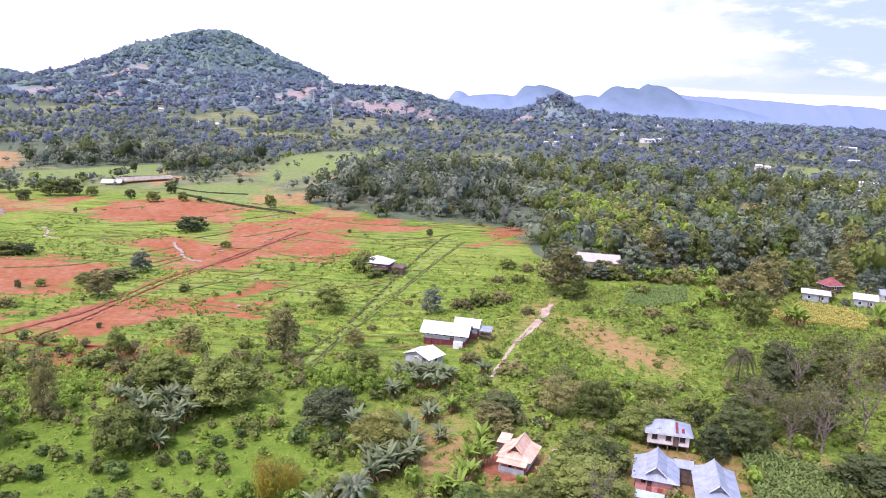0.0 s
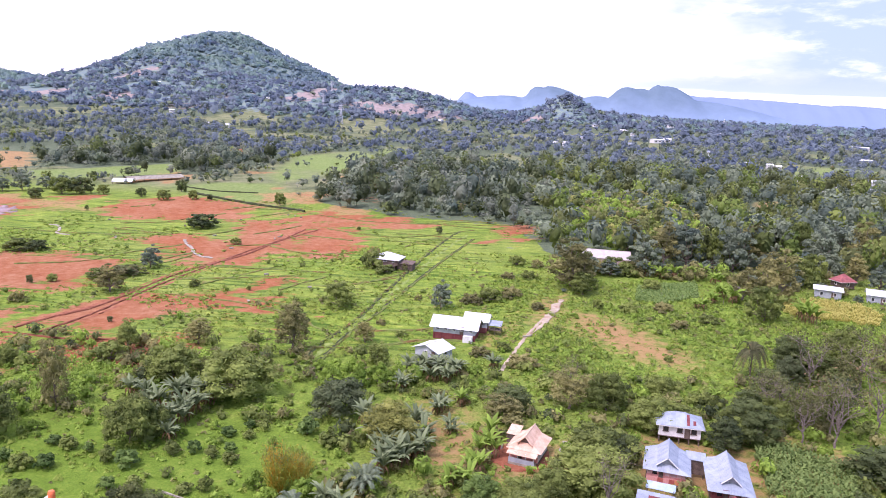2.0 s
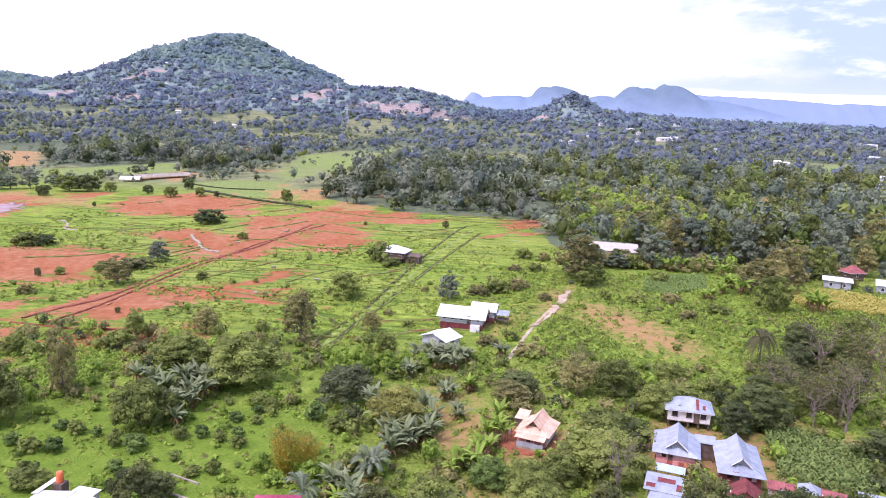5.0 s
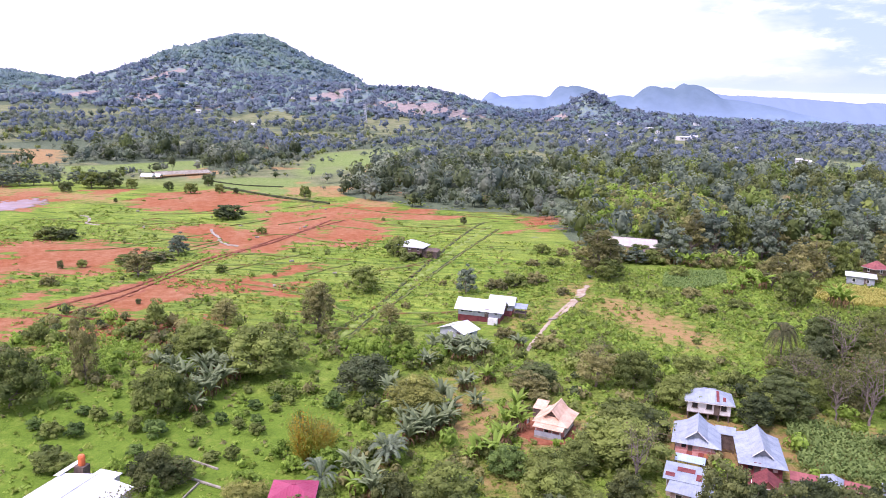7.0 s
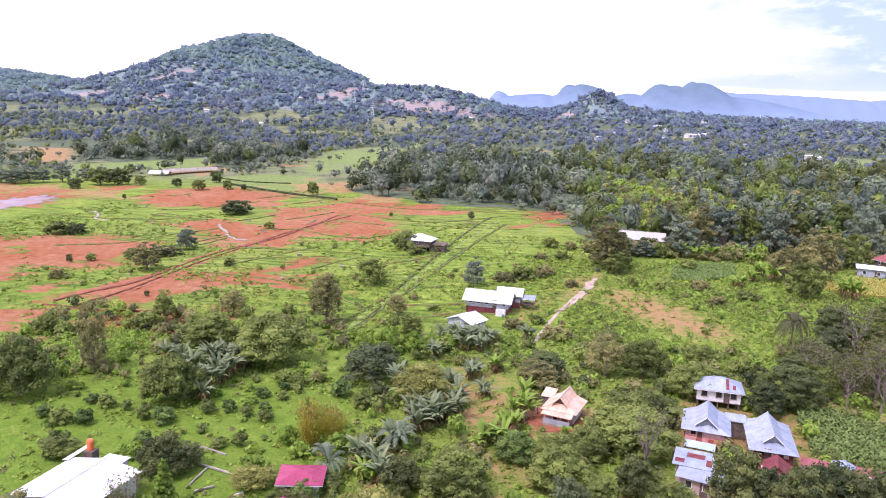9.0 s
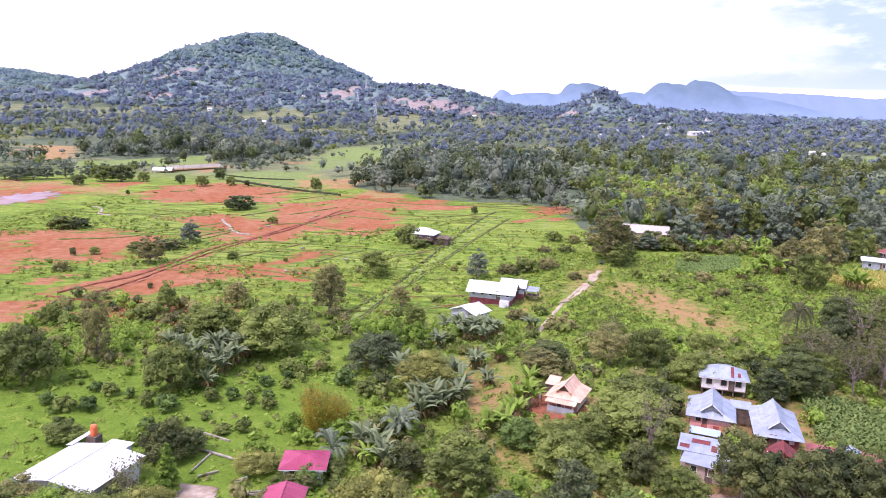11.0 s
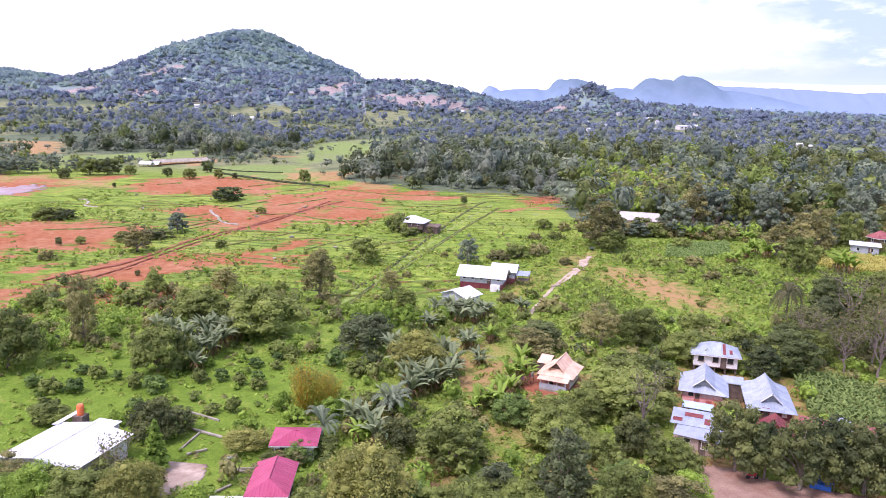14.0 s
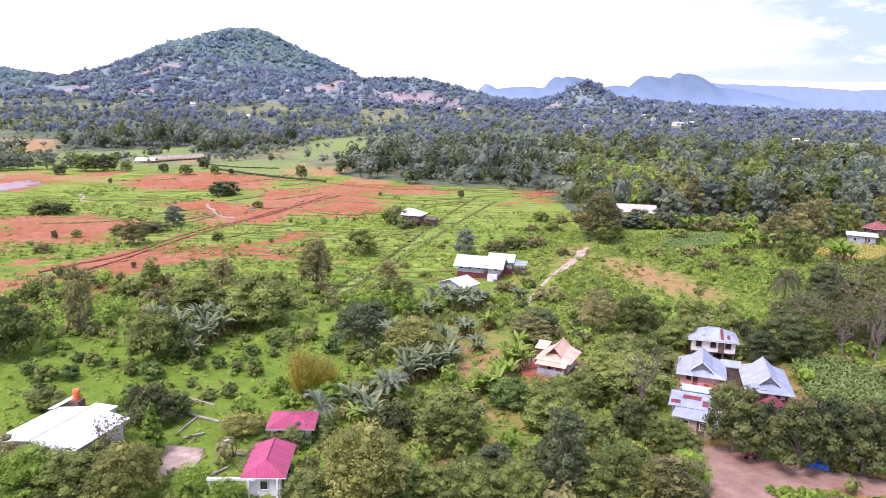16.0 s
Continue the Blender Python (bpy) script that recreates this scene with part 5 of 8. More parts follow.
def stilt_house(label, x, y, rz, W, L, floor, wall_h, rise, roof, wallmat, wall2, gable, group="stilt houses", hip=2.0):
    """A wooden house on posts, its gable front to -y: W wide, L deep."""
    h = tagged(new("stilt_house"), label, "house", group)
    part("floor_deck", box(W + 0.3, L + 0.3, 0.16, (0, 0, floor - 0.16)), WOOD_DARK, h)
    stilts(h, W, L, floor - 0.16, 4, 5, WOOD_DARK)
    walls(h, W, L, floor, wall_h, wallmat)
    band = 0.9
    part("wall_band", box(W + 0.05, 0.05, band, (0, -L / 2 - 0.04, floor)), wall2, h, "lower band of painted boards")
    for xx in (-W * 0.3, W * 0.02, W * 0.32):
        opening(h, "window", xx, -L / 2 - 0.03, floor + 0.95, 0.8, 1.0, "-y", wall2, WALL_BLUSH if xx > 0 else None)
    opening(h, "door", -W * 0.14, -L / 2 - 0.05, floor + 0.05, 0.8, 1.95, "-y", wall2, WOOD_DARK)
    for yy in (-L * 0.3, 0, L * 0.3):
        opening(h, "window", W / 2 + 0.02, yy, floor + 0.9, 0.8, 1.0, "+x", WALL_WHITE)
        opening(h, "window", -W / 2 - 0.02, yy, floor + 0.9, 0.8, 1.0, "-x", WALL_WHITE)
    ze = floor + wall_h - 0.1
    bugis_roof(h, L, W, ze, ze + rise * 0.42, ze + rise, roof, gable, hip=hip, shoulder=0.25)
    return place(h, x, y, rz, max(W, L) * 0.62)


# the two tin-roofed stilt houses side by side
house_a = stilt_house("stilt house with tin roof and pink-red boarded walls", 25.7, 118.3, -11, 6.1, 7.4, 1.3, 1.9, 2.3, TIN, WALL_BLUSH, WALL_PINK, WALL_GREY, hip=1.0)
for i in range(7):                              # balcony in front
    part("balcony_panel", box(0.86, 0.06, 0.8, (-2.64 + i * 0.88, -4.5, 1.32)), WALL_RED if i in (2, 4) else WALL_ORANGE if i > 3 else WALL_PINK, house_a)
part("balcony_deck", box(6.1, 1.0, 0.14, (0, -4.25, 1.16)), WOOD_DARK, house_a)
for i in range(4):
    part("post", box(0.14, 0.14, 1.55, (-2.9 + i * 1.93, -4.6, -0.3)), WOOD_DARK, house_a)
# maroon on this one's walls darkens the front in place of shade
house_b = stilt_house("stilt house with broad grey tin roof", 34.5, 114.8, -8, 5.6, 10.6, 1.3, 1.9, 2.2, TIN, WALL_MAROON, WALL_MAROON, WALL_GREY)
# passage roof between the two
link_roof = tagged(new("passage_roof"), "low tin roof joining the two stilt houses", "roof")
sheet_slope(link_roof, (-1.6, -1.3, 3.2), (1.6, -1.3, 3.2), (1.6, 1.3, 3.6), (-1.6, 1.3, 3.6), TIN)
for sx in (-1.4, 1.4):
    for sy in (-1.1, 1.1):
        part("post", box(0.12, 0.12, 3.5, (sx, sy, -0.3)), WOOD_DARK, link_roof)
# dark panel that stands in for the shade inside the open passage
part("wall", box(2.9, 0.1, 2.4, (0, -1.0, 0.6)), WOOD_DARK, link_roof)
place(link_roof, 30.7, 120.6, -10, 2.5)
# the salmon-roofed house
house_o = stilt_house("small house with salmon pink roof and white walls", 3.0, 122.4, -16, 4.9, 6.0, 0.35, 2.1, 2.3, TIN_SALMON, WALL_WHITE, WALL_PINK, WOOD_DARK, hip=1.3)
sheet_slope(house_o, (-4.6, 1.2, 2.6), (-2.4, 1.2, 2.6), (-2.4, 4.2, 3.3), (-4.6, 4.2, 3.3), TIN_SALMON)
part("lean_to_wall", box(2.0, 2.6, 2.5, (-3.5, 2.7, 0)), WOOD_DARK, house_o)
part("porch_floor", box(4.6, 1.6, 0.4, (0, -3.9, 0.0)), CONCRETE, house_o)
for i in range(4):
    part("post", box(0.14, 0.14, 2.4, (-2.1 + i * 1.4, -4.5, -0.2)), WALL_WHITE, house_o)
part("porch_wall", box(4.6, 0.1, 0.9, (0, -4.55, 0.35)), WALL_GREY, house_o)
part("awning", box(5.2, 1.5, 0.06, (0, -4.3, 2.1), rx=10), TIN_SALMON, house_o)


def plain_house(name, label, x, y, rz, L, W, base, h, rise, roof, wallmat, kind="gable", windows=3, under=None, end=None, over=0.6, group="", cuts=None):
    """A house with its long side to -y; base: the height of its floor or plinth."""
    o = tagged(new(name), label, "house" if "house" in name else "shed", group)
    if under == "posts":
        stilts(o, L, W, base, 5, 4, WOOD_DARK)
        part("floor_deck", box(L, W, 0.15, (0, 0, base - 0.15)), WOOD_DARK, o)
    else:
        part("plinth", box(L - 0.02, W - 0.02, base + 0.5, (0, 0, -0.5)), under or CONCRETE, o)
    walls(o, L, W, base, h, wallmat)
    for i in range(windows):
        xx = -L / 2 + L * (i + 0.5) / windows
        opening(o, "window", xx, -W / 2 - 0.02, base + 0.9, 0.9, 1.0, "-y", WALL_WHITE if wallmat is not WALL_WHITE else WOOD_DARK)
        opening(o, "window", xx, W / 2 + 0.02, base + 0.9, 0.9, 1.0, "+y", WALL_WHITE)
    opening(o, "door", L * 0.18 if windows > 1 else L * 0.3, -W / 2 - 0.03, base + 0.02, 0.9, 2.0, "-y", WOOD_DARK, WOOD_DARK)
    opening(o, "window", L / 2 + 0.02, 0, base + 0.9, 0.9, 1.0, "+x", WALL_WHITE)
    opening(o, "window", -L / 2 - 0.02, 0, base + 0.9, 0.9, 1.0, "-x", WALL_WHITE)
    ze = base + h
    if kind == "gable":
        gable_roof(o, L, W, ze, ze + rise, roof, over, end or wallmat)
    elif kind == "gable_y":
        gable_roof(o, W, L, ze, ze + rise, roof, over, end or wallmat, "y")
    elif kind == "hip":
        hip_roof(o, L, W, ze, ze + rise, roof, over, cuts)
    else:
        sheet_slope(o, (-L / 2 - over, -W / 2 - over, ze + 0.05), (L / 2 + over, -W / 2 - over, ze + 0.05), (L / 2 + over, W / 2 + over, ze + rise), (-L / 2 - over, W / 2 + over, ze + rise), roof)
    return place(o, x, y, rz, max(L, W) * 0.62)


h4 = plain_house("house", "white-walled house on posts with patched tin roof", 30.5, 134.4, -6, 7.4, 5.2, 1.3, 2.2, 1.6, TIN, WALL_WHITE, "hip", 3, "posts")
part("roof_patch", box(0.5, 2.6, 0.04, (1.4, -1.55, 4.35), rx=28), WALL_MAROON, h4, "rusty red roof sheet")
part("roof_patch", box(0.5, 1.0, 0.04, (2.5, -2.1, 4.1), rx=28), WALL_MAROON, h4, "rusty red roof sheet")
low_1 = plain_house("shed", "low shed with white and maroon roof sheets", 21.6, 104.4, -14, 4.4, 3.4, 0.2, 2.6, 0.7, TIN, BLOCK, "lean", 1)
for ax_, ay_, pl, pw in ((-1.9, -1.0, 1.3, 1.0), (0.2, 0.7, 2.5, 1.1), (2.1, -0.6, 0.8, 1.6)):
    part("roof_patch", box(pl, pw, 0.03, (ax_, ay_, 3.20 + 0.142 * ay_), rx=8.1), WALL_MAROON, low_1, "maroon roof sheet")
low_2 = plain_house("shed", "low block-walled shed with pale tin roof", 22.0, 101.2, -20, 4.8, 3.6, 0.1, 2.3, 0.6, TIN, BLOCK, "lean", 2)
blue_awning = tagged(new("awning"), "light blue sheet awning in front of a stilt house", "awning")
sheet_slope(blue_awning, (-2.2, -0.9, 2.5), (2.2, -0.9, 2.5), (2.2, 0.9, 2.9), (-2.2, 0.9, 2.9), TIN_BLUE)
for sx in (-2, 2):
    for sy in (-0.8, 0.8):
        part("post", box(0.1, 0.1, 3.0, (sx, sy, -0.3)), WOOD_DARK, blue_awning)
place(blue_awning, 23.4, 110.2, -14, 2)
plain_house("shed", "small open shed with maroon gabled roof", 33.4, 105.8, -12, 3.8, 3.4, 0.1, 2.0, 1.3, WALL_MAROON, WALL_PINK, "gable_y", 1)
plain_house("shed", "small pavilion with grey pyramid tin roof beside the maize", 43.2, 108.4, -20, 2.4, 2.4, 0.1, 2.0, 1.1, TIN, WALL_GREY, "hip", 1, over=0.4)
plain_house("shed", "low lean-to with rusty pink roof sheets", 46.2, 107.0, -20, 2.8, 2.0, 0.1, 1.8, 0.4, TIN_RUST, WALL_PINK, "lean", 1, over=0.3)
plain_house("shed", "low lean-to with mixed maroon and white sheets", 39.4, 108.6, -14, 3.2, 1.8, 0.1, 1.9, 0.4, TIN_RUST, WALL_BLUSH, "lean", 1, over=0.3)
plain_house("shed", "low shed with pale tin roof at the maize edge", 51.6, 106.4, -16, 3.4, 2.4, 0.1, 1.9, 0.5, TIN, BLOCK, "lean", 1, over=0.4)
# pink-roofed houses
pink_1 = plain_house("house", "white bungalow with magenta hipped roof", -31.0, 77.8, 101.5, 7.2, 3.9, 0.3, 2.6, 1.1, TIN_PINK, WALL_WHITE, "hip", 3, cuts=(2.2, 0.5))
part("canopy", box(0.5, 5.4, 0.25, (-4.0, 3.6, 2.5)), WALL_WHITE, pink_1, "long white concrete beam")
for sx, sy in ((-4.0, 6.1), (-4.0, 3.9), (-4.3, 1.6), (-4.3, -1.6)):
    part("column", box(0.22, 0.22, 3.0, (sx, sy, -0.3)), WALL_WHITE, pink_1)
plain_house("house", "small house with magenta red roof behind garden trees", -32.4, 89.8, 12, 5.2, 4.6, 0.2, 2.3, 0.9, TIN_PINK, WALL_WHITE, "hip", 2)
# the broad white roof
big_w = plain_house("house", "large house with broad white sheet roof", -59.8, 80.7, -6, 10.3, 9.8, 0.3, 3.0, 0.8, TIN_WHITE, WALL_WHITE, "gable_y", 3)
part("side_roof", box(3.6, 2.4, 0.07, (0.6, 6.4, 3.6)), TIN_WHITE, big_w, "flat annex roof sheet")
part("annex_wall", box(3.0, 2.0, 3.9, (0.6, 6.3, -0.3)), WALL_WHITE, big_w)
tank_t = tagged(new("water_tank"), "orange plastic water tank on a dark timber stand", "water tank")
part("stand", box(1.5, 1.5, 3.9, (0, 0, -0.3)), WOOD_DARK, tank_t)
part("side_roof", box(1.0, 5.2, 0.06, (-1.5, -0.6, 3.3), ry=-8), TIN_WHITE, tank_t)
for sy in (-3.0, -1.2, 0.6, 1.8):
    part("frame_post", box(0.12, 0.12, 3.6, (-1.5, sy, -0.3)), WOOD_DARK, tank_t)
part("frame_rail", box(0.08, 5.0, 0.1, (-1.45, -0.6, 2.2)), WOOD_DARK, tank_t)
part("tank", tube([(0, 0, 3.6), (0, 0, 3.75), (0, 0, 4.9), (0, 0, 5.15), (0, 0, 5.2)], [0.46, 0.5, 0.5, 0.38, 0.12], 14), PLASTIC_ORANGE, tank_t)
place(tank_t, -63.4, 88.8, -4, 2)
# the white-roofed house in the field and its shed
hw = plain_house("house", "long house with white tin roof, grey upper and red lower walls", -16.6, 186.6, -6, 11.0, 6.4, 1.6, 2.0, 1.7, TIN_WHITE, WALL_GREY, "gable", 5, WALL_MAROON, None, 0.9)
part("store", box(2.4, 1.4, 1.7, (3.8, -3.9, -0.1)), WALL_WHITE, hw, "white boxed-in corner under the house")
for i in range(5):
    part("post", box(0.16, 0.16, 1.9, (-5.2 + i * 1.8, -3.32, -0.3)), WALL_MAROON, hw)
wing = plain_house("house", "rear wing with bleached tin roof", -11.6, 193.2, -6, 6.0, 4.6, 1.5, 2.0, 1.3, TIN_WHITE, WALL_GREY, "gable", 2, TIN_RUST)
porch = tagged(new("porch"), "lean-to porch with tin roof on thin posts", "porch")
sheet_slope(porch, (-1.7, -1.5, 2.6), (1.7, -1.5, 2.6), (1.7, 1.5, 3.3), (-1.7, 1.5, 3.3), TIN)
part("platform", box(3.0, 2.6, 0.2, (0, 0, 1.2)), WOOD_DARK, porch)
for sx in (-1.5, 0, 1.5):
    for sy in (-1.3, 1.3):
        part("post", box(0.1, 0.1, 3.2, (sx, sy, -0.3)), WOOD_DARK, porch)
place(porch, -6.6, 191.0, -6, 2.4)
plain_house("shed", "grey-blue boarded shed with white gable roof", -20.4, 170.4, -30, 7.0, 5.6, 0.1, 2.3, 1.2, TIN_WHITE, WALL_GREY, "gable_y", 1, None, WALL_GREY)
# the old house in the fields
barn = plain_house("house", "old weathered stilt house with bare tin roof, overgrown", -50.0, 263.0, -8, 9.6, 7.2, 1.9, 1.9, 1.9, TIN_WHITE, WOOD_DARK, "hip", 3, "posts")
part("annex", box(5.6, 4.0, 2.6, (7.2, -0.8, 0)), WOOD_DARK, barn)
part("annex_roof", box(6.2, 4.8, 0.06, (7.2, -0.8, 2.75), rx=6), WOOD_DARK, barn)
part("veranda", box(9.0, 1.8, 0.14, (0, -4.5, 1.75)), WOOD_DARK, barn)
for i in range(6):
    part("post", box(0.16, 0.16, 3.6, (-4.3 + i * 1.7, -5.2, -0.3)), WOOD_DARK, barn)
# house among the trees and the hamlet on the right
plain_house("house", "long white-walled house with pale roof among trees", 30.4, 284.5, -4, 17.0, 8.0, 0.4, 4.2, 2.2, TIN_CREAM, WALL_BLUSH, "gable", 4)
plain_house("house", "low grey-walled house with pale roof beside the yellow crop", 102.0, 257.5, -18, 8.0, 4.8, 0.1, 2.6, 0.6, TIN_WHITE, WALL_GREY, "lean", 2)
plain_house("house", "small white-roofed house in the hamlet", 116.0, 253.0, -18, 6.4, 4.6, 0.1, 3.0, 1.2, TIN_WHITE, WALL_GREY, "gable", 2)
plain_house("house", "maroon-roofed house in the hamlet", 111.8, 271.0, 20, 5.6, 5.0, 0.8, 2.2, 2.4, TIN_RUST, WOOD_DARK, "hip", 1, "posts")
plain_house("house", "tin-roofed house at the hamlet's end", 128.0, 262.0, -10, 6.0, 5.0, 0.2, 2.6, 1.2, TIN, WALL_WHITE, "gable", 2)
low_wall = tagged(new("garden_wall"), "low grey unfinished block wall", "wall")
part("wall_run", box(6.6, 0.2, 2.0, (0, 0, -0.4)), CONCRETE, low_wall)
part("wall_run", box(0.2, 3.0, 1.8, (3.2, 1.6, -0.4)), CONCRETE, low_wall)
place(low_wall, 73.9, 257.0, -36, 3)
# open shed beyond the red field
for label, x, y, rz, L, W, top_m in (("open shed with white roof at the field's far edge", -272, 468, 14, 13, 9, TIN_WHITE), ("long open shed with grey roof at the field's far edge", -264, 494, 62, 44, 10, CONCRETE)):
    fs = tagged(new("long_shed"), label, "shed")
    sheet_slope(fs, (-L / 2, -W / 2, 1.7), (L / 2, -W / 2, 1.7), (L / 2, 0, 3.6), (-L / 2, 0, 3.6), top_m, 1.6)
    sheet_slope(fs, (L / 2, W / 2, 1.7), (-L / 2, W / 2, 1.7), (-L / 2, 0, 3.6), (L / 2, 0, 3.6), top_m, 1.6)
    for i in range(5):
        for sy in (-W / 2 + 0.4, W / 2 - 0.4):
            part("post", box(0.2, 0.2, 2.3, (-L / 2 + 0.5 + i * (L - 1) / 4, sy, -0.5)), WOOD_DARK, fs)
    place(fs, x, y, rz, L * 0.6)


# village and town beyond, far off
def far_house(label, x, y, rz, L, W, h, rise, roofmat, wallmat):
    o = tagged(new("far_house"), label, "house", "houses of the far town")
    part("wall", box(L, W, h + 1.0, (0, 0, -1.0)), wallmat, o)
    v = [(-L / 2 - 0.6, -W / 2 - 0.6, h), (L / 2 + 0.6, -W / 2 - 0.6, h), (L / 2 + 0.6, W / 2 + 0.6, h), (-L / 2 - 0.6, W / 2 + 0.6, h), (-L / 2 - 0.6, 0, h + rise), (L / 2 + 0.6, 0, h + rise)]
    link("roof", v, [(0, 1, 5, 4), (2, 3, 4, 5), (0, 4, 3), (1, 2, 5), (0, 3, 2, 1)], roofmat, o)
    for i in range(3):
        part("window", box(L * 0.13, 0.1, h * 0.35, (-L * 0.3 + i * L * 0.3, -W / 2 - 0.03, h * 0.4)), GLASS, o)
    return place(o, x, y, rz, max(L, W) * 0.75)


for x, y, L, W, h, rz in ((242, 635, 13, 7, 3.5, -30), (270, 674, 9, 7, 3.5, -20), (261, 630, 20, 9, 4, -22), (295, 668, 15, 11, 8, -20), (264, 613, 10, 8, 4, -30), (242, 557, 8, 7, 3.5, 20),
                          (249, 548, 15, 8, 3.5, -12), (284, 618, 10, 8, 4, 0), (321, 747, 7, 6, 4, 10), (470, 1125, 17, 9, 4, -15), (620, 1514, 29, 14, 9, -10), (244, 728, 13, 8, 4, -20), (228, 832, 5, 5, 7, 0),
                          (261, 831, 5, 5, 6, 0), (246, 812, 6, 6, 8, 0)):
    far_house("white-walled village building with pale roof", x, y, rz, L, W, h, 1.6, TIN_WHITE, WALL_WHITE)
town = random.Random(5)
for i, (x, y, L) in enumerate(((36, 1154, 13), (50, 1179, 10), (77, 1135, 8), (109, 1189, 8), (158, 1245, 10), (210, 1639, 13), (197, 1706, 16), (232, 1453, 25), (256, 1489, 14), (237, 1069, 11), (378, 1978, 22), (136, 1346, 8),
                               (220, 1541, 10), (139, 1783, 13), (56, 1561, 9), (212, 951, 8), (300, 1640, 12), (420, 1760, 14), (330, 1900, 14), (520, 1850, 14), (600, 2100, 16), (90, 1420, 9), (700, 2200, 16), (460, 2150, 16))):
    far_house("small far house with pale roof among trees", x, y, town.uniform(-40, 40), L, L * 0.62, town.uniform(4.5, 6.5), town.uniform(1.5, 2.6), town.choice((TIN_WHITE, TIN_WHITE, TIN, TIN)), WALL_WHITE)
for x, y, L in ((-523, 1230, 9), (-571, 1249, 11), (-760, 1500, 10), (-1000, 1900, 12), (-640, 1750, 12), (-210, 1650, 10), (-820, 2000, 12), (-1150, 2200, 12)):
    far_house("small far house with pale roof on the slope", x, y, town.uniform(-40, 40), L, 7, 5, 2.2, TIN_WHITE, WALL_WHITE)

# ---- plants: shapes ----
def ico(sub=1):
    bm = bmesh.new()
    bmesh.ops.create_icosphere(bm, subdivisions=sub, radius=1)
    v = np.array([p.co[:] for p in bm.verts])
    f = np.array([[p.index for p in q.verts] for q in bm.faces])
    bm.free()
    return v, f


ICO1, ICO2 = ico(1), ico(2)


def unit(v):
    return v / np.maximum(np.linalg.norm(v, axis=-1, keepdims=True), 1e-9)


def cards(pos, nor, size, r, long=1.5):
    """Pointed leaf sprays, folded along the middle: two triangles each."""
    n = len(pos)
    t = unit(np.cross(nor, r.normal(size=(n, 3))))
    s = np.cross(nor, t)
    size = np.asarray(size).reshape(-1, 1) * np.ones((n, 1))
    a, c = pos - t * size * long * 0.5, pos + t * size * long * 0.5
    b, d = pos + s * size * 0.5 - nor * size * 0.18, pos - s * size * 0.5 - nor * size * 0.18
    v = np.stack([a, b, c, d], 1).reshape(-1, 3)
    k = np.arange(n)[:, None] * 4
    return v, np.concatenate([k + [0, 1, 2], k + [0, 2, 3]])


def lobes_to_leaves(lobes, count, leaf, r, ragged=0.55, core=0.78):
    """Leaf sprays over lobes (x, y, z, rx, rz) with a solid mass inside; also a tone for each lobe."""
    lobes = np.array(lobes, float)
    tone = np.clip(r.normal(size=len(lobes)) * 0.20, -0.38, 0.38)
    area = lobes[:, 3] * (lobes[:, 3] + lobes[:, 4])
    pick = r.choice(len(lobes), count, p=area / area.sum())
    d = unit(r.normal(size=(count, 3)))
    d[:, 2] = np.where(r.random(count) < 0.75, np.abs(d[:, 2]), d[:, 2])
    L = lobes[pick]
    rad = np.stack([L[:, 3], L[:, 3], L[:, 4]], -1)
    shell = 0.82 + 0.34 * r.random((count, 1)) ** 1.5
    pos = L[:, :3] + d * rad * shell
    nor = unit(d / rad * L[:, 3:4] + r.normal(size=(count, 3)) * ragged)
    v, f = cards(pos, nor, leaf * (0.5 + 0.8 * r.random(count)), r)
    vs, fs, ts, base = [v], [f], [np.repeat(tone[pick], 4)], len(v)
    if core:
        for (x, y, z, rx, rz), q in zip(lobes, tone):
            iv = ICO1[0] * (core + 0.16 * r.normal(size=(len(ICO1[0]), 1)).clip(-1, 1)) * [rx, rx, rz] + [x, y, z]
            vs.append(iv)
            fs.append(ICO1[1] + base)
            ts.append(np.full(len(iv), q))
            base += len(iv)
    return np.concatenate(vs), np.concatenate(fs), np.concatenate(ts)


def limb_points(a, b, r, bend=0.12, n=4):
    a, b = np.array(a, float), np.array(b, float)
    L = np.linalg.norm(b - a)
    return [tuple(a + (b - a) * i / n + (r.normal(size=3) * bend * L * math.sin(math.pi * i / n) if 0 < i < n else 0)) for i in range(n + 1)]


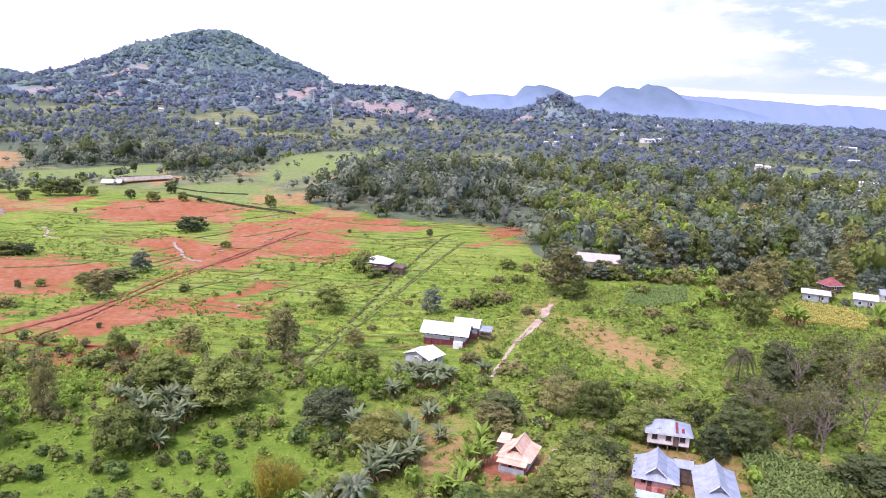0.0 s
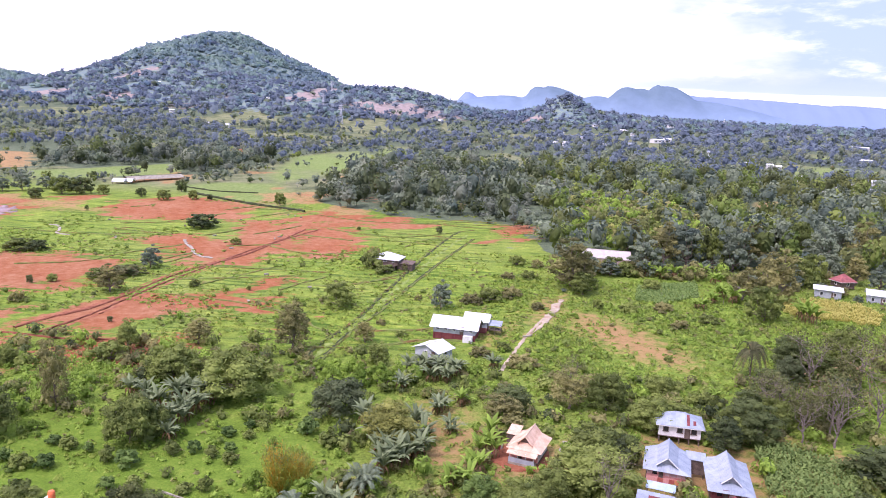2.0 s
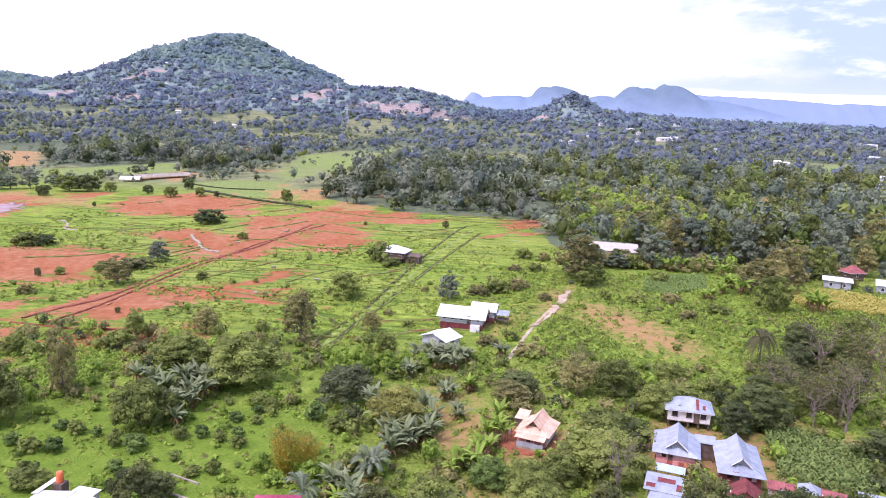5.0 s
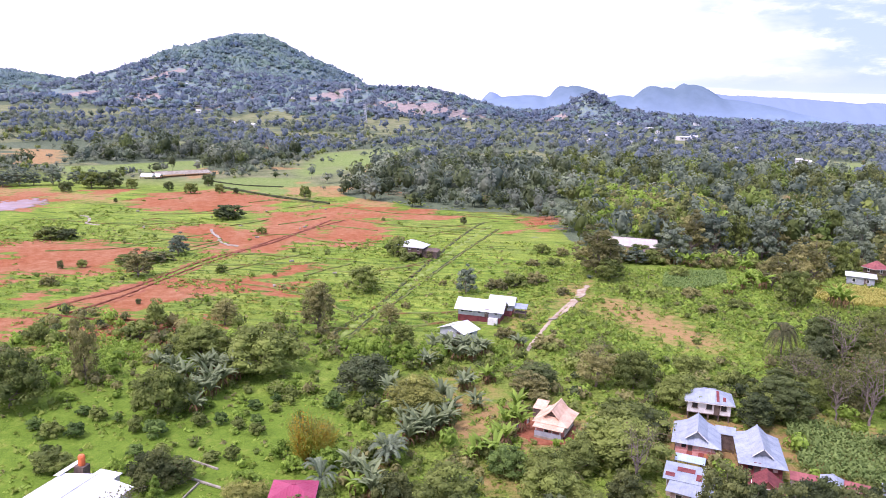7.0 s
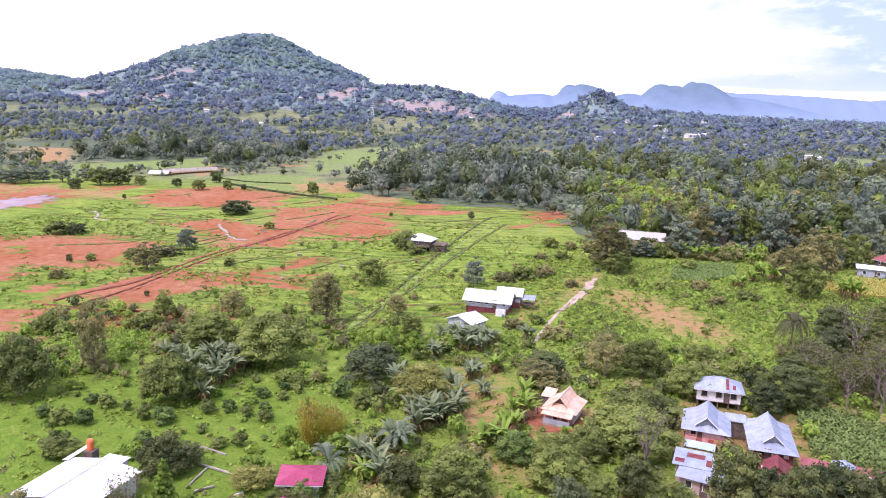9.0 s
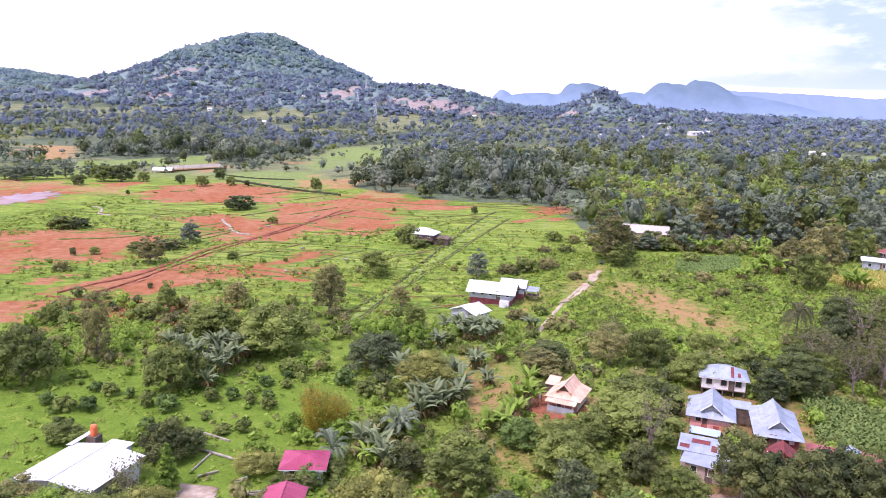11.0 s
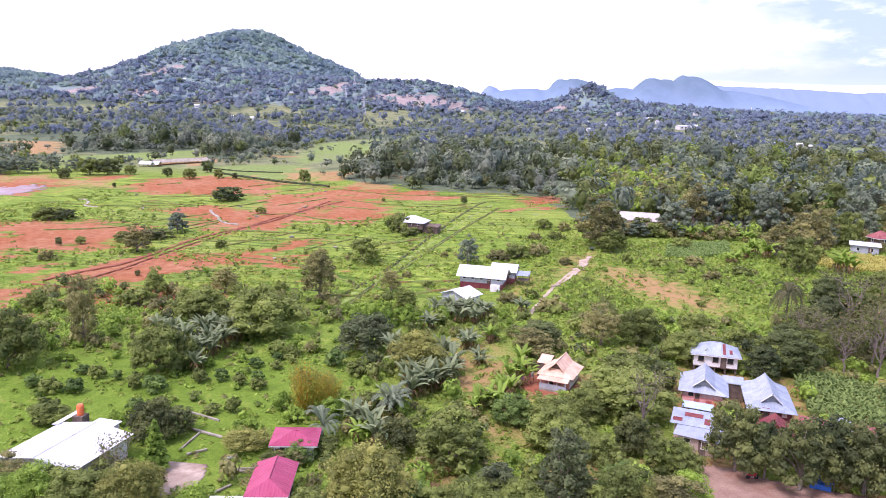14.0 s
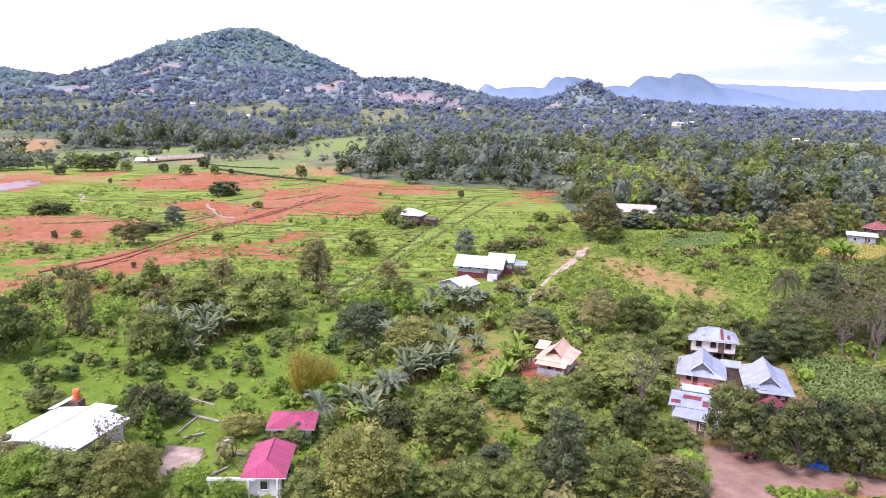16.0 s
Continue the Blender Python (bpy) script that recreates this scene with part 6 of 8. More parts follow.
def tree(name, label, category, leafmat, seed, height, width, clear, lobes, count, leaf, group, bark=None, flat=0.75, ragged=0.55, core=0.62):
    """A tree: tapered trunk with limbs, and a crown of leafy lobes."""
    r = np.random.default_rng(seed)
    top = new(name)
    tagged(top, label, category, group)
    ch = height * (1 - clear)
    ls, ph = [], r.random(2) * 6.28
    n_in = max(1, lobes // 7)
    for i in range(n_in):                       # inner mass
        rad = width * (0.17 + 0.05 * r.random())
        ls.append((r.normal() * width * 0.09, r.normal() * width * 0.09, height * clear + ch * (0.35 + 0.3 * i / n_in), rad, rad * flat))
    for i in range(lobes):                      # outer clumps, uneven round the crown
        cz = 1 - (1.45 if clear > 0.15 else 1.8) * (i + 0.5) / lobes
        ang = i * 2.4 + r.random() * 0.7
        ring = math.sqrt(max(0, 1 - (cz if cz > 0 or clear > 0.15 else cz * 0.72) ** 2)) * (1 + 0.13 * math.sin(2 * ang + ph[0]) + 0.10 * math.sin(3 * ang + ph[1]))
        k = 0.66 + 0.36 * r.random() ** 0.6
        rad = width * (0.075 + 0.085 * r.random()) * (1.9 if lobes < 13 else 1.0)
        z = height * clear + ch * 0.36 + cz * k * (ch * 0.64 - rad * flat if cz > 0 else ch * 0.36)
        ls.append((math.cos(ang) * ring * k * (width * 0.5 - rad * 0.7), math.sin(ang) * ring * k * (width * 0.5 - rad * 0.7), z, rad, rad * flat))
    tb = height * 0.022 + 0.05
    bms = [tube(limb_points((0, 0, -0.4), (r.normal() * 0.03 * height, r.normal() * 0.03 * height, height * (clear + 0.45 * (1 - clear))), r, 0.03, 5), [tb * 1.5, tb * 1.1, tb, tb * 0.9, tb * 0.7, tb * 0.4], 7)]
    for x, y, z, rad, _ in ls[n_in:: max(1, len(ls) // 9)]:
        bms.append(tube(limb_points((0, 0, height * (clear * 0.75 + 0.1)), (x, y, z), r, 0.08, 3), [tb * 0.55, tb * 0.4, tb * 0.25, tb * 0.12], 5))
    part("trunk", join_bm(bms), bark or BARK, top)
    v, f, tone = lobes_to_leaves(ls, count, leaf, r, ragged, core)
    link_tris("crown", v, f, leafmat, top, clump=tone)
    return top


def bare_tree(name, label, seed, height, width, group, sparse=0):
    """A nearly leafless tree: forking grey limbs and fine twigs."""
    r = np.random.default_rng(seed)
    top = tagged(new(name), label, "tree", group)
    bms, ends = [], []
    bms.append(tube(limb_points((0, 0, -0.3), (0, 0, height * 0.4), r, 0.04), [0.2, 0.17, 0.15, 0.13, 0.11], 6))
    for i in range(9):
        a, s = i * 2.4 + r.random(), 0.4 + 0.6 * r.random()
        q = (math.cos(a) * width * 0.36 * s, math.sin(a) * width * 0.36 * s, height * (0.6 + 0.3 * r.random()))
        bms.append(tube(limb_points((0, 0, height * (0.2 + 0.2 * r.random())), q, r, 0.1), [0.09, 0.075, 0.06, 0.045, 0.03], 5))
        for j in range(6):
            e = (q[0] + r.normal() * width * 0.11, q[1] + r.normal() * width * 0.11, q[2] + abs(r.normal()) * height * 0.1)
            bms.append(tube(limb_points(q, e, r, 0.1, 2), [0.03, 0.024, 0.015], 4))
            ends.append(e)
    part("trunk", join_bm(bms), BARK_PALE, top)
    if sparse:
        e = np.array(ends)[r.choice(len(ends), sparse)] + r.normal(size=(sparse, 3)) * width * 0.07
        v, f = cards(e, unit(r.normal(size=(sparse, 3)) + [0, 0, 0.6]), 0.24 * (0.6 + 0.8 * r.random(sparse)), r)
        link_tris("crown", v, f, LEAF_BROWN, top, "thin remaining foliage")
    return top


def strip(points, widths, droop=0.0, fold=0.25):
    """A long leaf along points: a folded ribbon (verts, triangles)."""
    pts = np.array(points, float)
    d = np.gradient(pts, axis=0)
    side = unit(np.cross(d, [0, 0, 1.0]))
    up = unit(np.cross(side, d))
    w = np.array(widths)[:, None]
    v = np.concatenate([pts - side * w * 0.5 - up * w * fold, pts, pts + side * w * 0.5 - up * w * fold])
    n, f = len(pts), []
    for i in range(n - 1):
        for a, b in ((0, n), (n, 2 * n)):
            f += [(a + i, a + i + 1, b + i + 1), (a + i, b + i + 1, b + i)]
    return v, np.array(f)


def banana(seed, height, label, group, leaves=8, leafmat=None):
    """A banana plant: sheath stem and long leaves that rise steeply and bend over, torn at the edge."""
    r = np.random.default_rng(seed)
    top = tagged(new("banana_plant"), label, "banana plant", group)
    part("stem", tube(limb_points((0, 0, -0.2), (0.1, 0.05, height * 0.42), r, 0.03, 3), [0.17, 0.15, 0.12, 0.07], 6), LEAF_OLIVE, top, "thick green leaf-sheath stem")
    for i in range(leaves):
        a = i * 2.4 + r.random() * 1.2
        steep = 0.40 + 0.60 * r.random()
        L = height * (0.60 + 0.18 * r.random())
        p, th, pts = np.array((0.0, 0.0, height * 0.36)), radians(70 + 18 * steep), []
        for k in range(8):
            pts.append(p.copy())
            th -= radians((6 + 14 * (1 - steep)) * (0.6 + 0.18 * k))
            p = p + L / 7 * np.array((math.cos(a) * math.cos(th), math.sin(a) * math.cos(th), math.sin(th)))
        w = np.array([0.05, 0.26, 0.46, 0.54, 0.53, 0.44, 0.28, 0.04]) * (0.85 + 0.3 * r.random(8))
        v, f = strip(pts, w, fold=0.3)
        link_tris("leaf", v, f, leafmat or LEAF_BANANA, top)
    for i in range(4):
        a, L = i * 1.7 + r.random(), height * (0.26 + 0.08 * r.random())
        pts = [(math.cos(a) * q, math.sin(a) * q, height * 0.38 + z * L) for q, z in ((0.1, 0.0), (0.45, 0.05), (0.7, -0.3), (0.72, -0.7), (0.62, -1.0))]
        v, f = strip(pts, np.array([0.06, 0.3, 0.34, 0.26, 0.05]), fold=0.35)
        link_tris("dry_leaf", v, f, LEAF_WITHERED, top, "withered brown hanging leaf")
    return top


def palm(name, seed, height, spread_, label, fronds=12, hang=0.9, leafmat=None, stem=0.62):
    """A palm: ringed trunk and pinnate fronds with rows of leaflets."""
    r = np.random.default_rng(seed)
    top = tagged(new(name), label, "palm")
    h = height * stem
    part("trunk", tube(limb_points((0, 0, -0.3), (0.2, 0.1, h), r, 0.03, 6), [0.24, 0.2, 0.18, 0.2, 0.17, 0.19, 0.14], 8), BARK, top)
    for i in range(fronds):
        a, lift = i * 2.4 + r.random() * 0.3, 0.85 + 1.5 * ((i * 0.37) % 1)
        pts = [np.array((math.cos(a) * spread_ * u, math.sin(a) * spread_ * u, h + spread_ * (1.1 * lift * u - hang * (0.7 + 0.4 * lift) * u * u))) for u in np.linspace(0, 1, 8)]
        vs, fs, base = [], [], 0
        v, f = strip(pts, [0.16, 0.14, 0.13, 0.12, 0.10, 0.08, 0.06, 0.02])
        vs.append(v), fs.append(f)
        base = len(v)
        for k in range(1, 8):
            for q in (0.0, 0.17, 0.33, 0.5, 0.67, 0.83):
                p = pts[k] * (1 - q) + pts[k - 1] * q
                d = unit(pts[k] - pts[k - 1])
                s = np.array((-math.sin(a), math.cos(a), 0))
                ln = spread_ * 0.21 * math.sin(math.pi * (0.12 + 0.8 * k / 8))
                for sg in (-1, 1):
                    e = p + s * sg * ln + d * ln * 0.55 + np.array((0, 0, -0.35 * ln))
                    vs.append(np.array([p - d * 0.05, p + d * 0.06, e]))
                    fs.append(np.array([[base, base + 1, base + 2]]))
                    base += 3
        link_tris("frond", np.concatenate(vs), np.concatenate(fs), leafmat or LEAF_PALM, top)
    return top


def bamboo(name, seed, height, width, label):
    r = np.random.default_rng(seed)
    top = tagged(new(name), label, "bamboo")
    P = []
    for i in range(54):
        a, s = r.random() * 6.28, r.random() ** 0.6
        e = np.array((math.cos(a) * width * 0.5 * s, math.sin(a) * width * 0.5 * s, height * (0.65 + 0.35 * r.random()) * (1 - 0.3 * s)))
        b = np.array((math.cos(a) * 0.6 * s, math.sin(a) * 0.6 * s, -0.2))
        pts = [b + (e - b) * np.array((u ** 1.25, u ** 1.25, u ** 0.8)) for u in np.linspace(0, 1, 5)]
        part("stem", tube([tuple(p) for p in pts], [0.05, 0.045, 0.04, 0.03, 0.012], 4), BAMBOO_STEM, top)
        for u in np.linspace(0.2, 1, 12):
            P.append(b + (e - b) * np.array((u ** 1.25, u ** 1.25, u ** 0.8)))
    P = np.repeat(np.array(P), 6, 0) + r.normal(size=(len(P) * 6, 3)) * [0.42, 0.42, 0.45]
    v, f = cards(P, unit(r.normal(size=P.shape) + [0, 0, 0.5]), 0.06 + 0.07 * r.random(len(P)), r, 3.6)
    high = np.repeat(P[:, 2] + r.normal(size=len(P)) * height * 0.16 > height * 0.62, 2)
    f2 = f.reshape(2, -1, 3).transpose(1, 0, 2).reshape(-1, 3)
    inner = np.repeat((np.hypot(P[:, 0] + width * 0.1, P[:, 1]) < width * 0.24) & (r.random(len(P)) < 0.35), 2)
    link_tris("crown", v, f2, [LEAF_BAMBOO, LEAF_LIGHT, BAMBOO_STEM], top, face_mat=np.where(inner, 2, high.astype(int)))
    return top


def plant_all(templates, rows, seed, sink=0.0):
    """Stand copies of the templates (object, its width, its height) at the rows of the plan."""
    r = random.Random(seed)
    for i, (x, y, w, h) in enumerate(rows):
        ob, tw, th = templates[i % len(templates)]
        m = pose(x, y, land_z(x, y) - sink, 0, 0, r.uniform(0, 360)) @ Matrix.Diagonal((w / tw, w / tw, h / th, 1))
        copy_thing(ob, m)


def suckers(rows, seed):
    """Banana stools: a smaller stem or two beside each."""
    r = random.Random(seed)
    out = list(rows)
    for x, y, w, h in rows:
        for _ in range(2):
            s = r.uniform(0.55, 0.95)
            out.append((x + r.uniform(-1.6, 1.6), y + r.uniform(-1.6, 1.6), w * s, h * s))
    return out


def drop_template(ob):
    for o in (*ob.children_recursive, ob):
        bpy.data.objects.remove(o)


# ---- trees that stand singly ----
mango_t = [(tree("mango_tree", lab, "tree", mat_, 100 + i, 9, 11, 0.08, 46, 5400, 0.31, "orchard trees"), 11, 9)
           for i, (lab, mat_) in enumerate([("dense dark green mango tree with a domed crown", LEAF_MID), ("broad mango tree with deep green foliage", LEAF_MID), ("rounded green fruit tree with full crown", LEAF_MID)])]
lite_t = [(tree("mango_tree", "rounded green tree at the edge of the fields", "tree", LEAF_MID, 105, 9, 10, 0.04, 26, 2000, 0.44, "field edge trees"), 10, 9),
          (tree("mango_tree", "dark green tree at the edge of the woods", "tree", LEAF_WOOD, 106, 11, 9, 0.06, 26, 2000, 0.44, "field edge trees"), 9, 11),
          (tree("open_crowned_tree", "tall olive tree with bare lower trunk by the fields", "tree", LEAF_OLIVE, 107, 12, 8, 0.07, 30, 2200, 0.38, "field edge trees", BARK_PALE, 0.85, 0.9, 0.55), 8, 12)]
plant_all(mango_t, [q for q in MANGO if q[1] < 180], 1)
plant_all(lite_t[:1], [q for q in MANGO if q[1] >= 180], 41)
dark_t = [(tree("shade_tree", "dark purplish green shade tree with dense crown", "tree", LEAF_PURPLE, 120, 8, 10, 0.08, 44, 4800, 0.295, "shade trees"), 10, 8),
          (tree("shade_tree", "tall dark green shade tree with layered crown", "tree", LEAF_DARK, 121, 10, 9, 0.10, 42, 4500, 0.295, "shade trees"), 9, 10)]
plant_all(dark_t[:1], TREE_DARK[:1], 2)
plant_all([dark_t[1]], TREE_DARK[1:2], 22)
open_t = [(tree("open_crowned_tree", "slender tree with pale trunk and airy olive crown", "tree", LEAF_OLIVE, 130, 12, 9, 0.07, 42, 4600, 0.27, "open trees", BARK_PALE, 0.8, 0.9, 0.55), 9, 12),
          (tree("open_crowned_tree", "upright tree with loose light green foliage", "tree", LEAF_MID, 131, 12, 9, 0.06, 42, 4600, 0.27, "open trees", BARK, 0.9, 0.9, 0.6), 9, 12),
          (tree("open_crowned_tree", "feathery olive green tree with thin crown", "tree", LEAF_OLIVE, 132, 12, 10, 0.10, 42, 4600, 0.27, "open trees", BARK, 0.6, 1.0, 0.5), 10, 12)]
plant_all([open_t[1], dark_t[1], open_t[2], dark_t[1]], TREE_DARK[2:], 23)
big_t = [(tree("garden_tree", "large feathery light green tree over the village gardens", "tree", LEAF_LIGHT, 135, 14, 14, 0.12, 64, 8800, 0.295, "garden trees", BARK, 0.75, 1.0, 0.5), 14, 14),
         (tree("garden_tree", "large loose-crowned green garden tree", "tree", LEAF_MID, 136, 14, 14, 0.12, 60, 8800, 0.295, "garden trees", BARK, 0.8, 0.9, 0.55), 14, 14),
         (tree("garden_tree", "large bright green garden tree", "tree", LEAF_BRIGHT, 137, 14, 14, 0.1, 60, 8800, 0.285, "garden trees", BARK, 0.8, 1.0, 0.5), 14, 14)]
plant_all(open_t, [q for q in TREE_OPEN if q[2] < 9.5 and q[1] < 180], 3)
plant_all([lite_t[2], lite_t[1]], [q for q in TREE_OPEN if q[1] >= 180], 42)
plant_all(big_t, [q for q in TREE_OPEN if q[2] >= 9.5 and q[1] < 180], 33)
plant_all([big_t[2], open_t[1], big_t[0], open_t[2], mango_t[2]], TREE_FRONT, 4)
plant_all([big_t[0], big_t[2]], FRONT_LIGHT, 43)
blue_t = [(tree("garden_tree", "rounded bluish green garden tree", "tree", LEAF_BLUE, 139, 9, 10, 0.06, 48, 5600, 0.285, "garden trees"), 10, 9)]
brown_t = [(tree("scrub_tree", "half-dry brownish olive tree with twiggy crown", "tree", LEAF_BROWN, 155, 9, 9, 0.05, 44, 3600, 0.24, "dry trees", BARK_PALE, 0.9, 1.2, 0.3), 9, 9),
           (tree("scrub_tree", "dark brownish green bushy tree in the garden", "tree", LEAF_LANE, 156, 7, 8, 0.03, 40, 4200, 0.27, "dry trees", BARK, 0.8, 0.9, 0.6), 8, 7)]
column_t = [(tree("column_tree", "tall dark narrow tree with purplish green foliage", "tree", LEAF_PURPLE, 138, 12, 6, 0.04, 50, 4900, 0.28, "garden trees", BARK, 1.0, 0.8, 0.6), 6, 12)]
plant_all(column_t, FRONT_DARK, 45)
plant_all([brown_t[1], dark_t[1]], GARDEN_BUSH, 47)
plant_all([brown_t[1], open_t[1], mango_t[1], blue_t[0], big_t[2]], GAP_FILL, 48)
plant_all([dark_t[1]], MAIZE_EDGE, 49)
plant_all([dark_t[1], mango_t[1], brown_t[0], mango_t[2], dark_t[0]], DRY_TREES, 50)
plant_all([mango_t[0], brown_t[1], mango_t[2], brown_t[0]], ROOF_BUSHES, 51)
plant_all([open_t[1], big_t[1], blue_t[0]], FRONT_GREEN, 44)
field_t = [(tree("field_tree", "small dark round tree standing in the fields", "tree", LEAF_DARK, 140, 5, 6, 0.03, 22, 1300, 0.38, "field trees"), 6, 5),
           (tree("field_tree", "small green tree standing in the fields", "tree", LEAF_MID, 141, 5, 6, 0.03, 22, 1300, 0.38, "field trees"), 6, 5)]
plant_all(field_t, TREE_FIELD, 5)
plant_all([lite_t[1]], TREE_ROW, 46)
plant_all([lite_t[1], lite_t[0], lite_t[2]], HAMLET_TREES, 52)
shrub_t = [(tree("shrub", "low rounded green shrub in the grass", "shrub", LEAF_MID, 150, 2.4, 4, 0.0, 14, 900, 0.29, "shrubs"), 4, 2.4),
           (tree("shrub", "low spreading olive shrub in the grass", "shrub", LEAF_OLIVE, 151, 2.4, 4, 0.0, 14, 900, 0.29, "shrubs"), 4, 2.4)]
plant_all(shrub_t, SHRUB_FIELD + SHRUB_B, 6)
orchard_t = [(tree("orchard_bush", "young bluish green orchard tree in mown grass", "orchard tree", LEAF_BLUE, 160, 2.6, 2.8, 0.06, 8, 420, 0.34, "young orchard trees"), 2.8, 2.6),
             (tree("orchard_bush", "young green orchard tree in mown grass", "orchard tree", LEAF_MID, 161, 2.6, 2.8, 0.06, 8, 420, 0.34, "young orchard trees"), 2.8, 2.6)]
plant_all(orchard_t, BUSH_ROW, 7)
pale_t = [(tree("pale_bush", "bright yellow-green bush among the trees", "shrub", LEAF_BRIGHT, 170, 2.6, 4, 0.0, 14, 1100, 0.26, "bright bushes"), 4, 2.6)]
plant_all(pale_t, BUSH_PALE, 8)
street_t = [(tree("street_tree", "leafy green tree with clear trunk along the village lane", "tree", LEAF_LANE, 145, 9, 9, 0.12, 42, 4600, 0.28, "lane trees", BARK_PALE), 9, 9),
            (tree("street_tree", "dense dark green tree along the village lane", "tree", LEAF_DARK, 146, 9, 9, 0.14, 42, 4600, 0.28, "lane trees", BARK_PALE), 9, 9)]
plant_all(street_t, STREET, 12)
def conifer(name, seed, height, width, label):
    """A narrow cone-shaped garden conifer."""
    r = np.random.default_rng(seed)
    top = tagged(new(name), label, "conifer")
    part("trunk", tube([(0, 0, -0.3), (0, 0, height * 0.9)], [0.14, 0.03], 6), BARK, top)
    ls = []
    for i in range(26):
        u = i / 26
        a, w = i * 2.4, width * 0.5 * (1 - u) ** 0.9
        ls.append((math.cos(a) * w * 0.6, math.sin(a) * w * 0.6, height * (0.08 + 0.88 * u), 0.12 + w * 0.45, 0.3))
    v, f, tone = lobes_to_leaves(ls, 2200, 0.22, r, 0.7, 0.7)
    link_tris("crown", v, f, LEAF_BRIGHT, top, clump=tone)
    return top


conifer_t = [(conifer("conifer", 175, 5, 2.6, "small bright green cone-shaped conifer in the garden"), 2.6, 5)]
plant_all(conifer_t, CONIFER, 34)
bare_t = [(bare_tree("bare_tree", "half-bare tree with grey twigs and thin olive leaves", 180, 9, 8, "bare trees", 520), 8, 9),
          (bare_tree("bare_tree", "leafless brownish grey tree", 181, 9, 8, "bare trees", 300), 8, 9)]
plant_all(bare_t, TREE_BARE, 9)
banana_t = [(banana(190 + i, 4.2, "banana plant with broad drooping pale green leaves", "banana plants", 10 + i), 3.0, 3.5) for i in range(3)]
bright_banana_t = [(banana(195 + i, 4.2, "banana plant with upright bright yellow-green leaves", "banana plants", 9 + i, LEAF_BRIGHT), 3.0, 3.5) for i in range(2)]
plant_all(bright_banana_t, suckers(BANANA_E, 1), 27)
plant_all(bright_banana_t, suckers(BANANA_D, 3), 29)
for k, rows in enumerate((BANANA_A, BANANA_B, BANANA_C)):
    plant_all(banana_t, suckers(rows, k), 20 + k)
plant_all([lite_t[1], lite_t[2], lite_t[1], lite_t[0]], TREE_EDGE, 35)
palm_t = [(palm("palm_tree", 200, 6, 3.4, "grey-green palm with arching feathered fronds", 16, 1.05, None, 0.28), 6.2, 4.6)]
plant_all(palm_t, PALM[:2] + PALM[3:], 30)
weeping_t = [(palm("palm_tree", 202, 6, 3.2, "dark sugar palm with many hanging brownish fronds", 30, 1.7, LEAF_WEEPING), 6.2, 6.0)]
plant_all(weeping_t, [PALM[2]], 32)
bamboo_t = [(bamboo("bamboo_clump", 210, 7.0, 5.2, "yellowish orange bamboo clump"), 5.2, 6.5)]
plant_all(bamboo_t, BAMBOO, 31)
for t_ in (*mango_t, *lite_t, *dark_t, *open_t, *big_t, *column_t, *brown_t, *blue_t, *bright_banana_t, *field_t, *shrub_t, *orchard_t, *pale_t, *street_t, *conifer_t, *bare_t, *banana_t, *palm_t, *weeping_t, *bamboo_t):
    drop_template(t_[0])

# ---- woods beyond the fields: countless trees ----
def wood_tree(seed, count, leaf, tall=0.9, sub=ICO1, mass=0.78, loose=0.6):
    """One unit-sized crown (width 1): a lumpy leafy mass on a short trunk, low in detail."""
    r = np.random.default_rng(seed)
    lump = unit(r.normal(size=(8, 3)) + [0, 0, 0.4])

    def surface_at(d):
        out = 0.66 + 0.46 * np.max(np.clip((d @ lump.T - 0.66) / 0.30, 0, 1), axis=1)[:, None]
        return d * out * [0.46, 0.46, 0.42 * tall] + [0, 0, 0.52 * tall]
    d = unit(r.normal(size=(count, 3)))
    d[:, 2] = np.where(r.random(count) < 0.7, np.abs(d[:, 2]), d[:, 2])
    pos = surface_at(d) + r.normal(size=(count, 3)) * 0.025
    v, f = cards(pos, unit(d + [0, 0, 0.25] + r.normal(size=(count, 3)) * loose), leaf * (0.6 + 0.8 * r.random(count)), r)
    body = (surface_at(sub[0]) - [0, 0, 0.52 * tall]) * (mass + 0.12 * r.normal(size=(len(sub[0]), 1)).clip(-1.2, 1.0)) + [0, 0, 0.52 * tall]
    trunk = np.array([(-0.025, 0, 0), (0.025, 0, 0), (0, 0.03, 0), (0, 0, 0.5 * tall)])
    tones = np.clip(r.normal(size=len(lump)) * 0.22, -0.4, 0.4)     # each lump of the crown has a tone of its own
    tone = np.concatenate([np.repeat(tones[np.argmax(d @ lump.T, axis=1)], 4), tones[np.argmax(sub[0] @ lump.T, axis=1)], np.zeros(4)])
    return np.concatenate([v, body, trunk]), np.concatenate([f, sub[1] + len(v), np.array([(0, 1, 3), (1, 2, 3), (2, 0, 3)]) + len(v) + len(body)]), tone


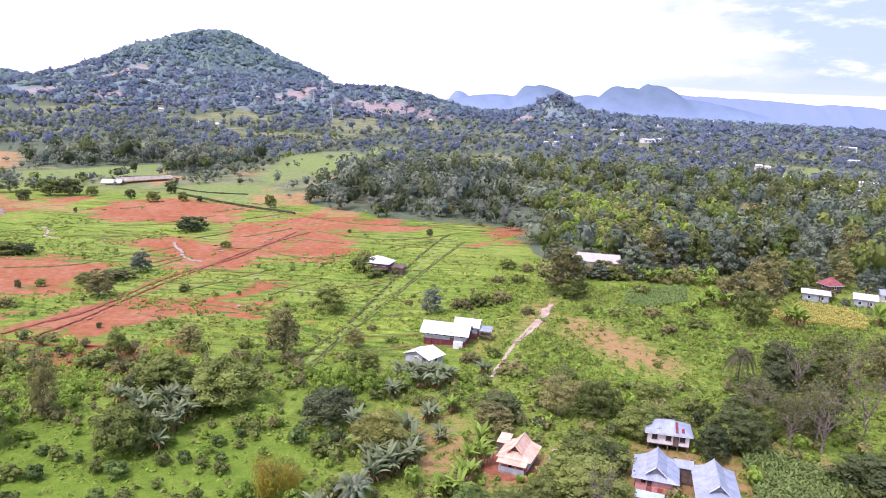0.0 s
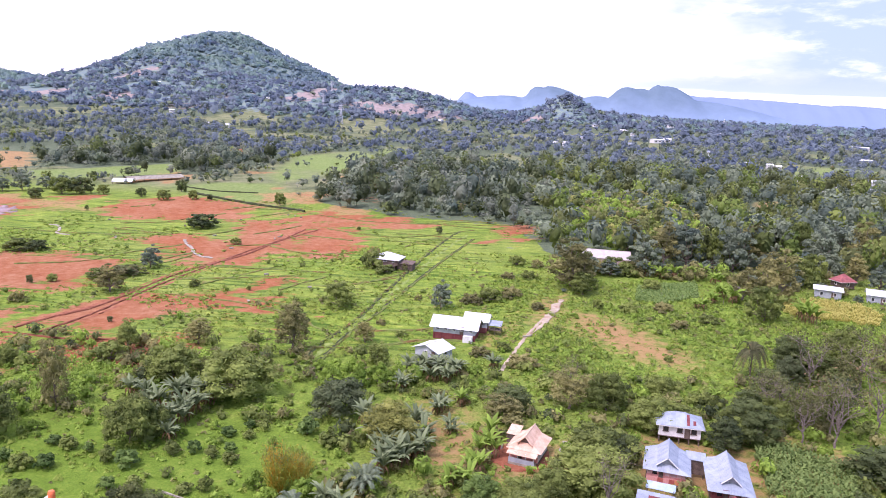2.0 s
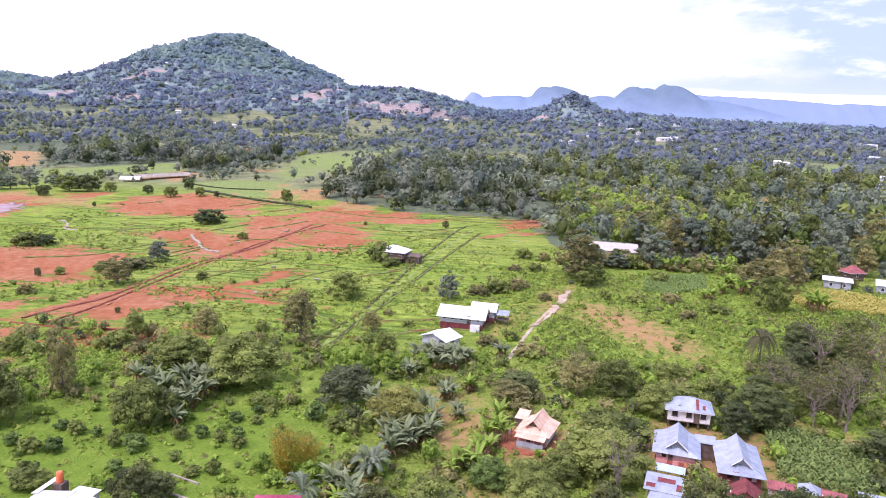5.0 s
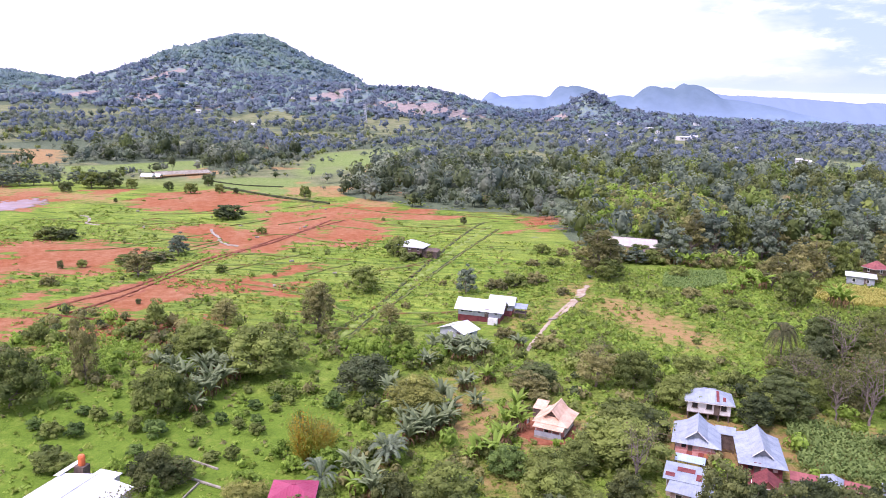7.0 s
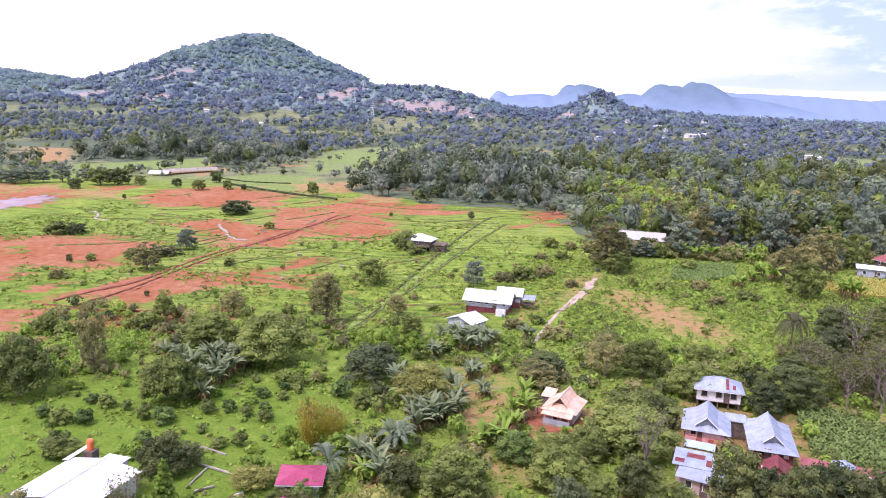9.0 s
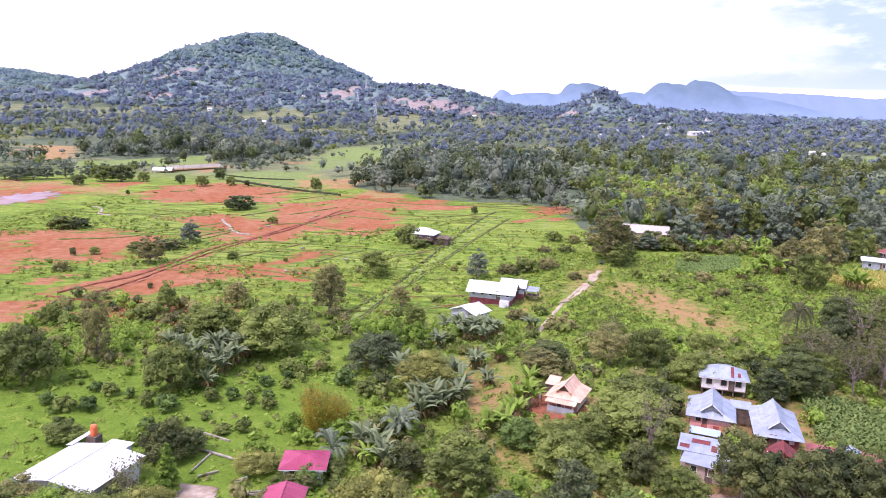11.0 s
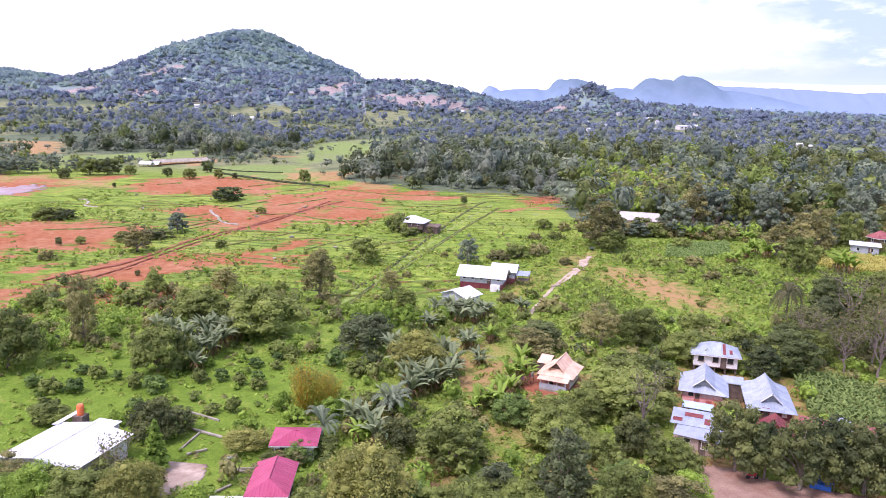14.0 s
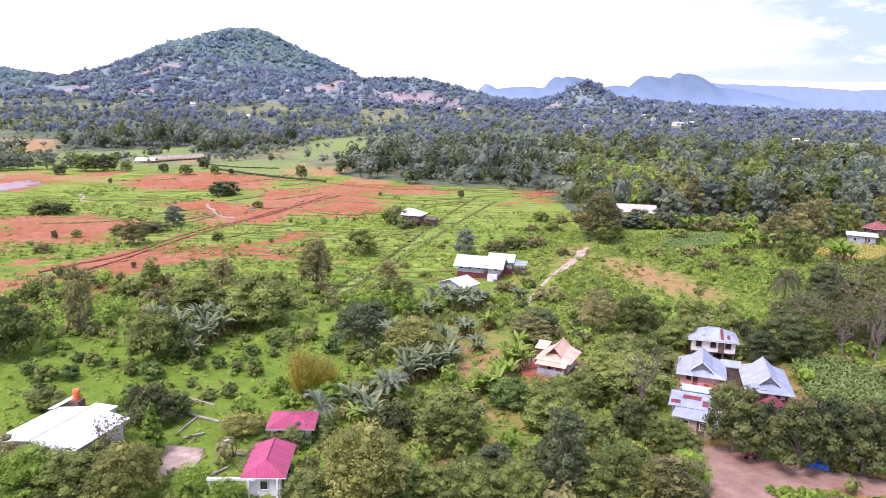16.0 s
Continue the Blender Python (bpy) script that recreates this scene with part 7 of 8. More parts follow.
def woods(name, pts, sizes, shapes, mats, label, seed):
    """Join crowns at pts into one mesh of countless trees."""
    r = np.random.default_rng(seed)
    V, F, T, M, C, base = [], [], [], [], [], 0
    zs = land(pts[:, 0], pts[:, 1])
    for k, ((x, y), s) in enumerate(zip(pts, sizes)):
        v, f, tone = shapes[r.integers(len(shapes))]
        C.append(tone)
        a = r.random() * 6.28
        c, q = math.cos(a), math.sin(a)
        hs = s * (0.8 + 0.6 * r.random())
        V.append(np.stack([(v[:, 0] * c - v[:, 1] * q) * s + x, (v[:, 0] * q + v[:, 1] * c) * s + y, v[:, 2] * hs + zs[k] - 0.2], -1))
        F.append(f + base)
        base += len(v)
        T.append(np.full(len(v), r.random()))
        M.append(np.full(len(f), r.choice(len(mats), p=np.array(WOOD_MIX[: len(mats)]) / sum(WOOD_MIX[: len(mats)]))))
    ob = link_tris(name, np.concatenate(V), np.concatenate(F), mats, smooth=True, tint=np.concatenate(T), face_mat=np.concatenate(M), clump=np.concatenate(C))
    return tagged(ob, label, "woods", kind="stuff")


WOOD_MIX = [0.40, 0.27, 0.21, 0.12]
near_shapes = [wood_tree(300 + i, 96, 0.118, (0.8, 0.95, 1.1, 1.4, 0.7, 1.25)[i], ICO1, 0.66, 0.45) for i in range(6)]
mid_shapes = [wood_tree(310 + i, 34, 0.185, (0.8, 0.9, 1.15, 0.7, 1.3)[i], ICO1, 0.64, 0.4) for i in range(5)]
far_shapes = [wood_tree(320 + i, 14, 0.27, 0.72 + 0.1 * (i % 3), ICO1, 0.66, 0.3) for i in range(5)]
hill_shapes = [wood_tree(330 + i, 10, 0.30, 0.36 + 0.05 * (i % 3), ICO1, 0.66, 0.2) for i in range(5)]


def scatter(n, x0, x1, y0, y1, dens, seed):
    """Points of the plan kept where dens(x, y) says so, within the wedge that is seen."""
    r = np.random.default_rng(seed)
    x, y = r.uniform(x0, x1, n), r.uniform(y0, y1, n)
    ok = (r.random(n) < dens(x, y)) & (x > -0.95 * y - 40) & (x < 0.62 * y + 60)
    return np.stack([x[ok], y[ok]], -1)


HOUSE_SPOTS = []


def clear_of(pts, margin=1.0):
    """Keep plants out of houses, paths and yards."""
    ok = np.ones(len(pts), bool)
    for x, y, r in HOUSE_SPOTS:
        ok &= np.hypot(pts[:, 0] - x, pts[:, 1] - y) > r * margin
    return pts[ok]

HOUSE_SPOTS += HOUSES + [(31, 270, 13), (24.5, 84, 5), (28, 88, 4), (24, 92, 3), (23.5, 96.8, 3.6), (21.0, 98.0, 3.0)]

p = scatter(4300, -420, 420, 285, 700, lambda x, y: wooded(x, y) * 0.9, 401)
p = clear_of(p, 0.9)
for q, mats_, k in ((p[p[:, 0] < 6], [LEAF_WOOD, LEAF_PURPLE, LEAF_HAZY, LEAF_DARK], 1), (p[p[:, 0] >= 6], [LEAF_WOOD, LEAF_LANE, LEAF_MID, LEAF_CROP], 5)):
    woods("woodland", q, 5.2 + 8.5 * np.random.default_rng(k).random(len(q)) ** 1.6, near_shapes, mats_, "mixed dark green tropical trees beyond the fields", 401 + k)
p = scatter(6400, -1100, 900, 700, 1300, lambda x, y: wooded(x, y) * 0.9, 403)
p = clear_of(p, 0.8)
p = p[(np.abs(p[:, 0] - 40) > 110) | (np.random.default_rng(22).random(len(p)) < 0.7)]
woods("woodland", p, 5 + 7 * np.random.default_rng(2).random(len(p)), mid_shapes, [LEAF_FAR, LEAF_WOOD, LEAF_HAZY, LEAF_FAR], "distant wooded plain with scattered clearings", 404)
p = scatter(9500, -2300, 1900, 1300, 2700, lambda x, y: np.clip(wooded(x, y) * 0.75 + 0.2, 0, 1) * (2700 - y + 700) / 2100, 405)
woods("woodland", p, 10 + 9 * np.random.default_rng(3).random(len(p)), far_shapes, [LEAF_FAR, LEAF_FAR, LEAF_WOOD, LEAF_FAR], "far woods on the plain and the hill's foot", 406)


def on_slope(x, y):
    rise = land(x, y) - 0.013 * (y - 232)
    lumps = vnoise(x, y, 150, 41) * 0.5 + vnoise(x, y, 50, 42) * 0.5
    return (rise > 14) * np.clip((lumps - 0.36 + np.clip((rise - 120) / 300, 0, 0.25)) * 5, 0.5, 1) * (1 - 0.93 * slope_clear(x, y) * (np.hypot(x - 78, y - 2000) > 60))


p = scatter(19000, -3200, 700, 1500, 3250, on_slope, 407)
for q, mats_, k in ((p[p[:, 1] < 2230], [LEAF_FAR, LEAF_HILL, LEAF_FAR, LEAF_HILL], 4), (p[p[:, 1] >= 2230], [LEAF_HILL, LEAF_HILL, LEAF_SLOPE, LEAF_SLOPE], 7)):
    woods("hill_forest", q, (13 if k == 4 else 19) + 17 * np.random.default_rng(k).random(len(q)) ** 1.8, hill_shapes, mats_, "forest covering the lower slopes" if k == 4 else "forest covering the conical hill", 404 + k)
r = np.random.default_rng(420)
p = np.stack([r.normal(86, 32, 120), r.normal(1965, 50, 120)], -1)
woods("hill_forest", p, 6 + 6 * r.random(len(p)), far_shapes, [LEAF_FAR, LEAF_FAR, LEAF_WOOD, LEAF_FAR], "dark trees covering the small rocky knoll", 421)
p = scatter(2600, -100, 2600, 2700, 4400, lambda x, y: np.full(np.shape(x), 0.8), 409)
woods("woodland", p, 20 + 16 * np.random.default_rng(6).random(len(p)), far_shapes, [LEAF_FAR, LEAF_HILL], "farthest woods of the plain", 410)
# hedges and scrub in the clearings beyond the fields
p = clear_of(scatter(17000, -900, 420, 380, 1250, lambda x, y: (1 - wooded(x, y)) * (1 - 0.92 * soft(FIELDS + [DRY_G, DRY_H], x, y, 4.0)) * np.clip((vnoise(x, y * 0.4, 60, 45) * 0.5 + vnoise(x, y * 0.5, 21, 46) * 0.5 - 0.44) * 8, 0.07, 1) * np.clip((y - np.where(x < -20, 440, 330)) / 30, 0, 1), 411), 1.0)
woods("scrub", p, 2.6 + 5.5 * np.random.default_rng(8).random(len(p)) ** 2, mid_shapes, [LEAF_WOOD, LEAF_HAZY, LEAF_MID, LEAF_DARK], "hedges and scrub between far plots", 412)
p = scatter(4200, 10, 100, 310, 525, lambda x, y: 0.9 * soft([GLADE], x, y, 8.0), 413)
woods("thicket", p, 2.0 + 4.0 * np.random.default_rng(9).random(len(p)) ** 1.6, mid_shapes, [LEAF_BRIGHT, LEAF_MID, LEAF_OLIVE, LEAF_LIGHT], "bright green thicket in a forest clearing", 414)

# ---- ground cover: weeds, tussocks and crops ----
def tuft(seed, n, size, height, spread_r):
    r = np.random.default_rng(seed)
    a, q = r.random(n) * 6.28, spread_r * np.sqrt(r.random(n))
    pos = np.stack([np.cos(a) * q, np.sin(a) * q, height * (0.25 + 0.6 * r.random(n))], -1)
    nor = unit(np.stack([np.cos(a), np.sin(a), 0.5 + r.random(n)], -1) + r.normal(size=(n, 3)) * 0.4)
    return cards(pos, nor, size * (0.6 + 0.8 * r.random(n)), r, 1.7)


def weed(seed, n, leaf):
    r = np.random.default_rng(seed)
    ls = [(r.normal() * 0.22, r.normal() * 0.22, 0.30 + 0.14 * r.random(), 0.26 + 0.12 * r.random(), 0.26) for _ in range(3)]
    v, f, _ = lobes_to_leaves(ls, n, leaf, r, 0.6, 0.0)
    body = ICO1[0] * (0.85 + 0.2 * r.normal(size=(len(ICO1[0]), 1)).clip(-1, 1)) * [0.36, 0.36, 0.26] + [0, 0, 0.24]
    return np.concatenate([v, body]), np.concatenate([f, ICO1[1] + len(v)])


def blanket(name, pts, sizes, shapes, mats, label, seed, mixp=None, category="ground cover"):
    """Many small plants joined into one mesh."""
    r = np.random.default_rng(seed)
    V, F, T, M, base = [], [], [], [], 0
    zs = land(pts[:, 0], pts[:, 1])
    pick, ang, kind = r.integers(len(shapes), size=len(pts)), r.random(len(pts)) * 6.28, r.choice(len(mats), size=len(pts), p=mixp)
    for k in range(len(shapes)):
        v, f = shapes[k]
        m = pick == k
        c, s, z = np.cos(ang[m])[:, None], np.sin(ang[m])[:, None], sizes[m][:, None]
        X = (v[None, :, 0] * c - v[None, :, 1] * s) * z + pts[m, 0:1]
        Y = (v[None, :, 0] * s + v[None, :, 1] * c) * z + pts[m, 1:2]
        Z = v[None, :, 2] * z + zs[m][:, None] - 0.05
        V.append(np.stack([X, Y, Z], -1).reshape(-1, 3))
        n = int(m.sum())
        F.append((f[None] + (np.arange(n) * len(v))[:, None, None] + base).reshape(-1, 3))
        T.append(np.repeat(r.random(n), len(v)))
        M.append(np.repeat(kind[m], len(f)))
        base += n * len(v)
    ob = link_tris(name, np.concatenate(V), np.concatenate(F), mats, tint=np.concatenate(T), face_mat=np.concatenate(M))
    return tagged(ob, label, category, kind="stuff")


def bare(x, y):
    """1 on soil, paths and yards."""
    v = np.maximum(np.maximum(soft(SOILS, x, y, 5.0), 0.82 * soft([DRY_A, SOIL_I, PATH_WIDE], x, y, 5.0)), 0.3 * soft([DRY_B, DRY_C, DRY_D, DRY_E, DRY_F], x, y, 5.0))
    v = np.maximum(v, soft([YARD, CONCRETE_YARD, HOUSE_EARTH], x, y, 1.0))
    return np.maximum(v, near_line(PATH_LINE, x, y) < 1.8)


def near_line(line, x, y):
    best = np.full(np.shape(x), 1e9)
    for (ax, ay), (bx, by) in zip(line, line[1:]):
        dx, dy = bx - ax, by - ay
        t = np.clip(((x - ax) * dx + (y - ay) * dy) / (dx * dx + dy * dy), 0, 1)
        best = np.minimum(best, np.hypot(x - ax - t * dx, y - ay - t * dy))
    return best


tufts = [tuft(500 + i, 6, 0.34, 0.45, 0.5) for i in range(6)]
p = scatter(60000, -230, 170, 62, 300, lambda x, y: np.clip(1.25 - y / 330, 0, 1) * (1 - bare(x, y)) * np.clip(vnoise(x, y, 9, 51) * 1.6 - 0.15, 0.1, 1) * (1 - 0.65 * soft([MOWN], x, y, 8.0)), 501)
p = clear_of(p, 0.75)
blanket("grass_tussocks", p, 0.8 + 0.9 * np.random.default_rng(11).random(len(p)) ** 2, tufts, [LEAF_GRASS, LEAF_BRIGHT, LEAF_OLIVE], "rough grass tussocks over the meadow", 502, [0.6, 0.3, 0.1])
weeds = [weed(510 + i, 34, 0.20) for i in range(6)]


def weedy(x, y):
    zone = soft([WEEDS_A, WEEDS_B, WEEDS_C, WEEDS_D], x, y, 4.0)
    wild = np.clip((vnoise(x, y, 22, 61) * 0.6 + vnoise(x, y, 8, 62) * 0.4 - 0.50) * 5, 0, 1) * np.clip(1.4 - y / 230, 0, 1) * 0.6
    return np.maximum(zone * 0.6, wild * (1 - 0.6 * soft([MOWN], x, y, 6.0))) * (1 - bare(x, y))


p = clear_of(scatter(15000, -190, 150, 66, 290, weedy, 511), 0.8)
blanket("weeds", p, 0.9 + 1.7 * np.random.default_rng(12).random(len(p)) ** 2, weeds, [LEAF_MID, LEAF_CROP, LEAF_BRIGHT, LEAF_OLIVE], "broad-leaved weeds and low scrub", 512, [0.28, 0.14, 0.45, 0.13])
low_weeds = [(v * [1.5, 1.5, 0.5], f) for v, f in (weed(520 + i, 22, 0.26) for i in range(4))]
meadow = [tuft(540 + i, 9, 0.36, 0.6, 0.7) for i in range(5)]
p = clear_of(scatter(17000, -12, 115, 150, 262, lambda x, y: np.maximum(0.9 * soft([WEEDS_C, WEEDS_D], x, y, 6.0), 0.3) * (1 - bare(x, y)) * np.clip(vnoise(x, y, 12, 66) * 1.8 - 0.2, 0.1, 1), 541), 0.8)
blanket("meadow_weeds", p, 0.8 + 0.9 * np.random.default_rng(15).random(len(p)), meadow, [LEAF_GRASS, LEAF_BRIGHT, LEAF_CROP], "low green weeds covering the meadow", 542, [0.3, 0.5, 0.2])
# undergrowth among the near trees
bush_shapes = [wood_tree(530 + i, 72, 0.13, 0.62 + 0.1 * (i % 3), ICO1, 0.66) for i in range(6)]


def thick(x, y):
    gap = soft([MOWN, DRY_A, DRY_B, DRY_C, DRY_D, DRY_E, DRY_F, CORN, CASSAVA, YARD], x, y, 3.0)
    zone = np.clip((168 - y) / 12, 0, 1) * np.clip((vnoise(x, y, 16, 91) * 0.6 + vnoise(x, y, 6, 92) * 0.4 - 0.36) * 5, np.where((x > -25) & (x < 60) & (y < 128), 0.5, 0.08), 1)
    lawn = soft([[(-60, 125), (-28, 125), (-20, 150), (-45, 160), (-62, 150)]], x, y, 5.0)
    return zone * (1 - gap) * (1 - 0.7 * lawn) * (near_line(PATH_LINE, x, y) > 3)


p = clear_of(scatter(2500, -120, 110, 70, 170, thick, 531), 1.0)
woods("undergrowth", p, 1.6 + 2.6 * np.random.default_rng(14).random(len(p)) ** 1.5, bush_shapes, [LEAF_MID, LEAF_OLIVE, LEAF_BRIGHT, LEAF_DARK], "thick green undergrowth between the trees", 532)
WOOD_FOOT = [(13, 236), (17, 262), (42, 266), (72, 268), (84, 262), (112, 268), (112, 284), (60, 288), (14, 284)]
p = clear_of(scatter(1500, 8, 118, 230, 290, lambda x, y: 0.75 * soft([WOOD_FOOT], x, y, 4.0) * (1 - soft([BEANS], x, y, 2.0)) * np.clip(vnoise(x, y, 11, 94) * 2.2 - 0.3, 0.15, 1), 533), 0.8)
woods("undergrowth", p, 2.2 + 3.4 * np.random.default_rng(16).random(len(p)) ** 1.5, bush_shapes, [LEAF_MID, LEAF_OLIVE, LEAF_WOOD, LEAF_BRIGHT], "leafy shrubs along the foot of the woods", 534)
# low growth between the field plots
p = clear_of(scatter(7000, -230, 60, 180, 420, lambda x, y: np.clip((vnoise(x, y * 2.2, 26, 71) - 0.56) * 6, 0, 1) * (1 - 0.8 * soft(SOILS, x, y, 5.0)), 513), 1.0)
blanket("field_weeds", p, 0.8 + 1.3 * np.random.default_rng(13).random(len(p)) ** 2, low_weeds, [LEAF_GRASS, LEAF_BRIGHT], "patches of low green weeds in the fields", 514, [0.6, 0.4])


def crop_rows(name, poly, rz, row, gap, height, leaves, width, mat_, label, seed):
    """Maize-like plants in rows: each a few arching leaves."""
    r = np.random.default_rng(seed)
    cx, cy = np.mean([q[0] for q in poly]), np.mean([q[1] for q in poly])
    R = max(math.hypot(q[0] - cx, q[1] - cy) for q in poly)
    pts = np.array([(cx + u * math.cos(rz) - w * math.sin(rz), cy + u * math.sin(rz) + w * math.cos(rz)) for u in np.arange(-R, R, gap) for w in np.arange(-R, R, row)])
    pts = pts + r.normal(size=pts.shape) * 0.12
    pts = pts[inside(poly, pts[:, 0], pts[:, 1]) > 0.2]
    shapes = []
    for s in range(5):
        V, F, base = [], [], 0
        for i in range(leaves):
            a = i * 2.4 + r.random()
            reach, z0 = height * (0.22 + 0.15 * r.random()), height * (0.1 + 0.5 * i / leaves)
            v, f = strip([(math.cos(a) * reach * u, math.sin(a) * reach * u, z0 + height * (0.75 * u - 0.5 * u * u)) for u in (0.02, 0.4, 0.75, 1.0)], [width * 0.5, width, width * 0.8, 0.02])
            V.append(v), F.append(f + base)
            base += len(v)
        shapes.append((np.concatenate(V), np.concatenate(F)))
    return blanket(name, pts, 0.75 + 0.5 * r.random(len(pts)), shapes, [mat_], label, seed, category="crop")


crop_rows("maize_crop", CORN, 0.6, 0.8, 0.9, 2.1, 6, 0.40, LEAF_MAIZE, "green maize plants in rows", 521)
crop_rows("yellow_crop", CROP_YELLOW, 1.46, 0.4, 2.3, 1.8, 7, 0.36, LEAF_YELLOW, "ripening yellow crop planted in rows", 522)
crop_rows("bean_crop", BEANS, 0.1, 0.8, 0.8, 1.5, 6, 0.42, LEAF_BEAN, "low green crop in an even bed", 523)
crop_rows("cassava_crop", CASSAVA, 0.2, 1.0, 1.0, 1.3, 6, 0.42, LEAF_BRIGHT, "leafy green cassava plot", 524)

# ---- pylons, masts and small things ----
def garden_kerb(ax, ay, bx, by, thick_, high, mat_, label):
    """A low straight kerb of cast blocks between two points of the plan."""
    top = tagged(new("garden_kerb"), label, "kerb", "garden kerbs")
    run, rz = math.hypot(bx - ax, by - ay), math.atan2(by - ay, bx - ax)
    n = max(2, round(run / 1.2))
    for i in range(n):
        u = (i + 0.5) / n
        x, y = ax + (bx - ax) * u, ay + (by - ay) * u
        b = box(run / n - 0.02, thick_, high + 0.3, (x, y, land_z(x, y) - 0.3), 0.03, math.degrees(rz))
        part("block", b, mat_, top)


garden_kerb(-52.8, 99.5, -47.1, 97.5, 0.26, 0.30, CONCRETE, "pale low concrete kerb across the orchard grass")
garden_kerb(-48.2, 87.5, -48.0, 93.7, 0.24, 0.28, CONCRETE, "low grey concrete kerb beside the yard")
garden_kerb(-39.9, 83.4, -36.0, 84.6, 0.24, 0.40, CONCRETE, "short grey garden kerb by the pink-roofed house")
garden_kerb(-41.1, 86.3, -39.9, 87.7, 0.30, 0.35, WALL_WHITE, "short whitewashed kerb in the garden")

def bar(parent, a, b, r=0.12, name="brace", m=None):
    return part(name, tube([a, b], [r, r], 4), m or STEEL, parent)


def pylon(x, y, h, rz, label="steel lattice power pylon on the slope"):
    """A lattice pylon: four tapering legs, cross braces and three arms."""
    o = tagged(new("power_pylon"), label, "pylon", "power line pylons")
    def leg(sx, sy, t):
        w = h * (0.11 - 0.095 * min(1, t / 0.75)) if t < 0.75 else h * 0.015
        return (sx * w, sy * w, h * t)
    for sx in (-1, 1):
        for sy in (-1, 1):
            part("leg", tube([leg(sx, sy, t) for t in (0, 0.4, 0.75, 1.0)], [0.5, 0.45, 0.4, 0.3], 4), STEEL, o)
    for t0, t1 in ((0.0, 0.22), (0.22, 0.4), (0.4, 0.56), (0.56, 0.7)):
        for sx, sy, ex, ey in ((-1, -1, 1, -1), (1, -1, -1, -1), (-1, 1, 1, 1), (1, 1, -1, 1)):
            bar(o, leg(sx, sy, t0), leg(ex, ey, t1), 0.28)
    for t, w in ((0.72, 0.17), (0.82, 0.15), (0.92, 0.12)):
        bar(o, (-h * w, 0, h * t), (h * w, 0, h * t), 0.4, "cross_arm")
        bar(o, (-h * w, 0, h * t), (0, 0, h * (t + 0.05)), 0.25, "cross_arm")
        bar(o, (h * w, 0, h * t), (0, 0, h * (t + 0.05)), 0.25, "cross_arm")
    o.matrix_basis = pose(x, y, land_z(x, y) - 1, 0, 0, rz)
    return o


pylon(-383, 1452, 39, 20)
pylon(-483, 1669, 37, 20)
pylon(-522, 1882, 35, 20)
mast = tagged(new("radio_mast"), "white telecom mast rising from the far town", "mast")
part("pole", tube([(0, 0, -2), (0, 0, 28), (0, 0, 40)], [1.6, 1.2, 0.5], 8), WALL_WHITE, mast)
part("antenna", box(4, 4, 3, (0, 0, 31)), WALL_WHITE, mast)
mast.matrix_basis = pose(600, 2500, land_z(600, 2500))


def motorbike(x, y, rz):
    o = tagged(new("motorbike"), "red motorbike parked on the village lane", "motorbike")
    for sx in (-0.62, 0.62):
        w = new("wheel")
        w.parent = o
        bm = bmesh.new()
        n, m = 18, 6
        vs = [[bm.verts.new((sx + (0.24 + 0.06 * math.cos(b)) * math.cos(a), 0.06 * math.sin(b), 0.30 + (0.24 + 0.06 * math.cos(b)) * math.sin(a))) for b in [k * 2 * math.pi / m for k in range(m)]] for a in [k * 2 * math.pi / n for k in range(n)]]
        for i in range(n):
            for j in range(m):
                bm.faces.new((vs[i][j], vs[(i + 1) % n][j], vs[(i + 1) % n][(j + 1) % m], vs[i][(j + 1) % m]))
        part("tyre", bm, RUBBER, w)
        part("rim", tube([(sx, -0.03, 0.3), (sx, 0.03, 0.3)], [0.17, 0.17], 12), RUBBER, w)
    part("body", tube([(-0.75, 0, 0.62), (-0.4, 0, 0.62), (0.0, 0, 0.48), (0.35, 0, 0.55), (0.5, 0, 0.85)], [0.07, 0.14, 0.12, 0.13, 0.09], 8), PAINT_RED, o)
    part("seat", box(0.75, 0.24, 0.1, (-0.3, 0, 0.74), 0.03), RUBBER, o)
    part("fork", tube([(0.62, 0, 0.3), (0.48, 0, 0.98)], [0.05, 0.05], 6), STEEL, o)
    part("handlebar", tube([(0.44, -0.34, 1.0), (0.48, 0, 0.98), (0.44, 0.34, 1.0)], [0.025, 0.03, 0.025], 6), RUBBER, o)
    part("front_shield", box(0.06, 0.34, 0.5, (0.42, 0, 0.42), 0.02, ry=-14), PAINT_RED, o)
    part("engine", box(0.36, 0.26, 0.26, (0.0, 0, 0.22), 0.04), STEEL, o)
    o.matrix_basis = pose(x, y, land_z(x, y) + 0.10, 0, 6, rz)
    return o


motorbike(27.4, 93.4, 20)
tarp = tagged(new("tarpaulin_stall"), "blue tarpaulin stretched over a low roadside stall", "stall")
part("cover", box(2.8, 1.5, 0.06, (0, 0, 1.35), 0.02, rx=14), TARP_BLUE, tarp)
part("counter", box(2.4, 1.1, 0.8, (0, 0, -0.1), 0.02), TARP_BLUE, tarp)
for sx in (-1.5, 1.5):
    for sy in (-0.75, 0.75):
        part("post", box(0.08, 0.08, 1.6, (sx, sy, -0.2)), WOOD_DARK, tarp)
tarp.matrix_basis = pose(35.4, 92.6, land_z(35.4, 92.6) + 0.1, 0, 0, -18)


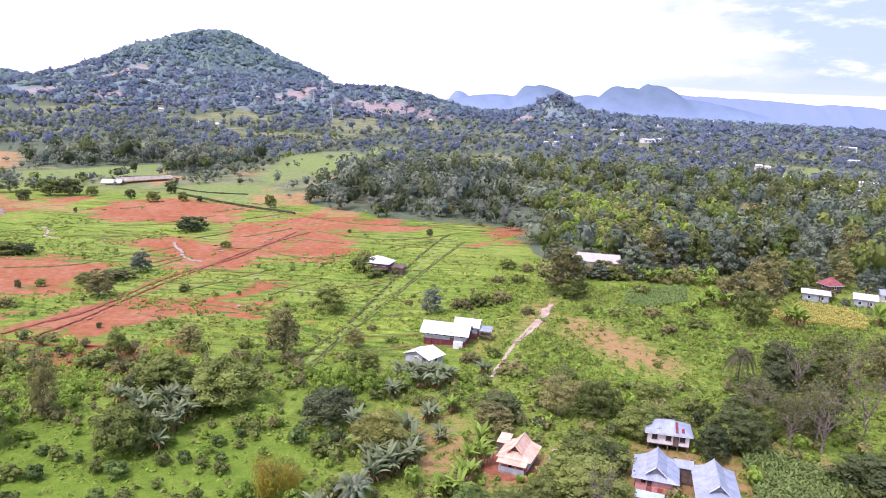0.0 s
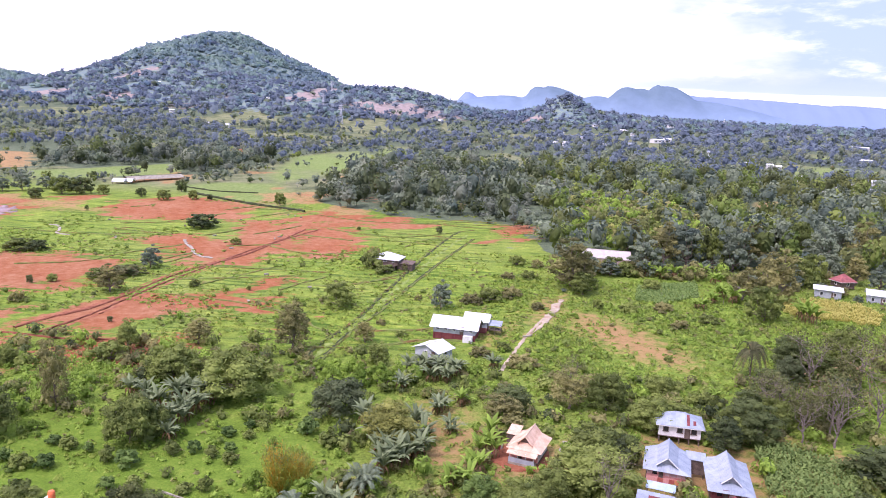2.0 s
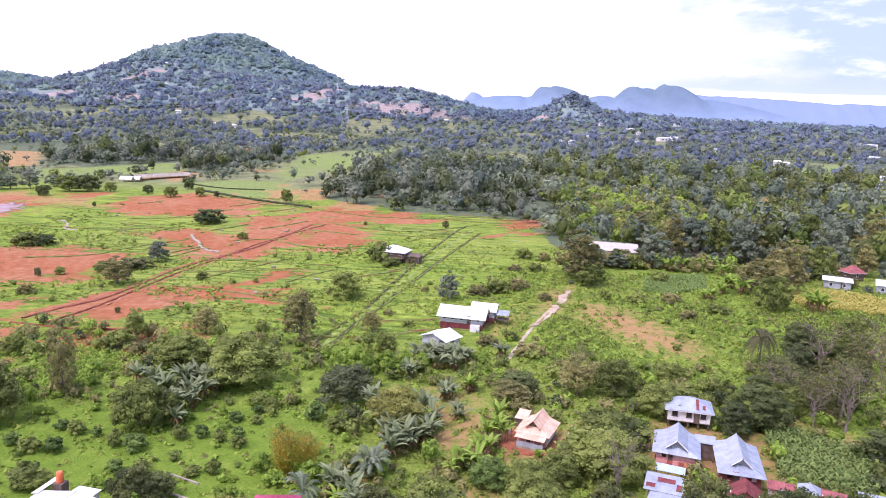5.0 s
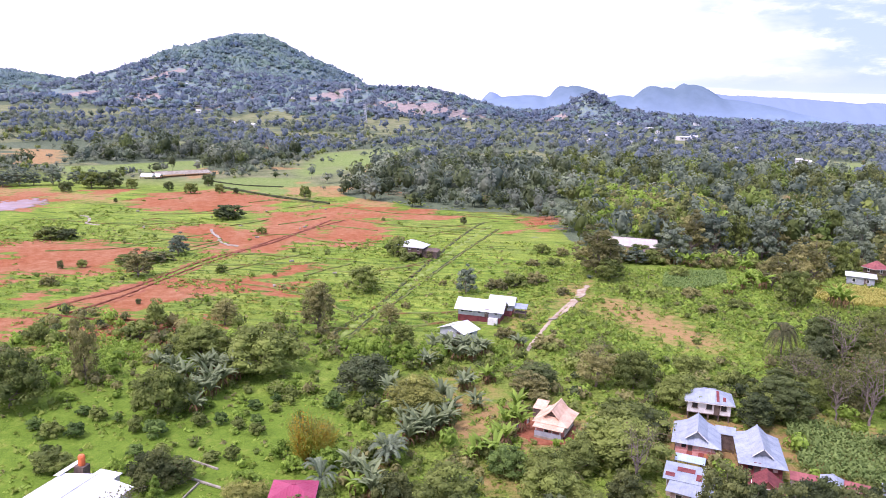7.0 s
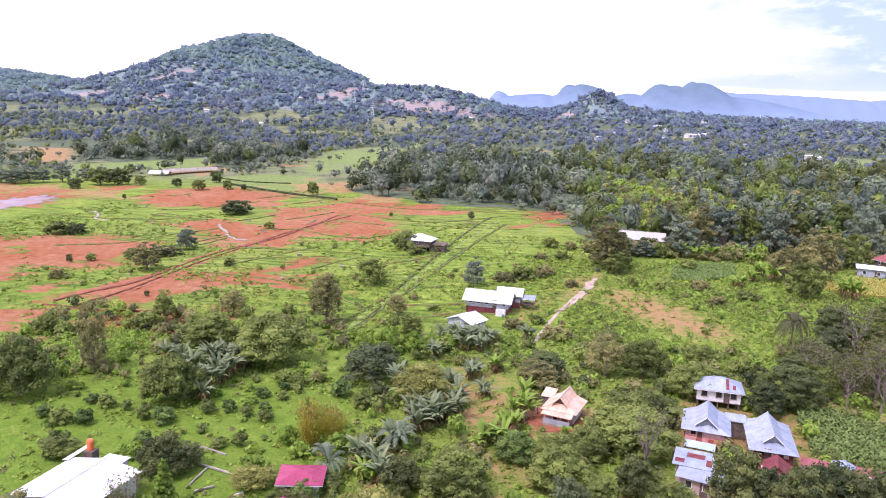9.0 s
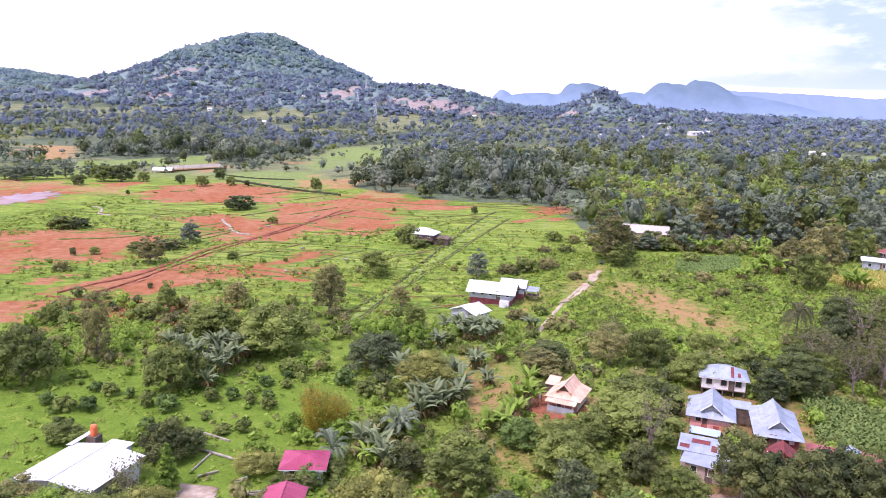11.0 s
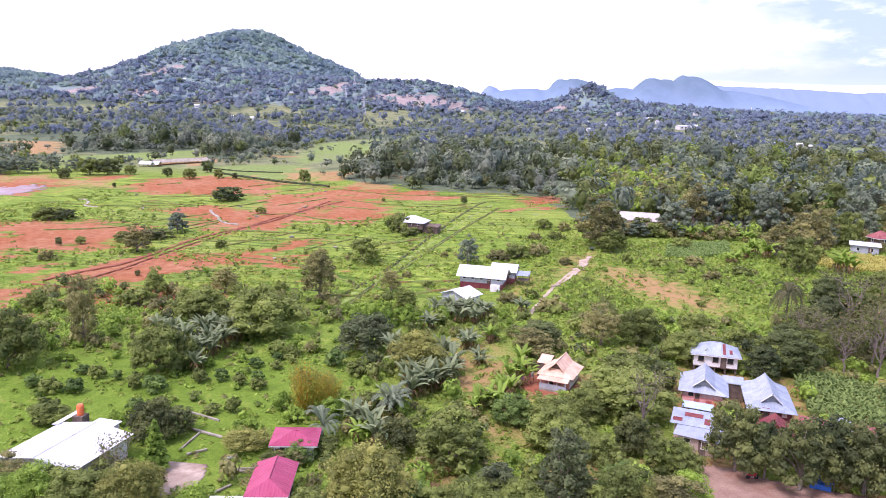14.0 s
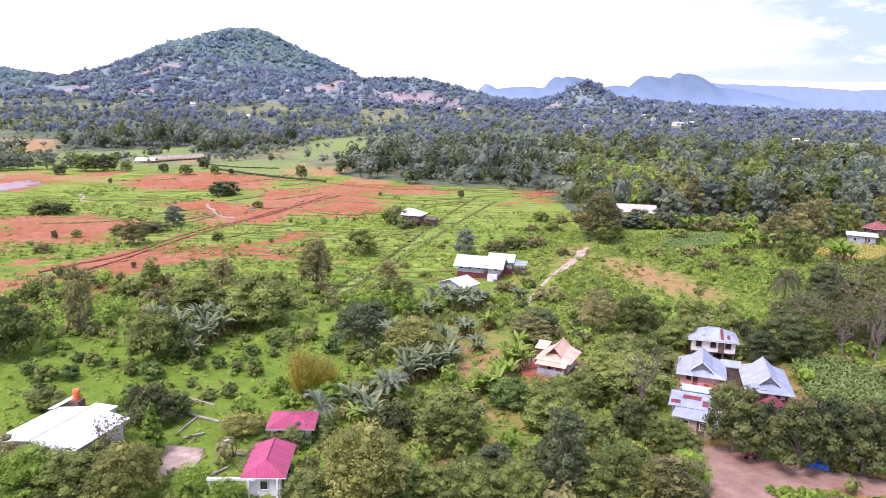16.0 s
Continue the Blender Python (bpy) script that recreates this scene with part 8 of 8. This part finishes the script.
def plank(name, label, x, y, rz, L, W, h, m, rise=0.0, category="clutter"):
    o = tagged(new(name), label, category)
    part("board", box(L, W, h, (0, 0, 0), min(h, W) * 0.15, ry=rise), m, o)
    o.matrix_basis = pose(x, y, land_z(x, y) + 0.05, 0, 0, rz)
    return o


# plank over the ditch by the path, foundation outline beside the salmon house
plank("footbridge", "pale plank footbridge beside the sandy path", 2.5, 191.0, 38, 4.2, 0.55, 0.3, CONCRETE)
found = tagged(new("foundation"), "low concrete outline of an unfinished foundation", "foundation")
for bx, by, L, W in ((0, -2.2, 6.0, 0.3), (0, 2.2, 6.0, 0.3), (-2.85, 0, 0.3, 4.1), (2.85, 0, 0.3, 4.1)):
    part("beam", box(L, W, 0.55, (bx, by, -0.2)), CONCRETE, found)
found.matrix_basis = pose(11.6, 125.6, land_z(11.6, 125.6), 0, 0, -12)
plank("drain_pipe", "long pale concrete garden kerb in the grass", -47.0, 93.2, -16, 7.5, 0.35, 0.3, CONCRETE)
plank("garden_kerb", "short pale kerb in the garden grass", -45.6, 87.6, 45, 2.8, 0.3, 0.3, CONCRETE)
plank("garden_kerb", "short pale kerb in the garden grass", -38.2, 78.6, 62, 3.6, 0.3, 0.3, CONCRETE)
plank("garden_kerb", "pale kerb along the bungalow garden", -36.2, 83.6, 0, 5.2, 0.25, 0.3, CONCRETE)
# loose pale blocks on the red soil
blk = random.Random(9)
for i in range(16):
    y = blk.uniform(185, 390)
    x = -y * blk.uniform(0.3, 0.62)
    plank("stone_block", "pale block lying on the red soil", x, y, blk.uniform(0, 180), blk.uniform(0.8, 1.8), blk.uniform(0.6, 1.0), blk.uniform(0.4, 0.7), CONCRETE)
# posts of a field fence along the sandy path's meadow
for i in range(12):
    x, y = 14 + i * 6.2, 250 - i * 1.4
    o = tagged(new("fence_post"), "weathered wooden fence post at the meadow's edge", "fence post", "meadow fence posts")
    part("stake", tube([(0, 0, -0.3), (0.05, 0, 1.5)], [0.09, 0.07], 6), BARK_PALE, o)
    o.matrix_basis = pose(x, y, land_z(x, y))
# washing beside the salmon house
line = tagged(new("washing_line"), "washing hung on a line beside the salmon house", "washing line")
for sx in (-2.2, 2.2):
    part("pole", tube([(sx, 0, -0.2), (sx, 0, 1.9)], [0.05, 0.05], 6), WOOD_DARK, line)
part("cord", tube([(-2.2, 0, 1.85), (0, 0, 1.75), (2.2, 0, 1.85)], [0.012, 0.012, 0.012], 4), WOOD_DARK, line)
for i, m in enumerate((CLOTH, WALL_PINK, CLOTH, TIN_RUST, WALL_WHITE)):
    part("cloth", box(0.6, 0.03, 0.85, (-1.7 + i * 0.85, 0, 0.9)), m, line)
line.matrix_basis = pose(-2.6, 120.6, land_z(-2.6, 120.6), 0, 0, 60)
